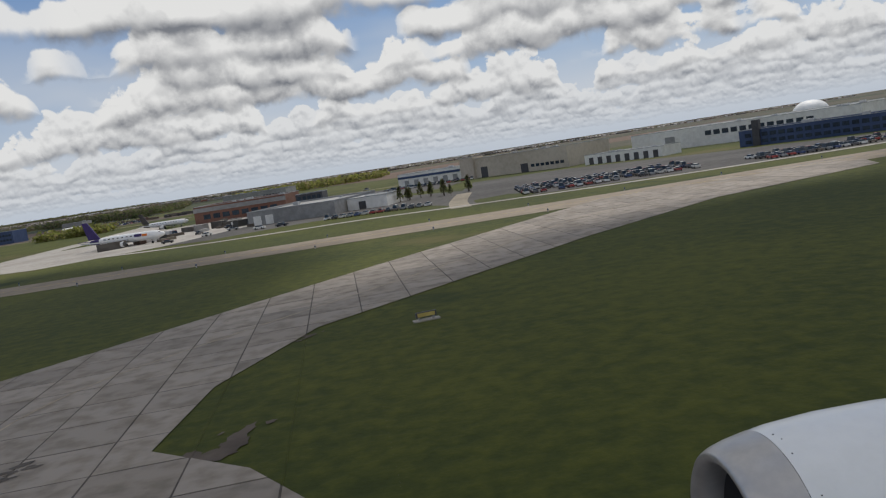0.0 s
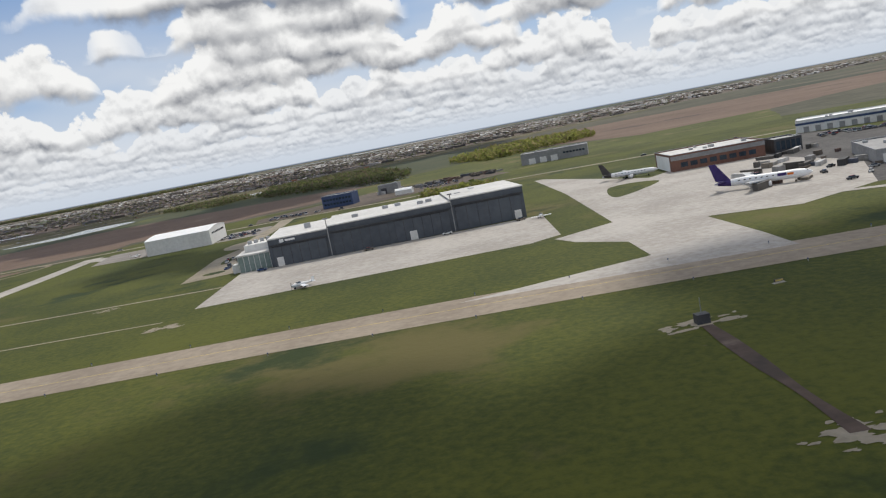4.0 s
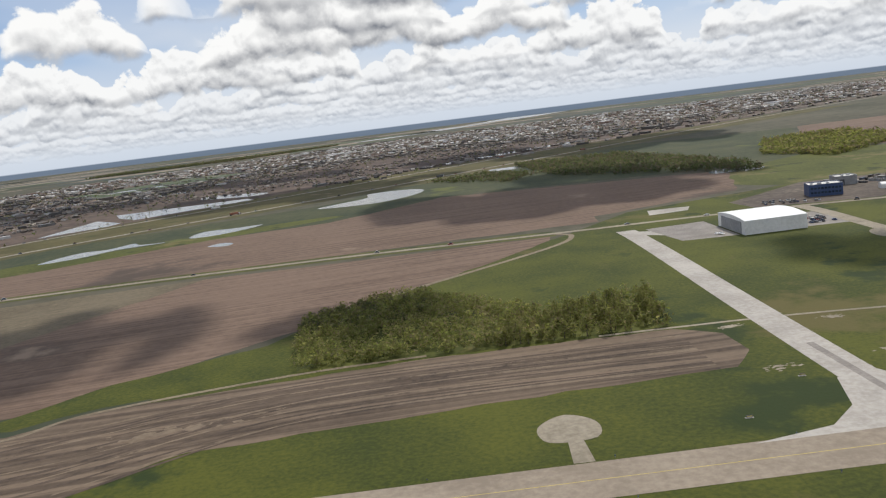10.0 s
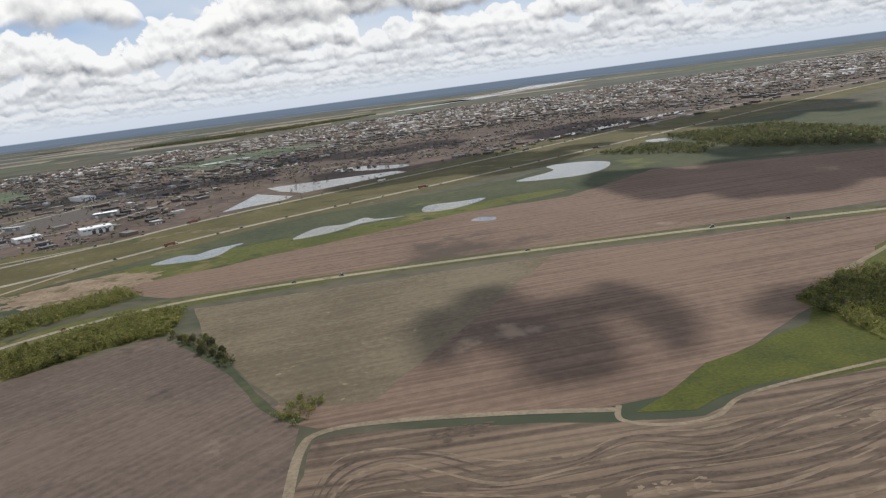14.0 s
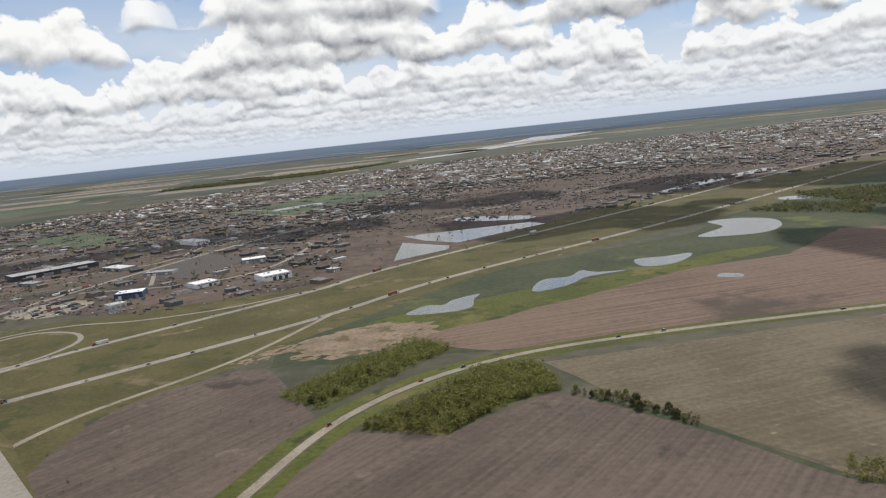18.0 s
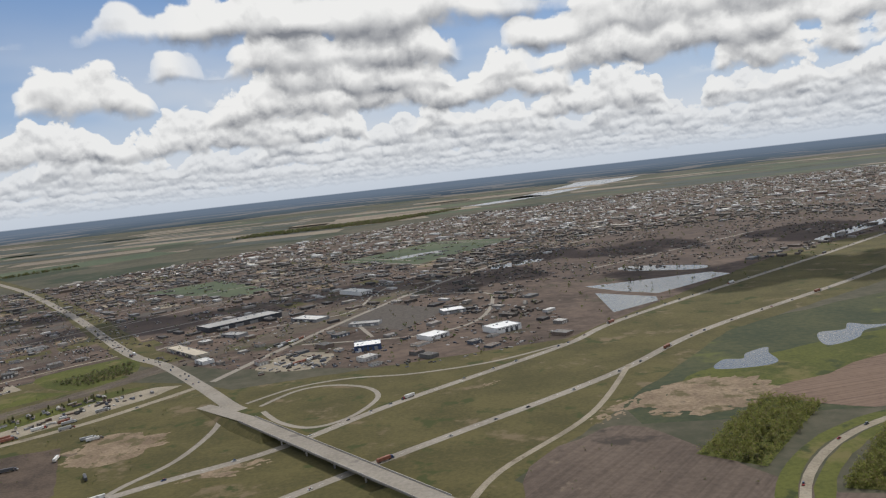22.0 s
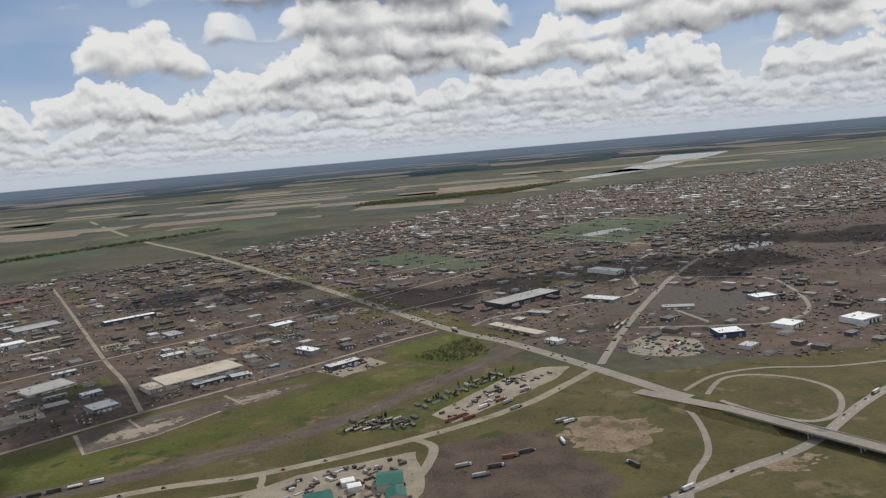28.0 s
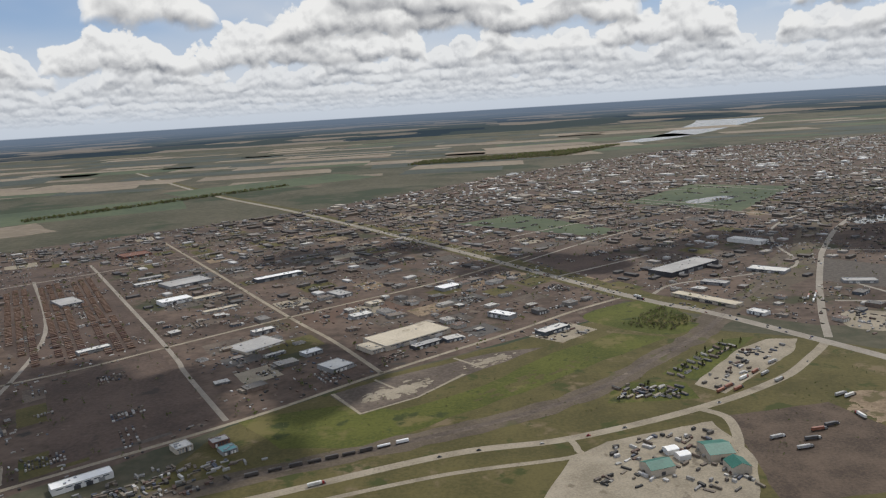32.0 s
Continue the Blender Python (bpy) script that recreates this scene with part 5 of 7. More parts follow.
# town buildings that stand out, placed one by one
U_DIR, V_DIR = Vector((0.735, 0.678)), Vector((-0.545, 0.838))
TURN = 42.5
for x, y, w, d, h, turn, wall, roof, label in (
        (-1146, 528, 58, 30, 3.8, 42.0, "wall_tan", "roof_tan", "long tan-roofed factory with worn roof"),
        (-1172, 507, 14, 20, 3.0, 42.0, "wall_tan", "roof_tan", "tan wing at the end of the factory"),
        (-1138, 516, 24, 8, 2.6, 42.0, "wall_dark", "roof_grey", "low grey loading shed before the factory"),
        (-1089, 581, 22, 10, 3.8, -40, "wall_grey", "roof_white", "white-roofed warehouse with grey walls"),
        (-1129, 686, 22, 14, 3.0, 42.5, "wall_grey", "roof_white", "low workshop with bright white roof"),
        (-1047, 536, 26, 10, 3.2, 42, "wall_steel_blue", "roof_membrane", "blue-walled warehouse with pale roof"),
        (-1218, 507, 14, 9, 2.6, 45, "wall_grey", "roof_white", "small white-roofed shed on a gravel lot"),
        (-1191, 472, 17, 18, 3.0, 47, "wall_grey", "roof_membrane", "square grey warehouse with pale roof"),
        (-1386, 680, 29, 16, 3.8, 43, "wall_white", "roof_white", "bright white flat-roofed factory hall"),
        (-1312, 770, 52, 12, 3.8, 41, "wall_steel_blue", "roof_white", "long blue workshop with white roof"),
        (-927, 603, 60, 11, 2.8, -51, "wall_tan", "roof_tan", "long low tan shop row"),
        (-902, 716, 74, 26, 4.6, 41, "wall_dark", "roof_grey", "large dark grey block building"),
        (-775, 541, 19, 16, 4.2, 6, "wall_blue", "roof_white", "blue shop with white roof"),
        (-724, 556, 18, 16, 3.2, 40, "wall_white", "roof_white", "white-roofed workshop near the highway"),
        (-674, 553, 22, 18, 4.2, 30, "wall_white", "roof_white", "large white-roofed hall near the highway"),
        (-710, 652, 20, 16, 3.2, 14, "wall_grey", "roof_white", "white-roofed store on the dark lot"),
        (-1286, 322, 27, 8, 3.2, 40, "wall_white", "roof_white", "long white shed beside the road"),
        (-1251, 356, 9, 9, 3.0, 44, "wall_tan", "roof_membrane", "small pale workshop beside the road"),
        (-1226, 352, 8, 8, 2.4, 40, "wall_grey", "roof_teal", "small shop with a teal roof"),
        (-1234, 362, 9, 7, 3.0, 40, "brick", "roof_grey", "small red-brown brick shop"),
        (-1258, 527, 34, 26, 1.8, 52, "wall_tan", "roof_grey", "wide low grey-brown warehouse"),
        (-1270, 566, 18, 8, 3.2, 42, "wall_grey", "roof_membrane", "pale warehouse behind the yard"),
        (-1331, 644, 32, 7, 2.4, 42, "wall_tan", "roof_tan", "long tan open shed"),
        (-1391, 536, 24, 8, 2.6, 46, "wall_grey", "roof_membrane", "pale shed by the lumber yard"),
        (-1226, 676, 14, 24, 2.8, 43, "wall_grey", "roof_grey", "grey flat-roofed town workshop"),
        (-1198, 600, 18, 11, 2.8, 38, "wall_grey", "roof_membrane", "pale flat-roofed town workshop"),
        (-1192, 638, 14, 11, 2.8, 38, "wall_tan", "roof_tan", "tan flat-roofed town workshop"),
        (-846, 695, 34, 16, 2.8, -39, "wall_grey", "roof_membrane", "pale warehouse by the side road"),
        (-903, 657, 22, 11, 2.6, -35, "wall_grey", "roof_grey", "long grey roadside shop row"),
        (-1360, 694, 30, 10, 2.8, 45, "wall_tan", "roof_tan", "tan extension of the white factory"),
        (-1403, 758, 46, 30, 3.2, 46, "wall_grey", "roof_grey", "wide grey factory with many roofs"),
        (-1453, 770, 28, 10, 2.5, 42, "wall_grey", "roof_membrane", "long pale storage row"),
        (-1463, 799, 25, 9, 2.5, 42, "wall_grey", "roof_grey", "long grey storage row"),
        (-1493, 690, 21, 34, 2.8, 46, "wall_grey", "roof_grey", "grey open shed in the lumber yard"),
        (-1548, 950, 36, 30, 2.8, 42, "brick", "brick", "red-roofed works beside the yard"),
        (-1246, 509, 16, 4, 1.8, 42, "wall_grey", "roof_membrane", "low long pale store"),
        (-800, 829, 16, 40, 4.0, 40, "wall_white", "roof_membrane", "pale long hall by the rail spur"),
        (-787, 640, 26, 12, 2.4, -11, "wall_grey", "roof_grey", "low grey depot on the dark lot"),
        (-900, 560, 14, 9, 2.6, -50, "wall_white", "roof_membrane", "small white roadside shop")):
    r = random.Random(int(-x))
    flat_building("warehouse", x, y, w, d, h, turn, wall, roof, label, doors=[((k - 1.5) * w / 5, w / 9, h * 0.62, r.choice(["wall_dark", "wall_white", "wall_grey"])) for k in range(4)], windows=[(-w * 0.45, w * 0.45, h * 0.66, h * 0.8, 6)], units=r.randint(2, 5), group="industrial buildings")
for x, y, w, d, turn in ((-992, 328, 12, 15, 8), (-984, 320, 9, 9, 98), (-1021, 316, 12, 10, 20)):
    gable_building("shop", x, y, w, d, 3.2, 2.0, turn, "wall_tan", "roof_green", "shop with bright green metal gable roof", doors=[(0, 2, 1.8, "wall_dark")], group="green-roofed shops")
for x, y in ((-1008, 330), (-1012, 336)):
    gable_building("shed", x, y, 6, 5, 2.2, 0.6, 20, "wall_white", "roof_white", "small white arched storage shed", curved=True)

# ---------------------------------------------------------------- bridge and lights
br = thing("bridge", "concrete highway overpass with parapets", "bridge", at=pose(-776, 330, 0, 0, 0, math.degrees(math.atan2(79, -61))))
L = 80
part("deck", blocks((-L, L, -4.6, 4.6, 3.0, 3.6)), "highway", br)
for s in (-4.6, 4.35):
    part("parapet", blocks((-L, L, s, s + 0.25, 3.6, 4.1)), "concrete", br)
for x in (-36, -12, 12, 36):
    for y in (-3, 0, 3):
        part("pier", lathe([(0, 0.4), (3.0, 0.4)], steps=10, at=(x, y, 0)), "concrete", br)
    part("pier_cap", blocks((x - 0.5, x + 0.5, -4.2, 4.2, 2.5, 3.0)), "concrete", br)
for s in (-1, 1):
    bm = bmesh.new()
    v = [bm.verts.new(p) for p in ((s * 46, -9, 0), (s * 46, 9, 0), (s * 54, 4.6, 3.1), (s * 54, -4.6, 3.1), (s * L, -4.6, 3.1), (s * L, 4.6, 3.1), (s * (L + 60), -4.6, 0.05), (s * (L + 60), 4.6, 0.05), (s * L, -10, 0), (s * L, 10, 0))]
    for f in ((0, 1, 2, 3), (3, 2, 5, 4), (4, 5, 7, 6), (0, 3, 4, 8), (8, 4, 6), (1, 9, 5, 2), (9, 7, 5)):
        bm.faces.new([v[k] for k in f])
    bmesh.ops.recalc_face_normals(bm, faces=bm.faces)
    part("embankment", bm, "verge", br)
    part("approach", blocks((min(s * 54, s * L), max(s * 54, s * L), -4.0, 4.0, 3.11, 3.62)), "highway", br)
    bm = bmesh.new()
    bm.faces.new([bm.verts.new(p) for p in ((s * L, -4.3, 3.62), (s * L, 4.3, 3.62), (s * (L + 60), 4.3, 0.1), (s * (L + 60), -4.3, 0.1))])
    bmesh.ops.recalc_face_normals(bm, faces=bm.faces)
    part("approach_ramp", bm, "highway", br)

# ---------------------------------------------------------------- aircraft
def airliner(name, x, y, turn, length, label, tail, band):
    """A twin-engine jet on its wheels, nose towards its own +x."""
    a = thing(name, label, "airliner", at=pose(x, y, 0, 0, 0, turn))
    s = length / 40.0
    r, c = 1.9 * s, 3.6 * s
    body = [(-20 * s, 0.25 * r), (-17 * s, 0.5 * r), (-12 * s, 0.85 * r), (-7 * s, r), (14 * s, r), (17 * s, 0.85 * r), (19 * s, 0.5 * r), (20 * s, 0.12 * r)]
    part("fuselage", lathe(body, "x", 18, (0, 0, c)), "aircraft_white", a)
    part("cockpit_window", blocks((17.6 * s, 18.3 * s, -0.9 * s, 0.9 * s, c + 0.7 * s, c + 1.15 * s)), "window_glass", a)
    for side in (-1, 1):
        bm = bmesh.new()
        low = [(3 * s, side * 1.5 * s, c - 0.9 * s), (-4 * s, side * 1.5 * s, c - 0.9 * s), (-7.5 * s, side * 18 * s, c + 0.6 * s), (-5.5 * s, side * 18 * s, c + 0.6 * s)]
        lo = [bm.verts.new(p) for p in low]
        hi = [bm.verts.new((p[0] - 0.1, p[1], p[2] + 0.5 * s)) for p in low]
        for f in (lo, hi, (lo[0], lo[1], hi[1], hi[0]), (lo[1], lo[2], hi[2], hi[1]), (lo[2], lo[3], hi[3], hi[2]), (lo[3], lo[0], hi[0], hi[3])):
            bm.faces.new(f)
        bmesh.ops.recalc_face_normals(bm, faces=bm.faces)
        part("wing", bm, "metal_grey", a)
        e = part("engine", lathe([(-1.5 * s, 0.7 * s), (-0.5 * s, 1.1 * s), (1.6 * s, 1.2 * s), (2.1 * s, 1.0 * s)], "x", 14, (1.2 * s, side * 5.8 * s, c - 1.9 * s)), "aircraft_white", a)
        part("inlet", lathe([(0, 0.85 * s), (0.12 * s, 0.9 * s)], "x", 14, (3.25 * s, side * 5.8 * s, c - 1.9 * s)), "wall_dark", e)
        bm = bmesh.new()
        low = [(-14.5 * s, side * 0.6 * s, c + 0.5 * s), (-18 * s, side * 0.6 * s, c + 0.5 * s), (-19.5 * s, side * 6.5 * s, c + 0.9 * s), (-18 * s, side * 6.5 * s, c + 0.9 * s)]
        lo = [bm.verts.new(p) for p in low]
        hi = [bm.verts.new((p[0], p[1], p[2] + 0.25 * s)) for p in low]
        for f in (lo, hi, (lo[0], lo[1], hi[1], hi[0]), (lo[1], lo[2], hi[2], hi[1]), (lo[2], lo[3], hi[3], hi[2]), (lo[3], lo[0], hi[0], hi[3])):
            bm.faces.new(f)
        bmesh.ops.recalc_face_normals(bm, faces=bm.faces)
        part("tailplane", bm, tail, a)
        g = part("landing_gear", blocks((-3 * s, -2.6 * s, side * 2.9 * s - 0.15 * s, side * 2.9 * s + 0.15 * s, 0.5 * s, c - 0.8 * s)), "metal_grey", a)
        part("wheel", lathe([(-0.4 * s, 0.6 * s), (0.4 * s, 0.6 * s)], "y", 12, (-2.8 * s, side * 2.9 * s, 0.6 * s)), "rubber", g)
        for k in range(10):
            wx = -10 * s + k * 2.3 * s
            part("cabin_window", blocks((wx, wx + 0.9 * s, side * r * 0.93 - 0.05, side * r * 0.93 + 0.05, c + 0.55 * s, c + 0.95 * s)), "aircraft_dark" if band else "window_glass", a)
    bm = bmesh.new()
    low = [(-13 * s, c + 1.2 * s), (-19.3 * s, c + 1.2 * s), (-21.5 * s, c + 9 * s), (-18.6 * s, c + 9 * s)]
    lo, hi = [bm.verts.new((p[0], -0.2 * s, p[1])) for p in low], [bm.verts.new((p[0], 0.2 * s, p[1])) for p in low]
    for f in (lo, hi, (lo[0], lo[1], hi[1], hi[0]), (lo[1], lo[2], hi[2], hi[1]), (lo[2], lo[3], hi[3], hi[2]), (lo[3], lo[0], hi[0], hi[3])):
        bm.faces.new(f)
    bmesh.ops.recalc_face_normals(bm, faces=bm.faces)
    part("fin", bm, tail, a, "dark painted tail fin")
    part("rear_fuselage_paint", lathe([(-18.5 * s, 0.43 * r), (-17 * s, 0.53 * r), (-13 * s, 0.84 * r)], "x", 18, (0, 0, c)), tail, a)
    g = part("nose_gear", blocks((13 * s, 13.3 * s, -0.12 * s, 0.12 * s, 0.4 * s, c - 1.5 * s)), "metal_grey", a)
    part("wheel", lathe([(-0.3 * s, 0.45 * s), (0.3 * s, 0.45 * s)], "y", 12, (13.15 * s, 0, 0.45 * s)), "rubber", g)
    if band:
        for side in (-1, 1):
            part("marking", blocks((6 * s, 9.6 * s, side * r * 0.97 - 0.06, side * r * 0.97 + 0.06, c + 0.1 * s, c + 1.3 * s)), "aircraft_purple", a)
            part("marking", blocks((9.9 * s, 12.4 * s, side * r * 0.97 - 0.06, side * r * 0.97 + 0.06, c + 0.1 * s, c + 1.0 * s)), "logo_orange", a)
    return a


airliner("cargo_jet", -40, 150.5, -25, 17.5, "white cargo jet with dark purple tail on the apron", "aircraft_purple", True)
airliner("passenger_jet", -46, 213, -26, 15, "white airliner with dark tail on the apron", "aircraft_dark", False)


def light_aircraft(x, y, turn, size, label):
    a = thing("light_aircraft", label, "small plane", "small planes", pose(x, y, 0, 0, 0, turn))
    s = size
    part("fuselage", lathe([(-3 * s, 0.1 * s), (-1 * s, 0.35 * s), (0.6 * s, 0.5 * s), (1.8 * s, 0.42 * s), (2.4 * s, 0.2 * s)], "x", 12, (0, 0, 0.9 * s)), "aircraft_white", a)
    part("wing", blocks((-0.5 * s, 0.7 * s, -3.6 * s, 3.6 * s, 0.72 * s, 0.84 * s)), "aircraft_white", a)
    part("tailplane", blocks((-3.0 * s, -2.4 * s, -1.3 * s, 1.3 * s, 1.0 * s, 1.08 * s)), "aircraft_white", a)
    part("fin", blocks((-3.1 * s, -2.4 * s, -0.06 * s, 0.06 * s, 1.0 * s, 2.0 * s)), "aircraft_white", a)
    part("canopy", blocks((0.2 * s, 1.2 * s, -0.34 * s, 0.34 * s, 1.3 * s, 1.52 * s), ), "window_glass", a)
    part("propeller", blocks((2.42 * s, 2.5 * s, -0.08 * s, 0.08 * s, 0.1 * s, 1.7 * s)), "wall_dark", a)
    for x, y in ((1.7, 0), (-0.3, 1.1), (-0.3, -1.1)):
        part("wheel", lathe([(-0.12 * s, 0.24 * s), (0.12 * s, 0.24 * s)], "y", 10, (x * s, y * s, 0.24 * s)), "rubber", a)
        part("strut", blocks((x * s - 0.06, x * s + 0.06, y * s - 0.06, y * s + 0.06, 0.24 * s, 0.8 * s)), "metal_grey", a)


light_aircraft(-128, 139.5, 205, 0.75, "white twin-wing light aircraft on the apron")
light_aircraft(-198, 268, 20, 0.6, "small white plane by the arched hangar")
light_aircraft(-80, 168, 90, 0.6, "small pale plane at the apron's corner")

# ---------------------------------------------------------------- vehicles
def make_car(name, label, tall=1.0, long=1.0, at=None, group=""):
    a = thing(name, label, "car", group, at)
    w, l, z = 0.42, 1.05 * long, 0.17
    part("body", blocks((-l, l, -w, w, z, z + 0.28, 0.03)), "car_paint", a)
    bm = blocks((-0.62 * long, 0.42 * long, -w + 0.05, w - 0.05, z + 0.28, z + 0.52 * tall, 0.1))
    part("cabin", bm, "window_glass", a)
    part("roof", blocks((-0.5 * long, 0.3 * long, -w + 0.16, w - 0.16, z + 0.52 * tall, z + 0.54 * tall)), "car_paint", a)
    for x in (-0.62 * long, 0.62 * long):
        for y in (-w + 0.03, w - 0.03):
            part("wheel", lathe([(-0.06, 0.17), (0.06, 0.17)], "y", 8, (x, y, 0.17)), "rubber", a)
    return a


RNG = random.Random(5)
cars = [make_car("car", "parked sedan on the paved lot", at=pose(-150.5, 186, 0, 0, 0, 80)), make_car("van", "parked high-roofed van on the paved lot", 1.5, 1.1, at=pose(-150.5, 189, 0, 0, 0, 80))]


def park(x, y, turn, group):
    c = copy_thing(RNG.choice((cars[0], cars[0], cars[1])), pose(x, y, 0.06, 0, 0, turn))
    c["group"] = group


def car_rows(x, y, turn, rows, count, gap_y, group, fill=0.85):
    m = pose(x, y, 0, 0, 0, turn)
    for i in range(rows):
        for k in range(count):
            if RNG.random() < fill:
                p = m @ Vector((k * 1.35, i * gap_y + RNG.uniform(-0.15, 0.15), 0))
                park(p.x, p.y, turn + 90 + RNG.uniform(-4, 4), group)


car_rows(28, 113, -9, 6, 20, 3.2, "cars in the airport lot", 0.75)
car_rows(62, 103, -3, 3, 19, 3.2, "cars in the airport lot", 0.75)
car_rows(-152, 190, 8, 4, 9, 4.6, "cars beside the hangar", 0.6)
car_rows(-169, 268, 0, 3, 9, 4.6, "cars by the white hangar", 0.8)
car_rows(-160, 318, -12, 2, 16, 5, "cars by the blue office", 0.7)
car_rows(14, 222, -20, 3, 20, 3.2, "cars by the cargo terminal", 0.7)
car_rows(-2, 130, -22, 1, 14, 4, "cars along the ramp", 0.8)
car_rows(-98, 334, -10, 2, 12, 5, "cars by the workshop", 0.7)
for x, y, turn in ((-30, 138, 10), (-24, 142, 60), (-20, 147, 15), (-14, 136, -20), (-10, 134, -20), (-27, 152, 80), (-22, 158, 30), (-34, 165, 10), (-140, 171, 0), (-117, 170, 5), (-100, 171, 0), (-84, 170, 20)):
    park(x, y, turn, "ramp vehicles")


def make_truck(label, at, trailer="trailer_paint"):
    a = thing("truck", label, "truck", "trucks", at)
    part("cab", blocks((2.6, 3.6, -0.52, 0.52, 0.4, 1.55, 0.06)), "car_paint", a)
    part("bonnet", blocks((3.6, 4.3, -0.42, 0.42, 0.4, 0.95, 0.05)), "car_paint", a)
    part("windscreen", blocks((3.52, 3.64, -0.42, 0.42, 1.05, 1.4)), "window_glass", a)
    part("trailer", blocks((-4.2, 2.3, -0.6, 0.6, 0.55, 1.9)), trailer, a)
    part("frame", blocks((-4.1, 3.9, -0.3, 0.3, 0.35, 0.5)), "wall_dark", a)
    for x in (-3.7, -3.1, 1.7, 2.3, 3.8):
        for y in (-0.45, 0.45):
            part("wheel", lathe([(-0.12, 0.25), (0.12, 0.25)], "y", 8, (x, y, 0.25)), "rubber", a)
    return a


truck = make_truck("articulated lorry on the gravel yard", pose(-960, 350, 0, 0, 0, 20))
for x, y, turn in ((-945, 347, 12), (-938, 357, 14), (-952, 338, 15), (-930, 362, 20), (-912, 372, 100), (-884, 340, 120), (-905, 398, 30), (-909, 400, 28), (-962, 418, 40), (-958, 414, 40), (-968, 412, 42), (-940, 440, 45), (-936, 436, 45), (-925, 455, 40), (-950, 430, 40),
                   (-826, 520, 60), (-822, 524, 60), (-818, 528, 60), (-814, 532, 60), (-810, 536, 60), (-846, 590, 65), (-843, 596, 65), (-840, 602, 65), (-837, 608, 65), (-834, 614, 65), (-846, 600, 65), (-843, 606, 65), (-850, 596, 65)):
    copy_thing(truck, pose(x, y, 0.06, 0, 0, turn))


def traffic(line, spacing, offset, lift=0.085, every_truck=7):
    line = curve_points(line, False, 8)
    far, due, n = 0.0, spacing * 0.5, 0
    for a, b in zip(line, line[1:]):
        d = (b - a).length
        while due < far + d and b.y < 900:
            p = a.lerp(b, (due - far) / d)
            side = Vector((-(b - a).y, (b - a).x)).normalized() * offset
            turn = math.degrees(math.atan2(b.y - a.y, b.x - a.x))
            n += 1
            c = copy_thing(truck if n % every_truck == 0 else RNG.choice(cars), pose(p.x + side.x, p.y + side.y, lift, 0, 0, turn + (180 if offset > 0 else 0)))
            c["group"] = "traffic"
            c["label"] = "lorry driving on the road" if n % every_truck == 0 else "car driving on the road"
            due += spacing * RNG.uniform(0.4, 1.7)
        far += d


traffic(HWY_FAR, 24, 1.2)
traffic(HWY_NEAR, 26, -1.2)
traffic(RURAL, 46, 0.8, every_truck=99)
traffic(AVENUE[2:], 20, 2.0)
traffic(AVENUE[2:], 24, -2.0)
traffic(FRONT, 40, -1.2)
for k in range(9):
    t = thing("freight_wagon", "dark freight wagon on the rails", "wagon", "train")
    q = curve_points(RAIL, False, 8)
    p = q[9 + k]
    d = q[10 + k] - p
    t.matrix_basis = pose(p.x, p.y, 0.1, 0, 0, math.degrees(math.atan2(d.y, d.x)))
    part("tank", lathe([(-3.3, 0.4), (-3.1, 0.62), (3.1, 0.62), (3.3, 0.4)], "x", 12, (0, 0, 1.15)) if k % 2 else blocks((-3.2, 3.2, -0.65, 0.65, 0.55, 1.9)), "aircraft_dark" if k < 7 else "aircraft_white", t)
    part("underframe", blocks((-3.4, 3.4, -0.5, 0.5, 0.35, 0.55)), "joint_dark", t)
    for x in (-2.6, -2.0, 2.0, 2.6):
        part("wheel", lathe([(-0.5, 0.2), (0.5, 0.2)], "y", 8, (x, 0, 0.2)), "rubber", t)

# ---------------------------------------------------------------- trees
def tree_proto(seed, tall, spread, material, leaf, count, slim=0.5):
    r = random.Random(seed)
    t = thing("tree", "slender spring poplar with thin new leaves", "tree", "woodland trees", pose(0, 0, -50))
    bm = lathe([(0, tall * 0.03), (tall * 0.4, tall * 0.02), (tall * 0.92, tall * 0.004)], "z", 6)
    for k in range(7):
        z, a = tall * r.uniform(0.3, 0.75), r.uniform(0, 6.28)
        tip = Vector((math.cos(a) * spread * 0.7, math.sin(a) * spread * 0.7, z + tall * 0.16))
        w = tall * 0.009
        v = [bm.verts.new((w, 0, z)), bm.verts.new((-w, w, z)), bm.verts.new((0, -w, z)), bm.verts.new(tip)]
        for f in ((0, 1, 3), (1, 2, 3), (2, 0, 3)):
            bm.faces.new([v[i] for i in f])
    part("trunk", bm, "bark", t)
    bm = bmesh.new()
    for k in range(count):
        z = tall * (0.25 + 0.75 * r.random() ** 0.8)
        reach = spread * (1 - ((z / tall - slim) / 0.62) ** 2) * r.uniform(0.35, 1.0) ** 0.5
        a = r.uniform(0, 6.28)
        c = Vector((math.cos(a) * max(reach, 0.1), math.sin(a) * max(reach, 0.1), z))
        for _ in range(2):
            p = [c + Vector((r.gauss(0, leaf), r.gauss(0, leaf), r.gauss(0, leaf))) for _ in range(3)]
            bm.faces.new([bm.verts.new(q) for q in p])
    part("crown", bm, material, t)
    return t


protos = [tree_proto(k, 3.2 + 0.4 * k, 0.9 + 0.1 * k, "leaves", 0.13, 260) for k in range(4)] + [tree_proto(10 + k, 2.4 + 0.4 * k, 1.2, "leaves_dark", 0.18, 260) for k in range(2)]
spruces = [tree_proto(20, 3.2, 0.7, "leaves_dark", 0.16, 170, slim=0.25)]
TREES = random.Random(11)


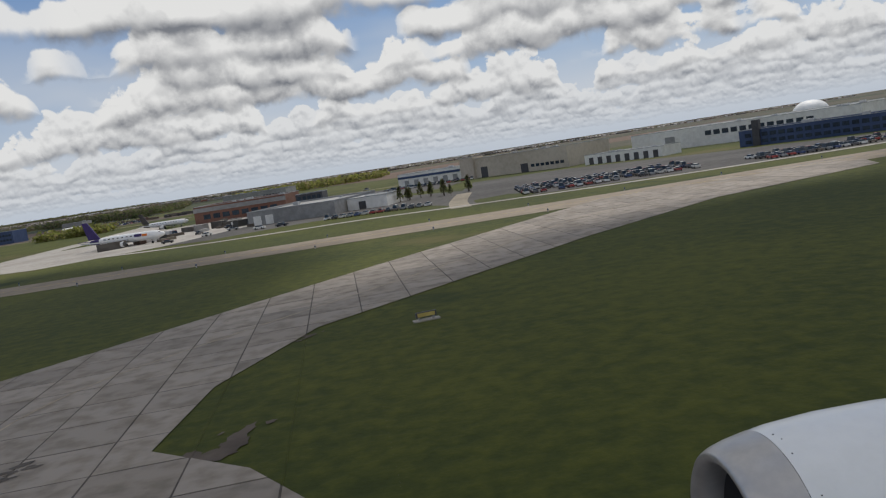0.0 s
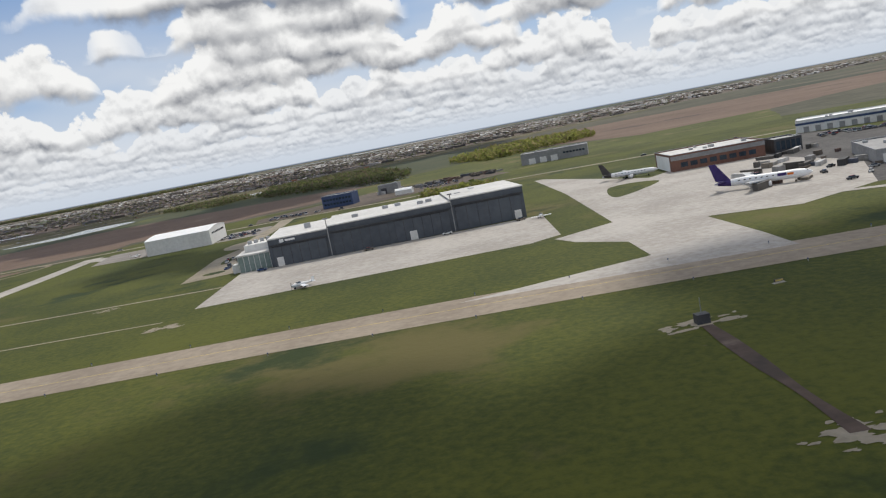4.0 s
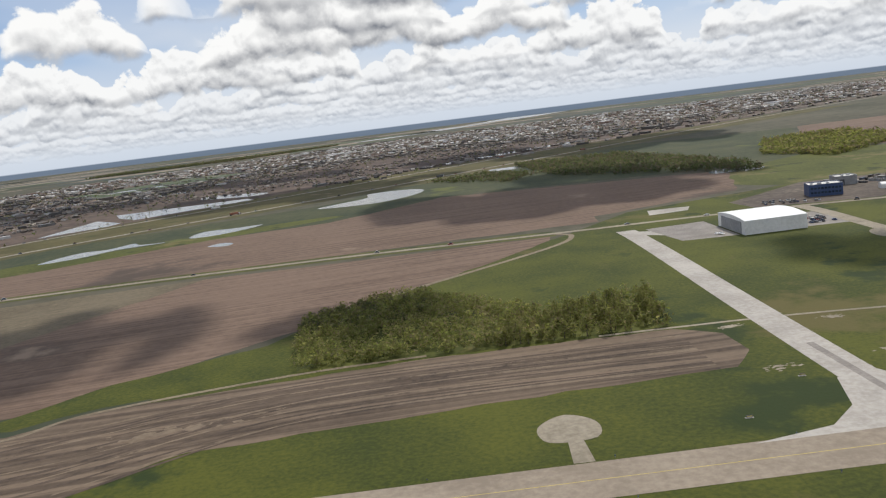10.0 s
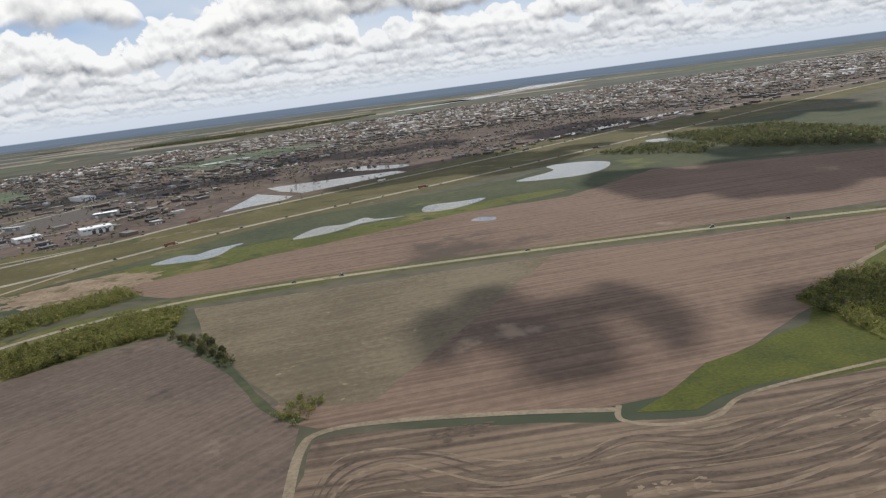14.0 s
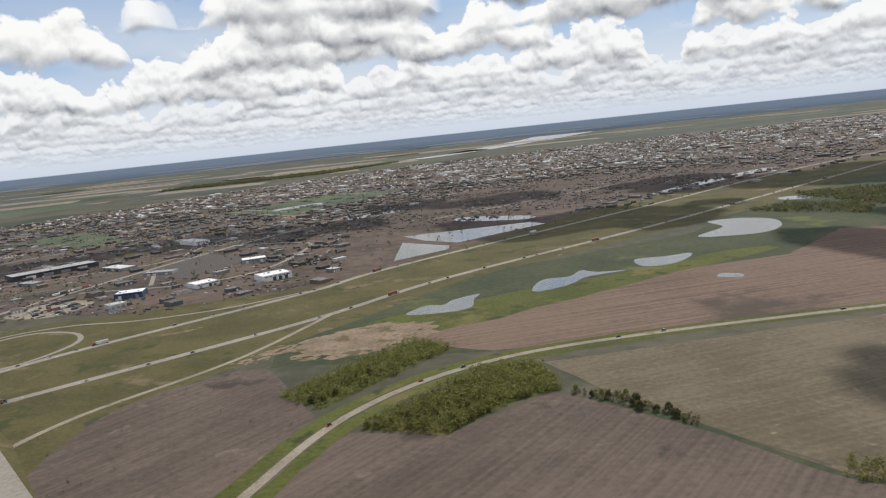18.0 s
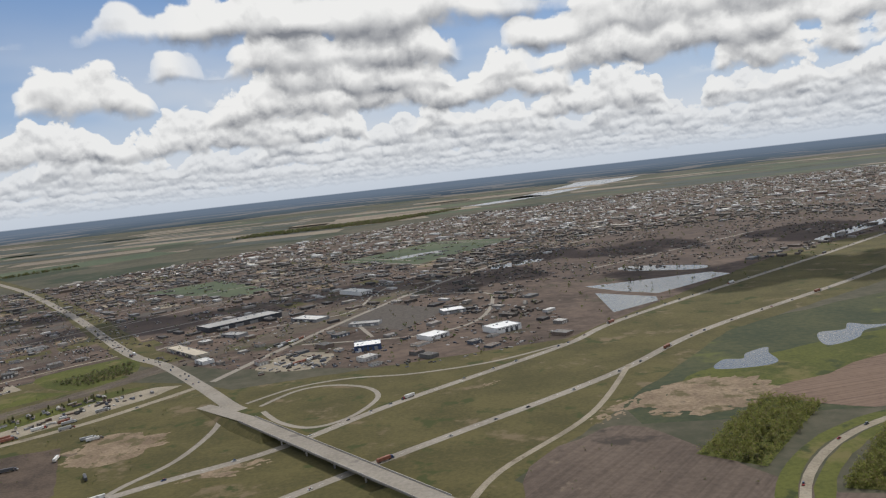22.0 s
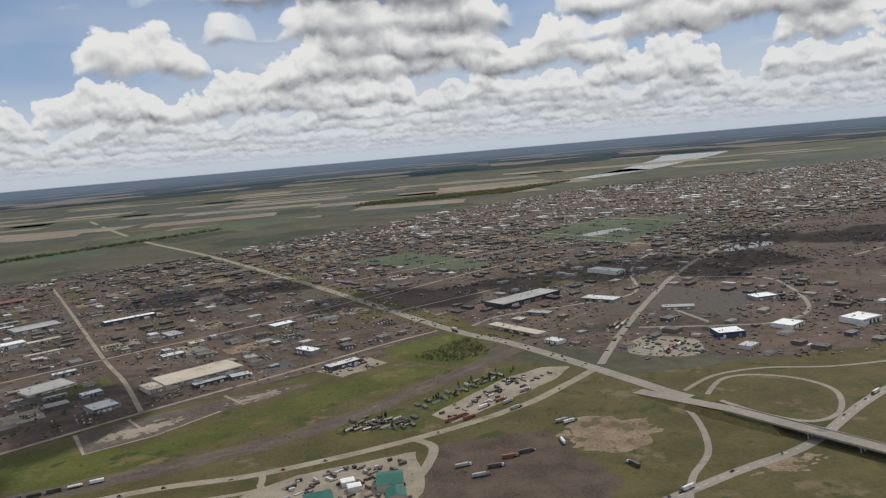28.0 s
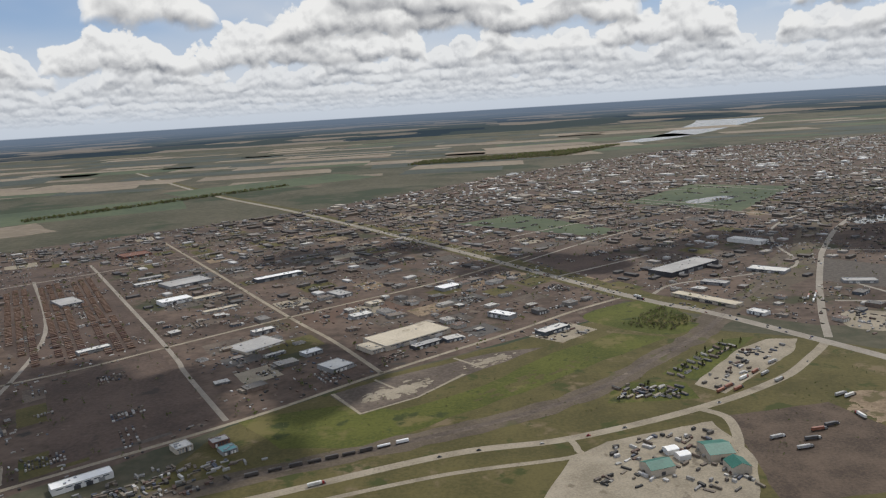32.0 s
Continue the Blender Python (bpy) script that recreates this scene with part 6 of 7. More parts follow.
def plant(poly, count, kinds, group, label=""):
    xs, ys = [p[0] for p in poly], [p[1] for p in poly]
    made = 0
    while made < count:
        x, y = TREES.uniform(min(xs), max(xs)), TREES.uniform(min(ys), max(ys))
        if inside(x, y, poly):
            k = TREES.uniform(0.65, 1.15)
            t = copy_thing(TREES.choice(kinds), pose(x, y, 0.03, 0, 0, TREES.uniform(0, 360)) @ Matrix.Scale(k, 4))
            t["group"] = group
            if label:
                t["label"] = label
            made += 1


WOOD_1 = [(-330, 172), (-246, 171), (-241, 206), (-270, 196), (-307, 238), (-334, 216)]
plant([(-285, 171), (-246, 171), (-242, 200), (-268, 192)], 70, protos[:4], "woodland by the taxiway")
WOOD_2 = [(-630, 290), (-580, 349), (-561, 330), (-612, 272)]
plant([(-622, 284), (-592, 320), (-582, 304), (-612, 272)], 30, protos[:5], "woodland across the road")
WOOD_3 = [(-597, 249), (-553, 297), (-531, 293), (-527, 264), (-545, 258), (-569, 236)]
plant([(-597, 249), (-560, 275), (-545, 258), (-569, 236)], 55, protos[:5], "woodland by the road")
plant([(-529, 262), (-512, 254), (-498, 228), (-502, 226), (-516, 248)], 14, protos[4:] + protos[:1], "hedgerow", "bushy hedgerow tree between the fields")
plant([(-992, 442), (-944, 500), (-926, 500), (-978, 432)], 26, spruces, "trailer park trees", "dark spruce among the mobile homes")
plant([(-1030, 402), (-1022, 428), (-988, 424), (-986, 404)], 10, spruces, "trailer park trees", "dark spruce among the mobile homes")
plant([(10, 150), (22, 143), (26, 150), (14, 160)], 12, spruces, "airport spruces", "dark conical spruce by the car park")
for p in protos + spruces:
    for o in (*p.children, p):
        bpy.data.objects.remove(o)


def far_woods(name, poly, count, tall, material, label, leaf=1.0, bits=9):
    """Distant woodland: many small ragged crowns in one piece."""
    verts, faces = [], []
    xs, ys = [p[0] for p in poly], [p[1] for p in poly]
    made = 0
    while made < count:
        x, y = TREES.uniform(min(xs), max(xs)), TREES.uniform(min(ys), max(ys))
        if not inside(x, y, poly):
            continue
        made += 1
        h, w = tall * TREES.uniform(0.6, 1.2), tall * TREES.uniform(0.25, 0.45)
        for k in range(bits):
            c = Vector((x + TREES.gauss(0, w * 0.5), y + TREES.gauss(0, w * 0.5), h * TREES.uniform(0.25, 1.0)))
            i = len(verts)
            verts += [tuple(c + Vector((TREES.gauss(0, w * leaf * 0.6), TREES.gauss(0, w * leaf * 0.6), TREES.gauss(0, w * leaf * 0.5)))) for _ in range(3)]
            faces.append((i, i + 1, i + 2))
        i = len(verts)
        verts += [(x, y - w * 0.1, 0), (x, y + w * 0.1, 0), (x, y, h)]
        faces.append((i, i + 1, i + 2))
    me = bpy.data.meshes.new(name)
    me.from_pydata(verts, [], faces)
    me.materials.append(MATS[material])
    tagged(new(name, me), label, "trees", kind="stuff")


for poly in (WOOD_1, WOOD_2, WOOD_3):
    sheet("wood_floor", poly, 0.045, "meadow", "grassy floor of the young wood", "grass", ragged=3)
far_woods("woodland", WOOD_1, 1300, 2.9, "leaves", "dense young poplar wood by the taxiway", 0.42, 30)
far_woods("woodland", [(-334, 200), (-300, 205), (-300, 238), (-334, 218)], 260, 2.4, "leaves_dark", "darker side of the poplar wood", 0.45, 36)
far_woods("woodland", WOOD_2, 650, 2.9, "leaves", "dense young wood across the road", 0.42, 30)
far_woods("woodland", WOOD_3, 1200, 3.0, "leaves", "dense young wood beside the road", 0.42, 30)
far_woods("hedgerow", [(-529, 262), (-512, 254), (-494, 222), (-497, 220), (-516, 248)], 120, 1.6, "leaves_dark", "ragged hedgerow between the fields", 0.6, 26)
far_woods("hedgerow", [(-476, 181), (-470, 190), (-464, 187), (-466, 177), (-470, 173)], 50, 1.8, "leaves", "low green bushes at the field corner", 0.5, 30)
strip("hedge_bank", [(-520, 252), (-497, 221), (-478, 186), (-468, 176)], 3.0, 0.046, "marsh", "weedy bank between the fields", "grass", uneven=0.6)
far_woods("copse", [(-104, 268), (-78, 262), (-74, 276), (-98, 282)], 160, 2.6, "leaves", "low copse behind the hangar", 1.0, 12)
far_woods("park_bushes", [(-1000, 545), (-962, 596), (-944, 552), (-968, 528)], 260, 2.2, "leaves_dark", "overgrown bushes in the park", 1.0, 12)
far_woods("woodland", [(-70, 530), (-50, 470), (32, 525), (45, 640), (-25, 630)], 1500, 4.0, "leaves", "young green woodland beyond the airport")
far_woods("woodland", [(-218, 720), (-206, 560), (-106, 440), (-96, 493), (-126, 700)], 2200, 3.4, "leaves_dark", "dark scrubland beyond the field")
far_woods("woodland", [(-240, 560), (-300, 640), (-250, 660), (-210, 600)], 500, 3.0, "leaves_dark", "dark scrub by the ponds")
far_woods("woodland", [(-1350, 2360), (-850, 2420), (-600, 2850), (-900, 2620), (-1300, 2520)], 2500, 6, "leaves_dark", "dark river woodland far off", 1.4)
far_woods("shelterbelt", [(-2000, 1420), (-1600, 1900), (-1590, 1880), (-1980, 1400)], 500, 5, "leaves_dark", "dark shelterbelt of trees far off", 1.4)
far_woods("bushes", [(-690, 150), (-600, 240), (-660, 330), (-720, 280)], 40, 1.0, "leaves_dark", "scattered low bushes beside the highway")
far_woods("bushes", [(-860, 330), (-1000, 330), (-930, 420), (-880, 460)], 90, 1.0, "leaves_dark", "scattered low bushes on the verge")
far_woods("bushes", [(-1220, 330), (-1000, 400), (-950, 510), (-1060, 500), (-1230, 390)], 160, 1.0, "leaves_dark", "scattered low bushes along the tracks")
far_woods("street_trees", TOWN, 7000, 3.2, "leaves_dark", "bare and dark street trees across the town", 1.0, 7)

# ---------------------------------------------------------------- the town
BUSY = random.Random(23)
LINES = TOWN_ROADS + [AVENUE, FRONT, NORTH_EAST, HWY_FAR, HWY_NEAR, RAIL]
OPEN_LAND = [[(-1391, 469), (-1340, 530), (-1249, 402), (-1314, 342)], [(-1025, 565), (-985, 618), (-955, 610), (-936, 545), (-975, 510)], [(-630, 530), (-540, 580), (-390, 690), (-410, 790), (-560, 840), (-640, 760)], [(-690, 850), (-640, 770), (-440, 790), (-330, 840), (-60, 1040), (-130, 1150), (-330, 1225), (-480, 1170)],
             [(-1142, 1090), (-1047, 1160), (-926, 962), (-970, 936)], [(-877, 1228), (-719, 1440), (-580, 1330), (-747, 1075)], [(-1055, 815), (-992, 890), (-942, 772), (-992, 694)], [(-816, 657), (-773, 745), (-714, 682), (-752, 604)], [(-1412, 490), (-1350, 553), (-1585, 895), (-1705, 905), (-1480, 560)], [(-790, 1170), (-700, 1220), (-720, 1260), (-800, 1220)]]
PLACED = [(o.location.x, o.location.y) for o in scene.objects if o.parent is None and o.type == "EMPTY" and o.location.y > 450]


def free_spot(x, y, room):
    return inside(x, y, TOWN) and not any(inside(x, y, p) for p in OPEN_LAND) and all(gap_to(x, y, l) > room for l in LINES) and all(abs(x - a) + abs(y - b) > room + 12 for a, b in PLACED)


def unit_proto(k):
    """A plain works building: walls, roof deck, kerb, door, roof units."""
    r = random.Random(k)
    w, d, h = r.uniform(9, 19), r.uniform(7, 13), r.uniform(2.4, 3.8)
    b = thing("works_building", "plain industrial building in the town", "building", "town works buildings", pose(0, 0, -60))
    part("wall", blocks((-w / 2, w / 2, -d / 2, d / 2, 0, h)), "unit_wall", b)
    part("roof", blocks((-w / 2 - 0.15, w / 2 + 0.15, -d / 2 - 0.15, d / 2 + 0.15, h, h + 0.25)), "unit_roof", b)
    part("annexe", blocks((w / 2, w / 2 + r.uniform(2, 5), -d / 2 + 1, d / 4, 0, h * 0.65)), "unit_roof", b)
    for j in range(3):
        x = (j - 1) * w / 3.4
        part("door", blocks((x - w / 14, x + w / 14, -d / 2 - 0.06, -d / 2, 0, h * 0.6)), r.choice(["wall_dark", "wall_white", "wall_grey"]), b)
    for j in range(2):
        x, y = r.uniform(-0.35, 0.35) * w, r.uniform(-0.3, 0.3) * d
        part("roof_unit", blocks((x - 0.6, x + 0.6, y - 0.5, y + 0.5, h + 0.25, h + 0.95)), "metal_grey", b)
    return b


protos = [unit_proto(k) for k in range(6)]
spots = []
for i in range(-60, 60):
    for j in range(-30, 90):
        p = Vector((-1165, 464)) + U_DIR * (i * 24 + BUSY.uniform(-6, 6)) + V_DIR * (j * 21 + BUSY.uniform(-5, 5))
        if BUSY.random() < 0.55 and p.y < 1500 and free_spot(p.x, p.y, 9):
            spots.append(p)
spots.sort(key=lambda p: p.y + abs(p.x + 1100) * 0.35)
for p in spots[:140]:
    copy_thing(BUSY.choice(protos), pose(p.x, p.y, 0.03, 0, 0, BUSY.choice((42.5, 132.5, 222.5, 33)) + BUSY.uniform(-3, 3)) @ Matrix.Scale(BUSY.uniform(0.4, 0.85), 4))
for p in protos:
    for o in (*p.children, p):
        bpy.data.objects.remove(o)


def pile(name, items, material, label, category):
    """Many small blocks, far off or too many to count, in one piece. Items: x, y, half w, half d, h, turn, gable."""
    verts, faces = [], []
    for x, y, w, d, h, turn, gable in items:
        c, s, i = math.cos(turn), math.sin(turn), len(verts)
        base = [(-w, -d), (w, -d), (w, d), (-w, d)]
        verts += [(x + a * c - b * s, y + a * s + b * c, 0.03) for a, b in base] + [(x + a * c - b * s, y + a * s + b * c, h) for a, b in base]
        faces += [(i + k, i + (k + 1) % 4, i + 4 + (k + 1) % 4, i + 4 + k) for k in range(4)]
        if gable:
            verts += [(x - w * c, y - w * s, h + d * 0.5), (x + w * c, y + w * s, h + d * 0.5)]
            faces += [(i + 4, i + 5, i + 9, i + 8), (i + 7, i + 8, i + 9, i + 6), (i + 4, i + 8, i + 7), (i + 5, i + 6, i + 9)]
        else:
            faces.append((i + 4, i + 5, i + 6, i + 7))
    me = bpy.data.meshes.new(name)
    me.from_pydata(verts, [], faces)
    me.materials.append(MATS[material])
    tagged(new(name, me), label, category, kind="stuff")


pile("works_buildings", [(p.x, p.y, BUSY.uniform(2.5, 7.5), BUSY.uniform(2.2, 4.5), BUSY.uniform(1.5, 2.6), radians(42.5 + BUSY.choice((0, 90))), False) for p in spots[140:]], "town_roofs", "flat-roofed works buildings across the town", "buildings")
houses = []
while len(houses) < 7500:
    x, y = BUSY.uniform(-1750, 1450), BUSY.uniform(850, 2600)
    if y > 900 + 0.0 * x and inside(x, y, TOWN) and not any(inside(x, y, p) for p in OPEN_LAND) and gap_to(x, y, AVENUE) > 12 and gap_to(x, y, HWY_FAR) > 20 and (y > 1250 or BUSY.random() < 0.25):
        big = BUSY.random() < 0.07
        houses.append((x, y, BUSY.uniform(6, 15) if big else BUSY.uniform(1.8, 3.4), BUSY.uniform(4, 8) if big else BUSY.uniform(1.5, 2.4), BUSY.uniform(2, 4) if big else BUSY.uniform(1.2, 1.9), radians(42.5 + BUSY.choice((0, 90)) + BUSY.uniform(-8, 8)), not big))
# houses past y 1330 take the palette that has sunlight in its colours
pile("houses", [h for h in houses if h[1] > 1330], "sunlit_roofs", "far town houses and stores with sunlight put in their colours", "buildings")
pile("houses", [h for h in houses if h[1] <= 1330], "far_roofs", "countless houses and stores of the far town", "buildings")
homes = []
while len(homes) < 800:
    x, y = BUSY.uniform(-700, 500), BUSY.uniform(600, 1300)
    if inside(x, y, TOWN) and not any(inside(x, y, p) for p in OPEN_LAND) and gap_to(x, y, HWY_FAR) > 24 and gap_to(x, y, HWY_NEAR) > 24:
        homes.append((x, y, BUSY.uniform(1.5, 2.6), BUSY.uniform(1.2, 1.9), BUSY.uniform(0.9, 1.5), radians(38 + BUSY.choice((0, 90)) + BUSY.uniform(-8, 8)), True))
while len(homes) < 1900:
    x, y = BUSY.uniform(-690, -60), BUSY.uniform(765, 1225)
    if inside(x, y, OPEN_LAND[3]) and noise.noise((x * 0.012, y * 0.012, 8.0)) > -0.15:
        homes.append((x, y, BUSY.uniform(0.8, 1.9), BUSY.uniform(0.7, 1.3), BUSY.uniform(0.5, 1.1), radians(38 + BUSY.choice((0, 90)) + BUSY.uniform(-8, 8)), True))
pile("houses", homes, "far_roofs", "rows of small houses behind the highway", "buildings")
bits = []
while len(bits) < 16000:
    x, y = BUSY.uniform(-1800, -560), BUSY.uniform(300, 1250)
    if inside(x, y, TOWN) and not any(inside(x, y, p) for p in OPEN_LAND[:8]) and noise.noise((x * 0.02, y * 0.02, 3.0)) > -0.12 and all(gap_to(x, y, l) > 4 for l in LINES[:9]):
        bits.append((x, y, BUSY.uniform(0.4, 1.8), BUSY.uniform(0.3, 0.6), BUSY.uniform(0.3, 1.0), radians(42.5 + BUSY.choice((0, 90)) + BUSY.uniform(-10, 10)), False))
bits = bits[:9000]
for x, y in LOTS:
    if BUSY.random() < 0.62:
        along, over = (U_DIR, V_DIR) if BUSY.random() < 0.5 else (V_DIR, U_DIR)
        turn, length = math.atan2(along.y, along.x), BUSY.uniform(0.5, 1.5)
        rows, count = BUSY.randint(2, 5), BUSY.randint(5, 12)
        shift = Vector((BUSY.uniform(-5, 5), BUSY.uniform(-5, 5)))
        for i in range(rows):
            for k in range(count):
                p = Vector((x, y)) + shift + over * ((i - rows / 2) * 3.6) + along * ((k - count / 2) * (length * 2 + 0.5))
                if BUSY.random() < 0.8 and all(gap_to(p.x, p.y, l) > 4 for l in LINES[:9]):
                    bits.append((p.x, p.y, length * BUSY.uniform(0.7, 1.0), BUSY.uniform(0.35, 0.7), BUSY.uniform(0.5, 1.3), turn, False))
pile("yard_clutter", bits, "clutter", "vehicles, crates and scrap in the works yards", "clutter")
more = []
for poly, n in (([(-967, 412), (-976, 426), (-935, 480), (-905, 490), (-912, 476)], 50), ([(-1024, 404), (-1018, 426), (-990, 422), (-990, 406)], 30), ([(-1056, 300), (-1040, 348), (-990, 366), (-980, 300)], 110), ([(-1236, 345), (-1258, 340), (-1300, 300), (-1230, 310), (-1205, 345)], 130), ([(-1066, 530), (-1036, 556), (-1020, 540), (-1046, 514)], 40),
                ([(-50, 140), (-16, 150), (0, 200), (-20, 200)], 40), ([(-120, 345), (-60, 345), (-60, 362), (-118, 365)], 60), ([(-846, 500), (-800, 508), (-806, 545), (-836, 556)], 60)):
    xs, ys = [p[0] for p in poly], [p[1] for p in poly]
    k = 0
    while k < n:
        x, y = BUSY.uniform(min(xs), max(xs)), BUSY.uniform(min(ys), max(ys))
        if inside(x, y, poly):
            k += 1
            more.append((x, y, BUSY.uniform(0.5, 2.6), BUSY.uniform(0.4, 0.8), BUSY.uniform(0.5, 1.5), radians(40 + BUSY.choice((0, 90)) + BUSY.uniform(-12, 12)), False))
pile("yard_clutter", more, "clutter", "mobile homes, vans and crates on the gravel lots", "clutter")
# mobile homes on grassy plots beside the tracks
for poly in ([(-1032, 400), (-1024, 432), (-984, 428), (-982, 402)], [(-994, 443), (-940, 505), (-918, 508), (-976, 430)]):
    sheet("plot", poly, 0.0545, "meadow", "grassy plots of the mobile homes", "grass", ragged=1)
home = thing("mobile_home", "long pale mobile home on a grassy plot", "mobile home", "mobile homes", pose(0, 0, -60))
part("wall", blocks((-3.2, 3.2, -1.0, 1.0, 0.15, 1.25)), "unit_wall", home)
bm = bmesh.new()
ends = [[bm.verts.new((x, y, z)) for y, z in ((-1.15, 1.25), (1.15, 1.25), (0.0, 1.75))] for x in (-3.3, 3.3)]
for f in (ends[0], ends[1][::-1], (ends[0][0], ends[1][0], ends[1][2], ends[0][2]), (ends[0][1], ends[0][2], ends[1][2], ends[1][1]), (ends[0][0], ends[0][1], ends[1][1], ends[1][0])):
    bm.faces.new(f)
bmesh.ops.recalc_face_normals(bm, faces=bm.faces)
part("roof", bm, "unit_roof", home, "low-pitched metal roof")
part("skirting", blocks((-3.1, 3.1, -0.9, 0.9, 0.0, 0.15)), "wall_dark", home)
for k in range(34):
    if k < 16:
        p = Vector((-1024 + (k % 8) * 5.0, 408 + (k // 8) * 11 + BUSY.uniform(-2, 2)))
    else:
        p = Vector((-984, 437)) + Vector((0.66, 0.75)) * ((k - 16) % 9 * 8.6) + Vector((-0.75, 0.66)) * ((k - 16) // 9 * 6.5)
    copy_thing(home, pose(p.x, p.y, 0.056, 0, 0, BUSY.choice((118, 130, 44)) + BUSY.uniform(-8, 8)) @ Matrix.Scale(BUSY.uniform(0.75, 1.0), 4))
for o in (*home.children, home):
    bpy.data.objects.remove(o)
# lumber yard: stacks in long rows
stack = thing("lumber_stack", "reddish-brown stack of sawn lumber", "lumber stack", "lumber stacks", pose(0, 0, -60))
for k in range(3):
    part("bundle", blocks((-2.6, 2.6, -0.8, 0.8, k * 0.5 + 0.04, k * 0.5 + 0.46)), "lumber", stack)
n, rest = 0, []
for j in range(60):
    for i in range(-9, 9):
        p = Vector((-1400, 500)) + U_DIR * (i * 8.2 + 3) + V_DIR * (j * 5.6 + 8)
        if BUSY.random() < 0.9 and i % 4 != 3 and inside(p.x, p.y, [(-1410, 496), (-1354, 553), (-1585, 885), (-1690, 895), (-1480, 565)]):
            if n < 120:
                copy_thing(stack, pose(p.x, p.y, 0.05, 0, 0, 42.5 + BUSY.uniform(-3, 3)))
            else:
                rest.append((p.x, p.y, 2.6, 0.8, 1.5, radians(42.5 + BUSY.uniform(-3, 3)), False))
            n += 1
pile("lumber_stacks", rest, "lumber", "long rows of reddish lumber stacks", "lumber")
for o in (*stack.children, stack):
    bpy.data.objects.remove(o)

# ---------------------------------------------------------------- small airfield things
def taxi_sign(x, y, turn, wide=0.5):
    s = thing("taxiway_sign", "low dark taxiway sign box on legs", "sign", "taxiway signs", pose(x, y, 0.02, 0, 0, turn))
    part("panel", blocks((-wide, wide, -0.07, 0.07, 0.16, 0.42)), "wall_dark", s)
    part("face", blocks((-wide + 0.08, wide - 0.08, -0.09, -0.07, 0.2, 0.38)), "paint_yellow", s)
    for k in (-0.7, 0.7):
        part("leg", blocks((k * wide - 0.05, k * wide + 0.05, -0.05, 0.05, 0.05, 0.16)), "metal_grey", s)
    part("slab", blocks((-wide - 0.15, wide + 0.15, -0.25, 0.25, 0, 0.05)), "concrete", s)


for x, y, turn in ((3.2, 35.6, 5), (-72.5, 83, 4), (-70, 64, 0), (-34, 40, 0), (-204, 92, 8), (-177, 123, 0), (-250, 120, 0), (-235, 134, 0), (-26, 38, 0), (-214, 137, 0)):
    taxi_sign(x, y, turn)


def edge_light(x, y):
    s = thing("edge_light", "small blue taxiway edge light", "lamp", "taxiway edge lights", pose(x, y, 0.02))
    part("stem", lathe([(0, 0.06), (0.22, 0.05)], "z", 8), "metal_grey", s)
    part("lens", lathe([(0.22, 0.08), (0.32, 0.08), (0.38, 0.03)], "z", 8), "wall_blue", s)


line = curve_points(TAXI_LINE, False, 8)
for a, b in zip(line[6:58:2], line[7:59:2]):
    side = Vector((-(b - a).y, (b - a).x)).normalized() * 6.1
    for s in (side, -side):
        if not inside(a.x + s.x, a.y + s.y, EXIT):
            edge_light(a.x + s.x, a.y + s.y)

# the wind station in the grass
w = thing("weather_station", "dark instrument hut on a bare patch", "hut", at=pose(-84, 75, 0.05))
part("hut", blocks((-0.6, 0.6, -0.5, 0.5, 0, 0.9)), "wall_dark", w)
part("mast", lathe([(0.9, 0.05), (2.4, 0.03)], "z", 8), "metal_grey", w)

# ---------------------------------------------------------------- the aircraft's own engine, where the flight begins
def own_engine():
    e = thing("engine_nacelle", "white jet engine nacelle with bare metal inlet lip", "engine", at=pose(1.55, 3.28, 5.40, 0, 0, -4))
    r = 0.50
    lip = [(0.16, r * 0.80), (0.06, r * 0.82), (0.015, r * 0.86), (0.0, r * 0.91), (0.015, r * 0.955), (0.06, r * 1.0), (0.14, r * 1.045), (0.24, r * 1.085)]

    def ring(profile, name, material, parent, label=""):
        bm = bmesh.new()
        loops = [[bm.verts.new((a, q * math.cos(2 * math.pi * k / 72), q * math.sin(2 * math.pi * k / 72))) for k in range(72)] for a, q in profile]
        for lo, hi in zip(loops, loops[1:]):
            for k in range(72):
                bm.faces.new((lo[k], lo[(k + 1) % 72], hi[(k + 1) % 72], hi[k]))
        bmesh.ops.recalc_face_normals(bm, faces=bm.faces)
        for f in bm.faces:
            f.smooth = True
        return part(name, bm, material, parent, label)

    ring(lip, "inlet_lip", "lip_metal", e, "smooth bare metal inlet lip")
    cowl = ring([(0.243, r * 1.083), (0.34, r * 1.115), (0.6, r * 1.155), (0.9, r * 1.16), (1.3, r * 1.12), (1.7, r * 1.0), (2.0, r * 0.86)], "cowl", "cowl_white", e, "glossy white painted cowl")
    ring([(0.16, r * 0.80), (0.3, r * 0.80), (0.62, r * 0.83)], "duct", "wall_dark", e, "dark inlet duct")
    ring([(0.60, r * 0.82), (0.60, r * 0.05)], "fan", "rubber", e, "dark fan disc at rest")
    ring([(0.34, 0.01), (0.45, r * 0.14), (0.6, r * 0.24)], "spinner", "wall_grey", e)
    for k in range(60):
        if k % 7 in (1, 2, 4):
            a, q = 0.275 + 0.012 * (k % 3), r * 1.098
            bm = lathe([(-0.0015, 0.004), (0.0015, 0.003)], "z", 6)
            ob = part("rivet", bm, "rubber", cowl)
            ang = 2 * math.pi * k / 60
            ob.matrix_basis = Matrix.Translation((a, q * math.cos(ang), q * math.sin(ang))) @ Euler((ang - math.pi / 2, 0, 0)).to_matrix().to_4x4()


own_engine()

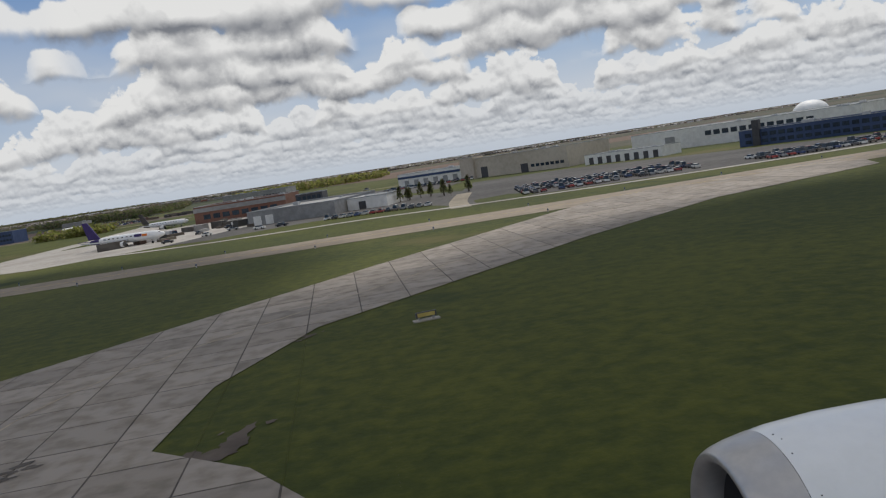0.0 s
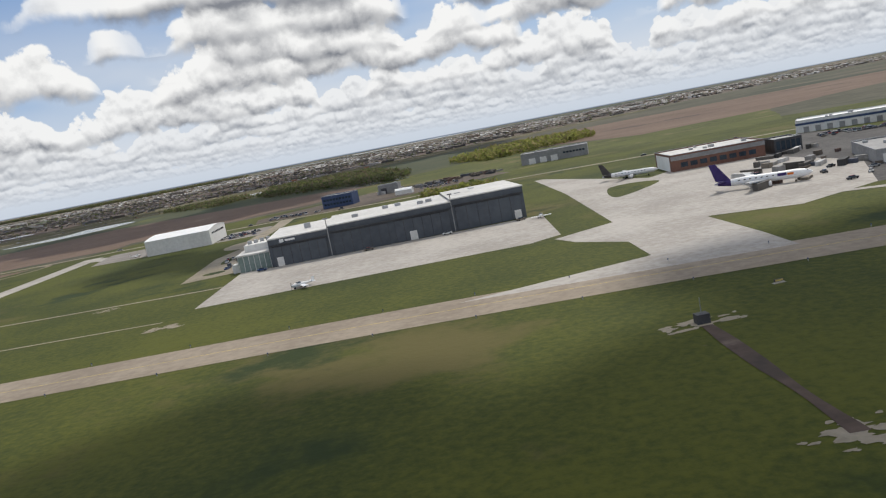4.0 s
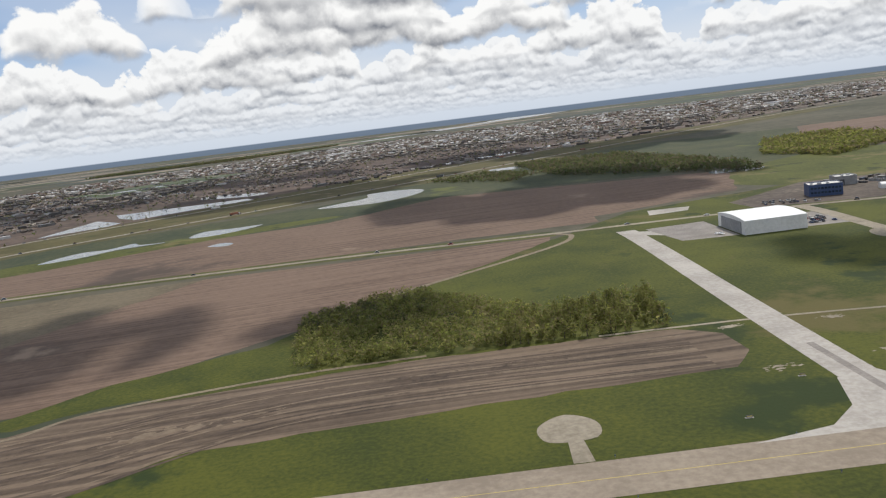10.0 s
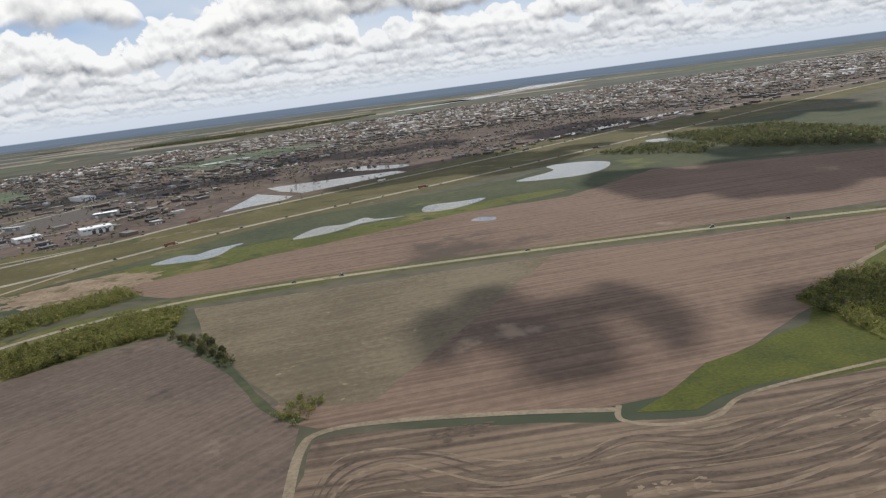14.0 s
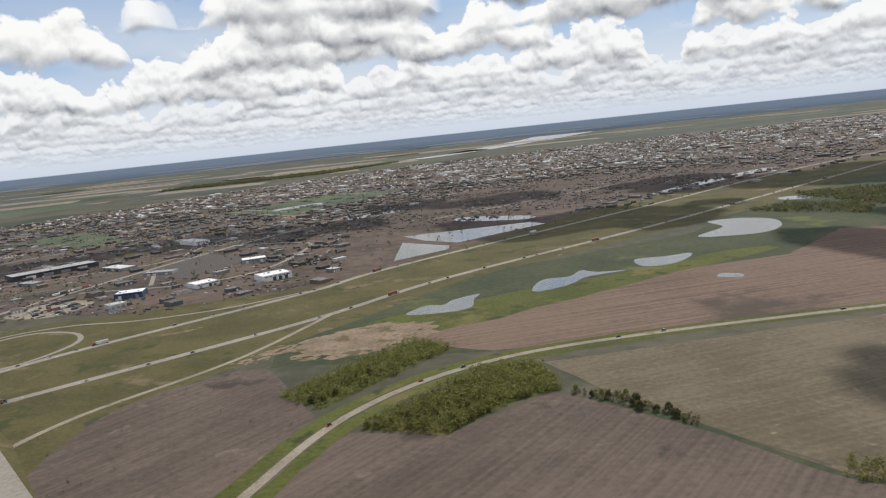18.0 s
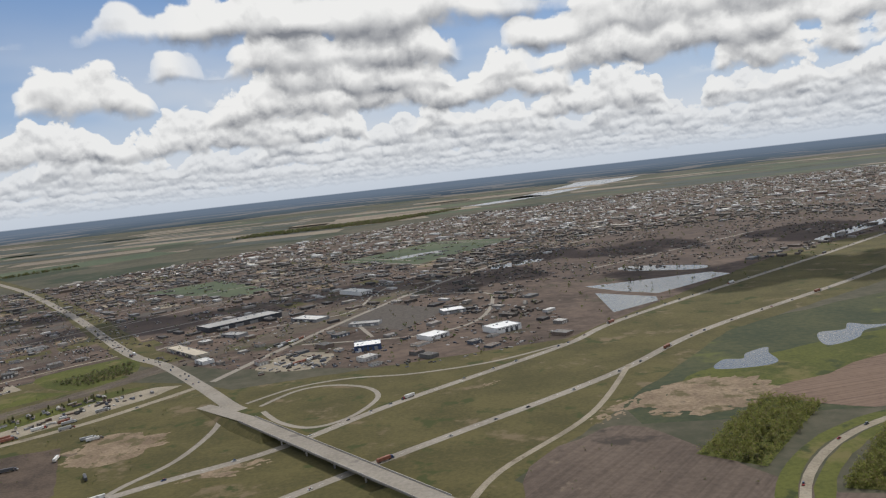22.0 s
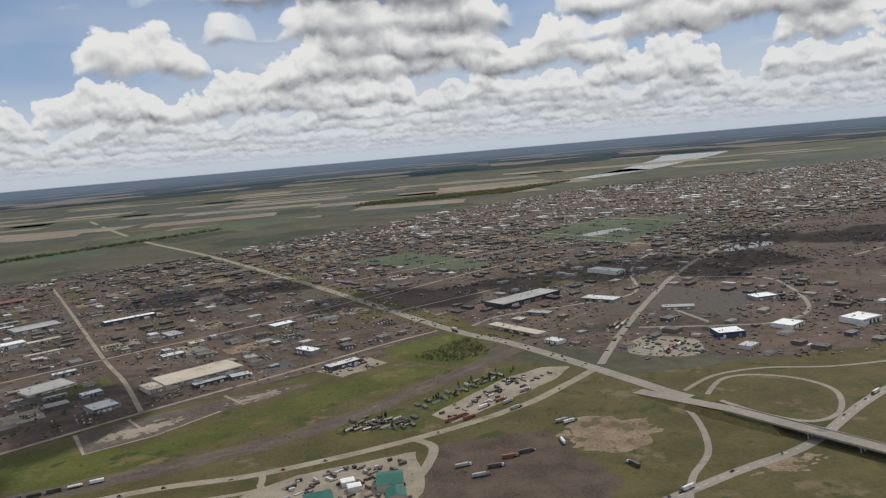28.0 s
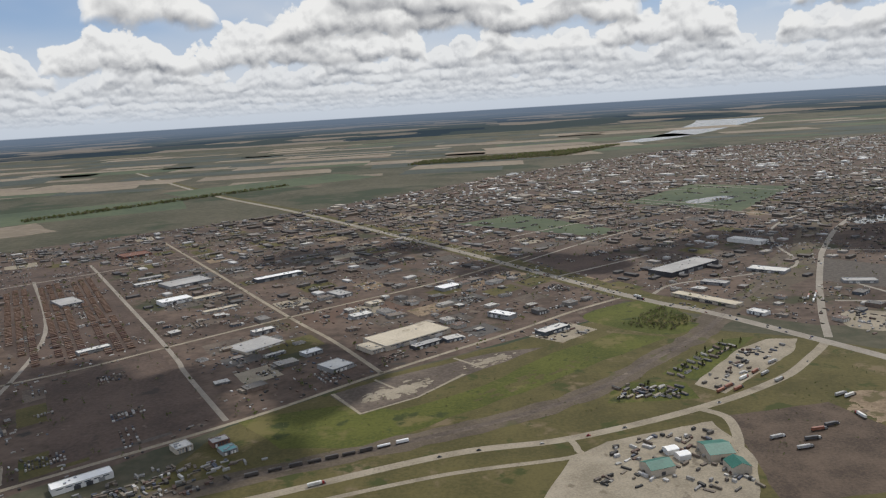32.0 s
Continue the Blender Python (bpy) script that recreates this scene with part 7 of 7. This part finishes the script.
# ---------------------------------------------------------------- slabs of the runway exit
def clipped(poly, x0, x1, y0, y1):
    """The part of a polygon that lies within a rectangle."""
    for axis, limit, sign in ((0, x0, 1), (0, x1, -1), (1, y0, 1), (1, y1, -1)):
        out = []
        for a, b in zip(poly, poly[1:] + poly[:1]):
            ia, ib = sign * (a[axis] - limit) >= 0, sign * (b[axis] - limit) >= 0
            if ia:
                out.append(a)
            if ia != ib:
                t = (limit - a[axis]) / (b[axis] - a[axis])
                out.append((a[0] + t * (b[0] - a[0]), a[1] + t * (b[1] - a[1])))
        poly = out
        if len(poly) < 3:
            return []
    return poly


SLABS = random.Random(3)
size, count = 2.85, 0
for i in range(-12, 34):
    for j in range(0, 28):
        x0, y0 = i * size + 0.3, 11 + j * size
        cell = clipped(EXIT, x0 + 0.035, x0 + size - 0.035, y0 + 0.035, y0 + size - 0.035)
        if len(cell) < 3 or count > 300:
            continue
        z = 0.0545 + SLABS.uniform(0.0, 0.012)
        bm = bmesh.new()
        low, top = [bm.verts.new((x, y, 0.05)) for x, y in cell], [bm.verts.new((x, y, z)) for x, y in cell]
        bm.faces.new(top)
        for k in range(len(cell)):
            m = (k + 1) % len(cell)
            bm.faces.new((low[k], low[m], top[m], top[k]))
        bmesh.ops.recalc_face_normals(bm, faces=bm.faces)
        part("slab", bm, "slab", exit_base)
        count += 1
patches("worn_edge", -4.6, 22.5, 2.6, 1.2, 60, 16, 0.0462, "yard_dirt", "bare dirt at the edge of the runway exit", seed=21)
patches("worn_edge", 3.5, 12.6, 5, 1.1, 0, 20, 0.0462, "yard_dirt", "bare dirt at the edge of the runway exit", seed=22)
patches("worn_edge", -3, 36.5, 1.6, 0.7, 40, 12, 0.0462, "yard_dirt", "bare dirt at the edge of the runway exit", seed=23)
patches("slab_stain", -12, 24, 2.2, 1.0, 20, 10, 0.0685, "joint_dark", "dark patched spot on the slabs", "stain", 24)
strip("centre_line", [(-11.5, 11), (-13.5, 24), (-13, 32), (-8, 39), (8, 54), (24, 70), (46, 81)], 0.11, 0.072, "paint_worn", "worn pale guide line", parent=exit_base)
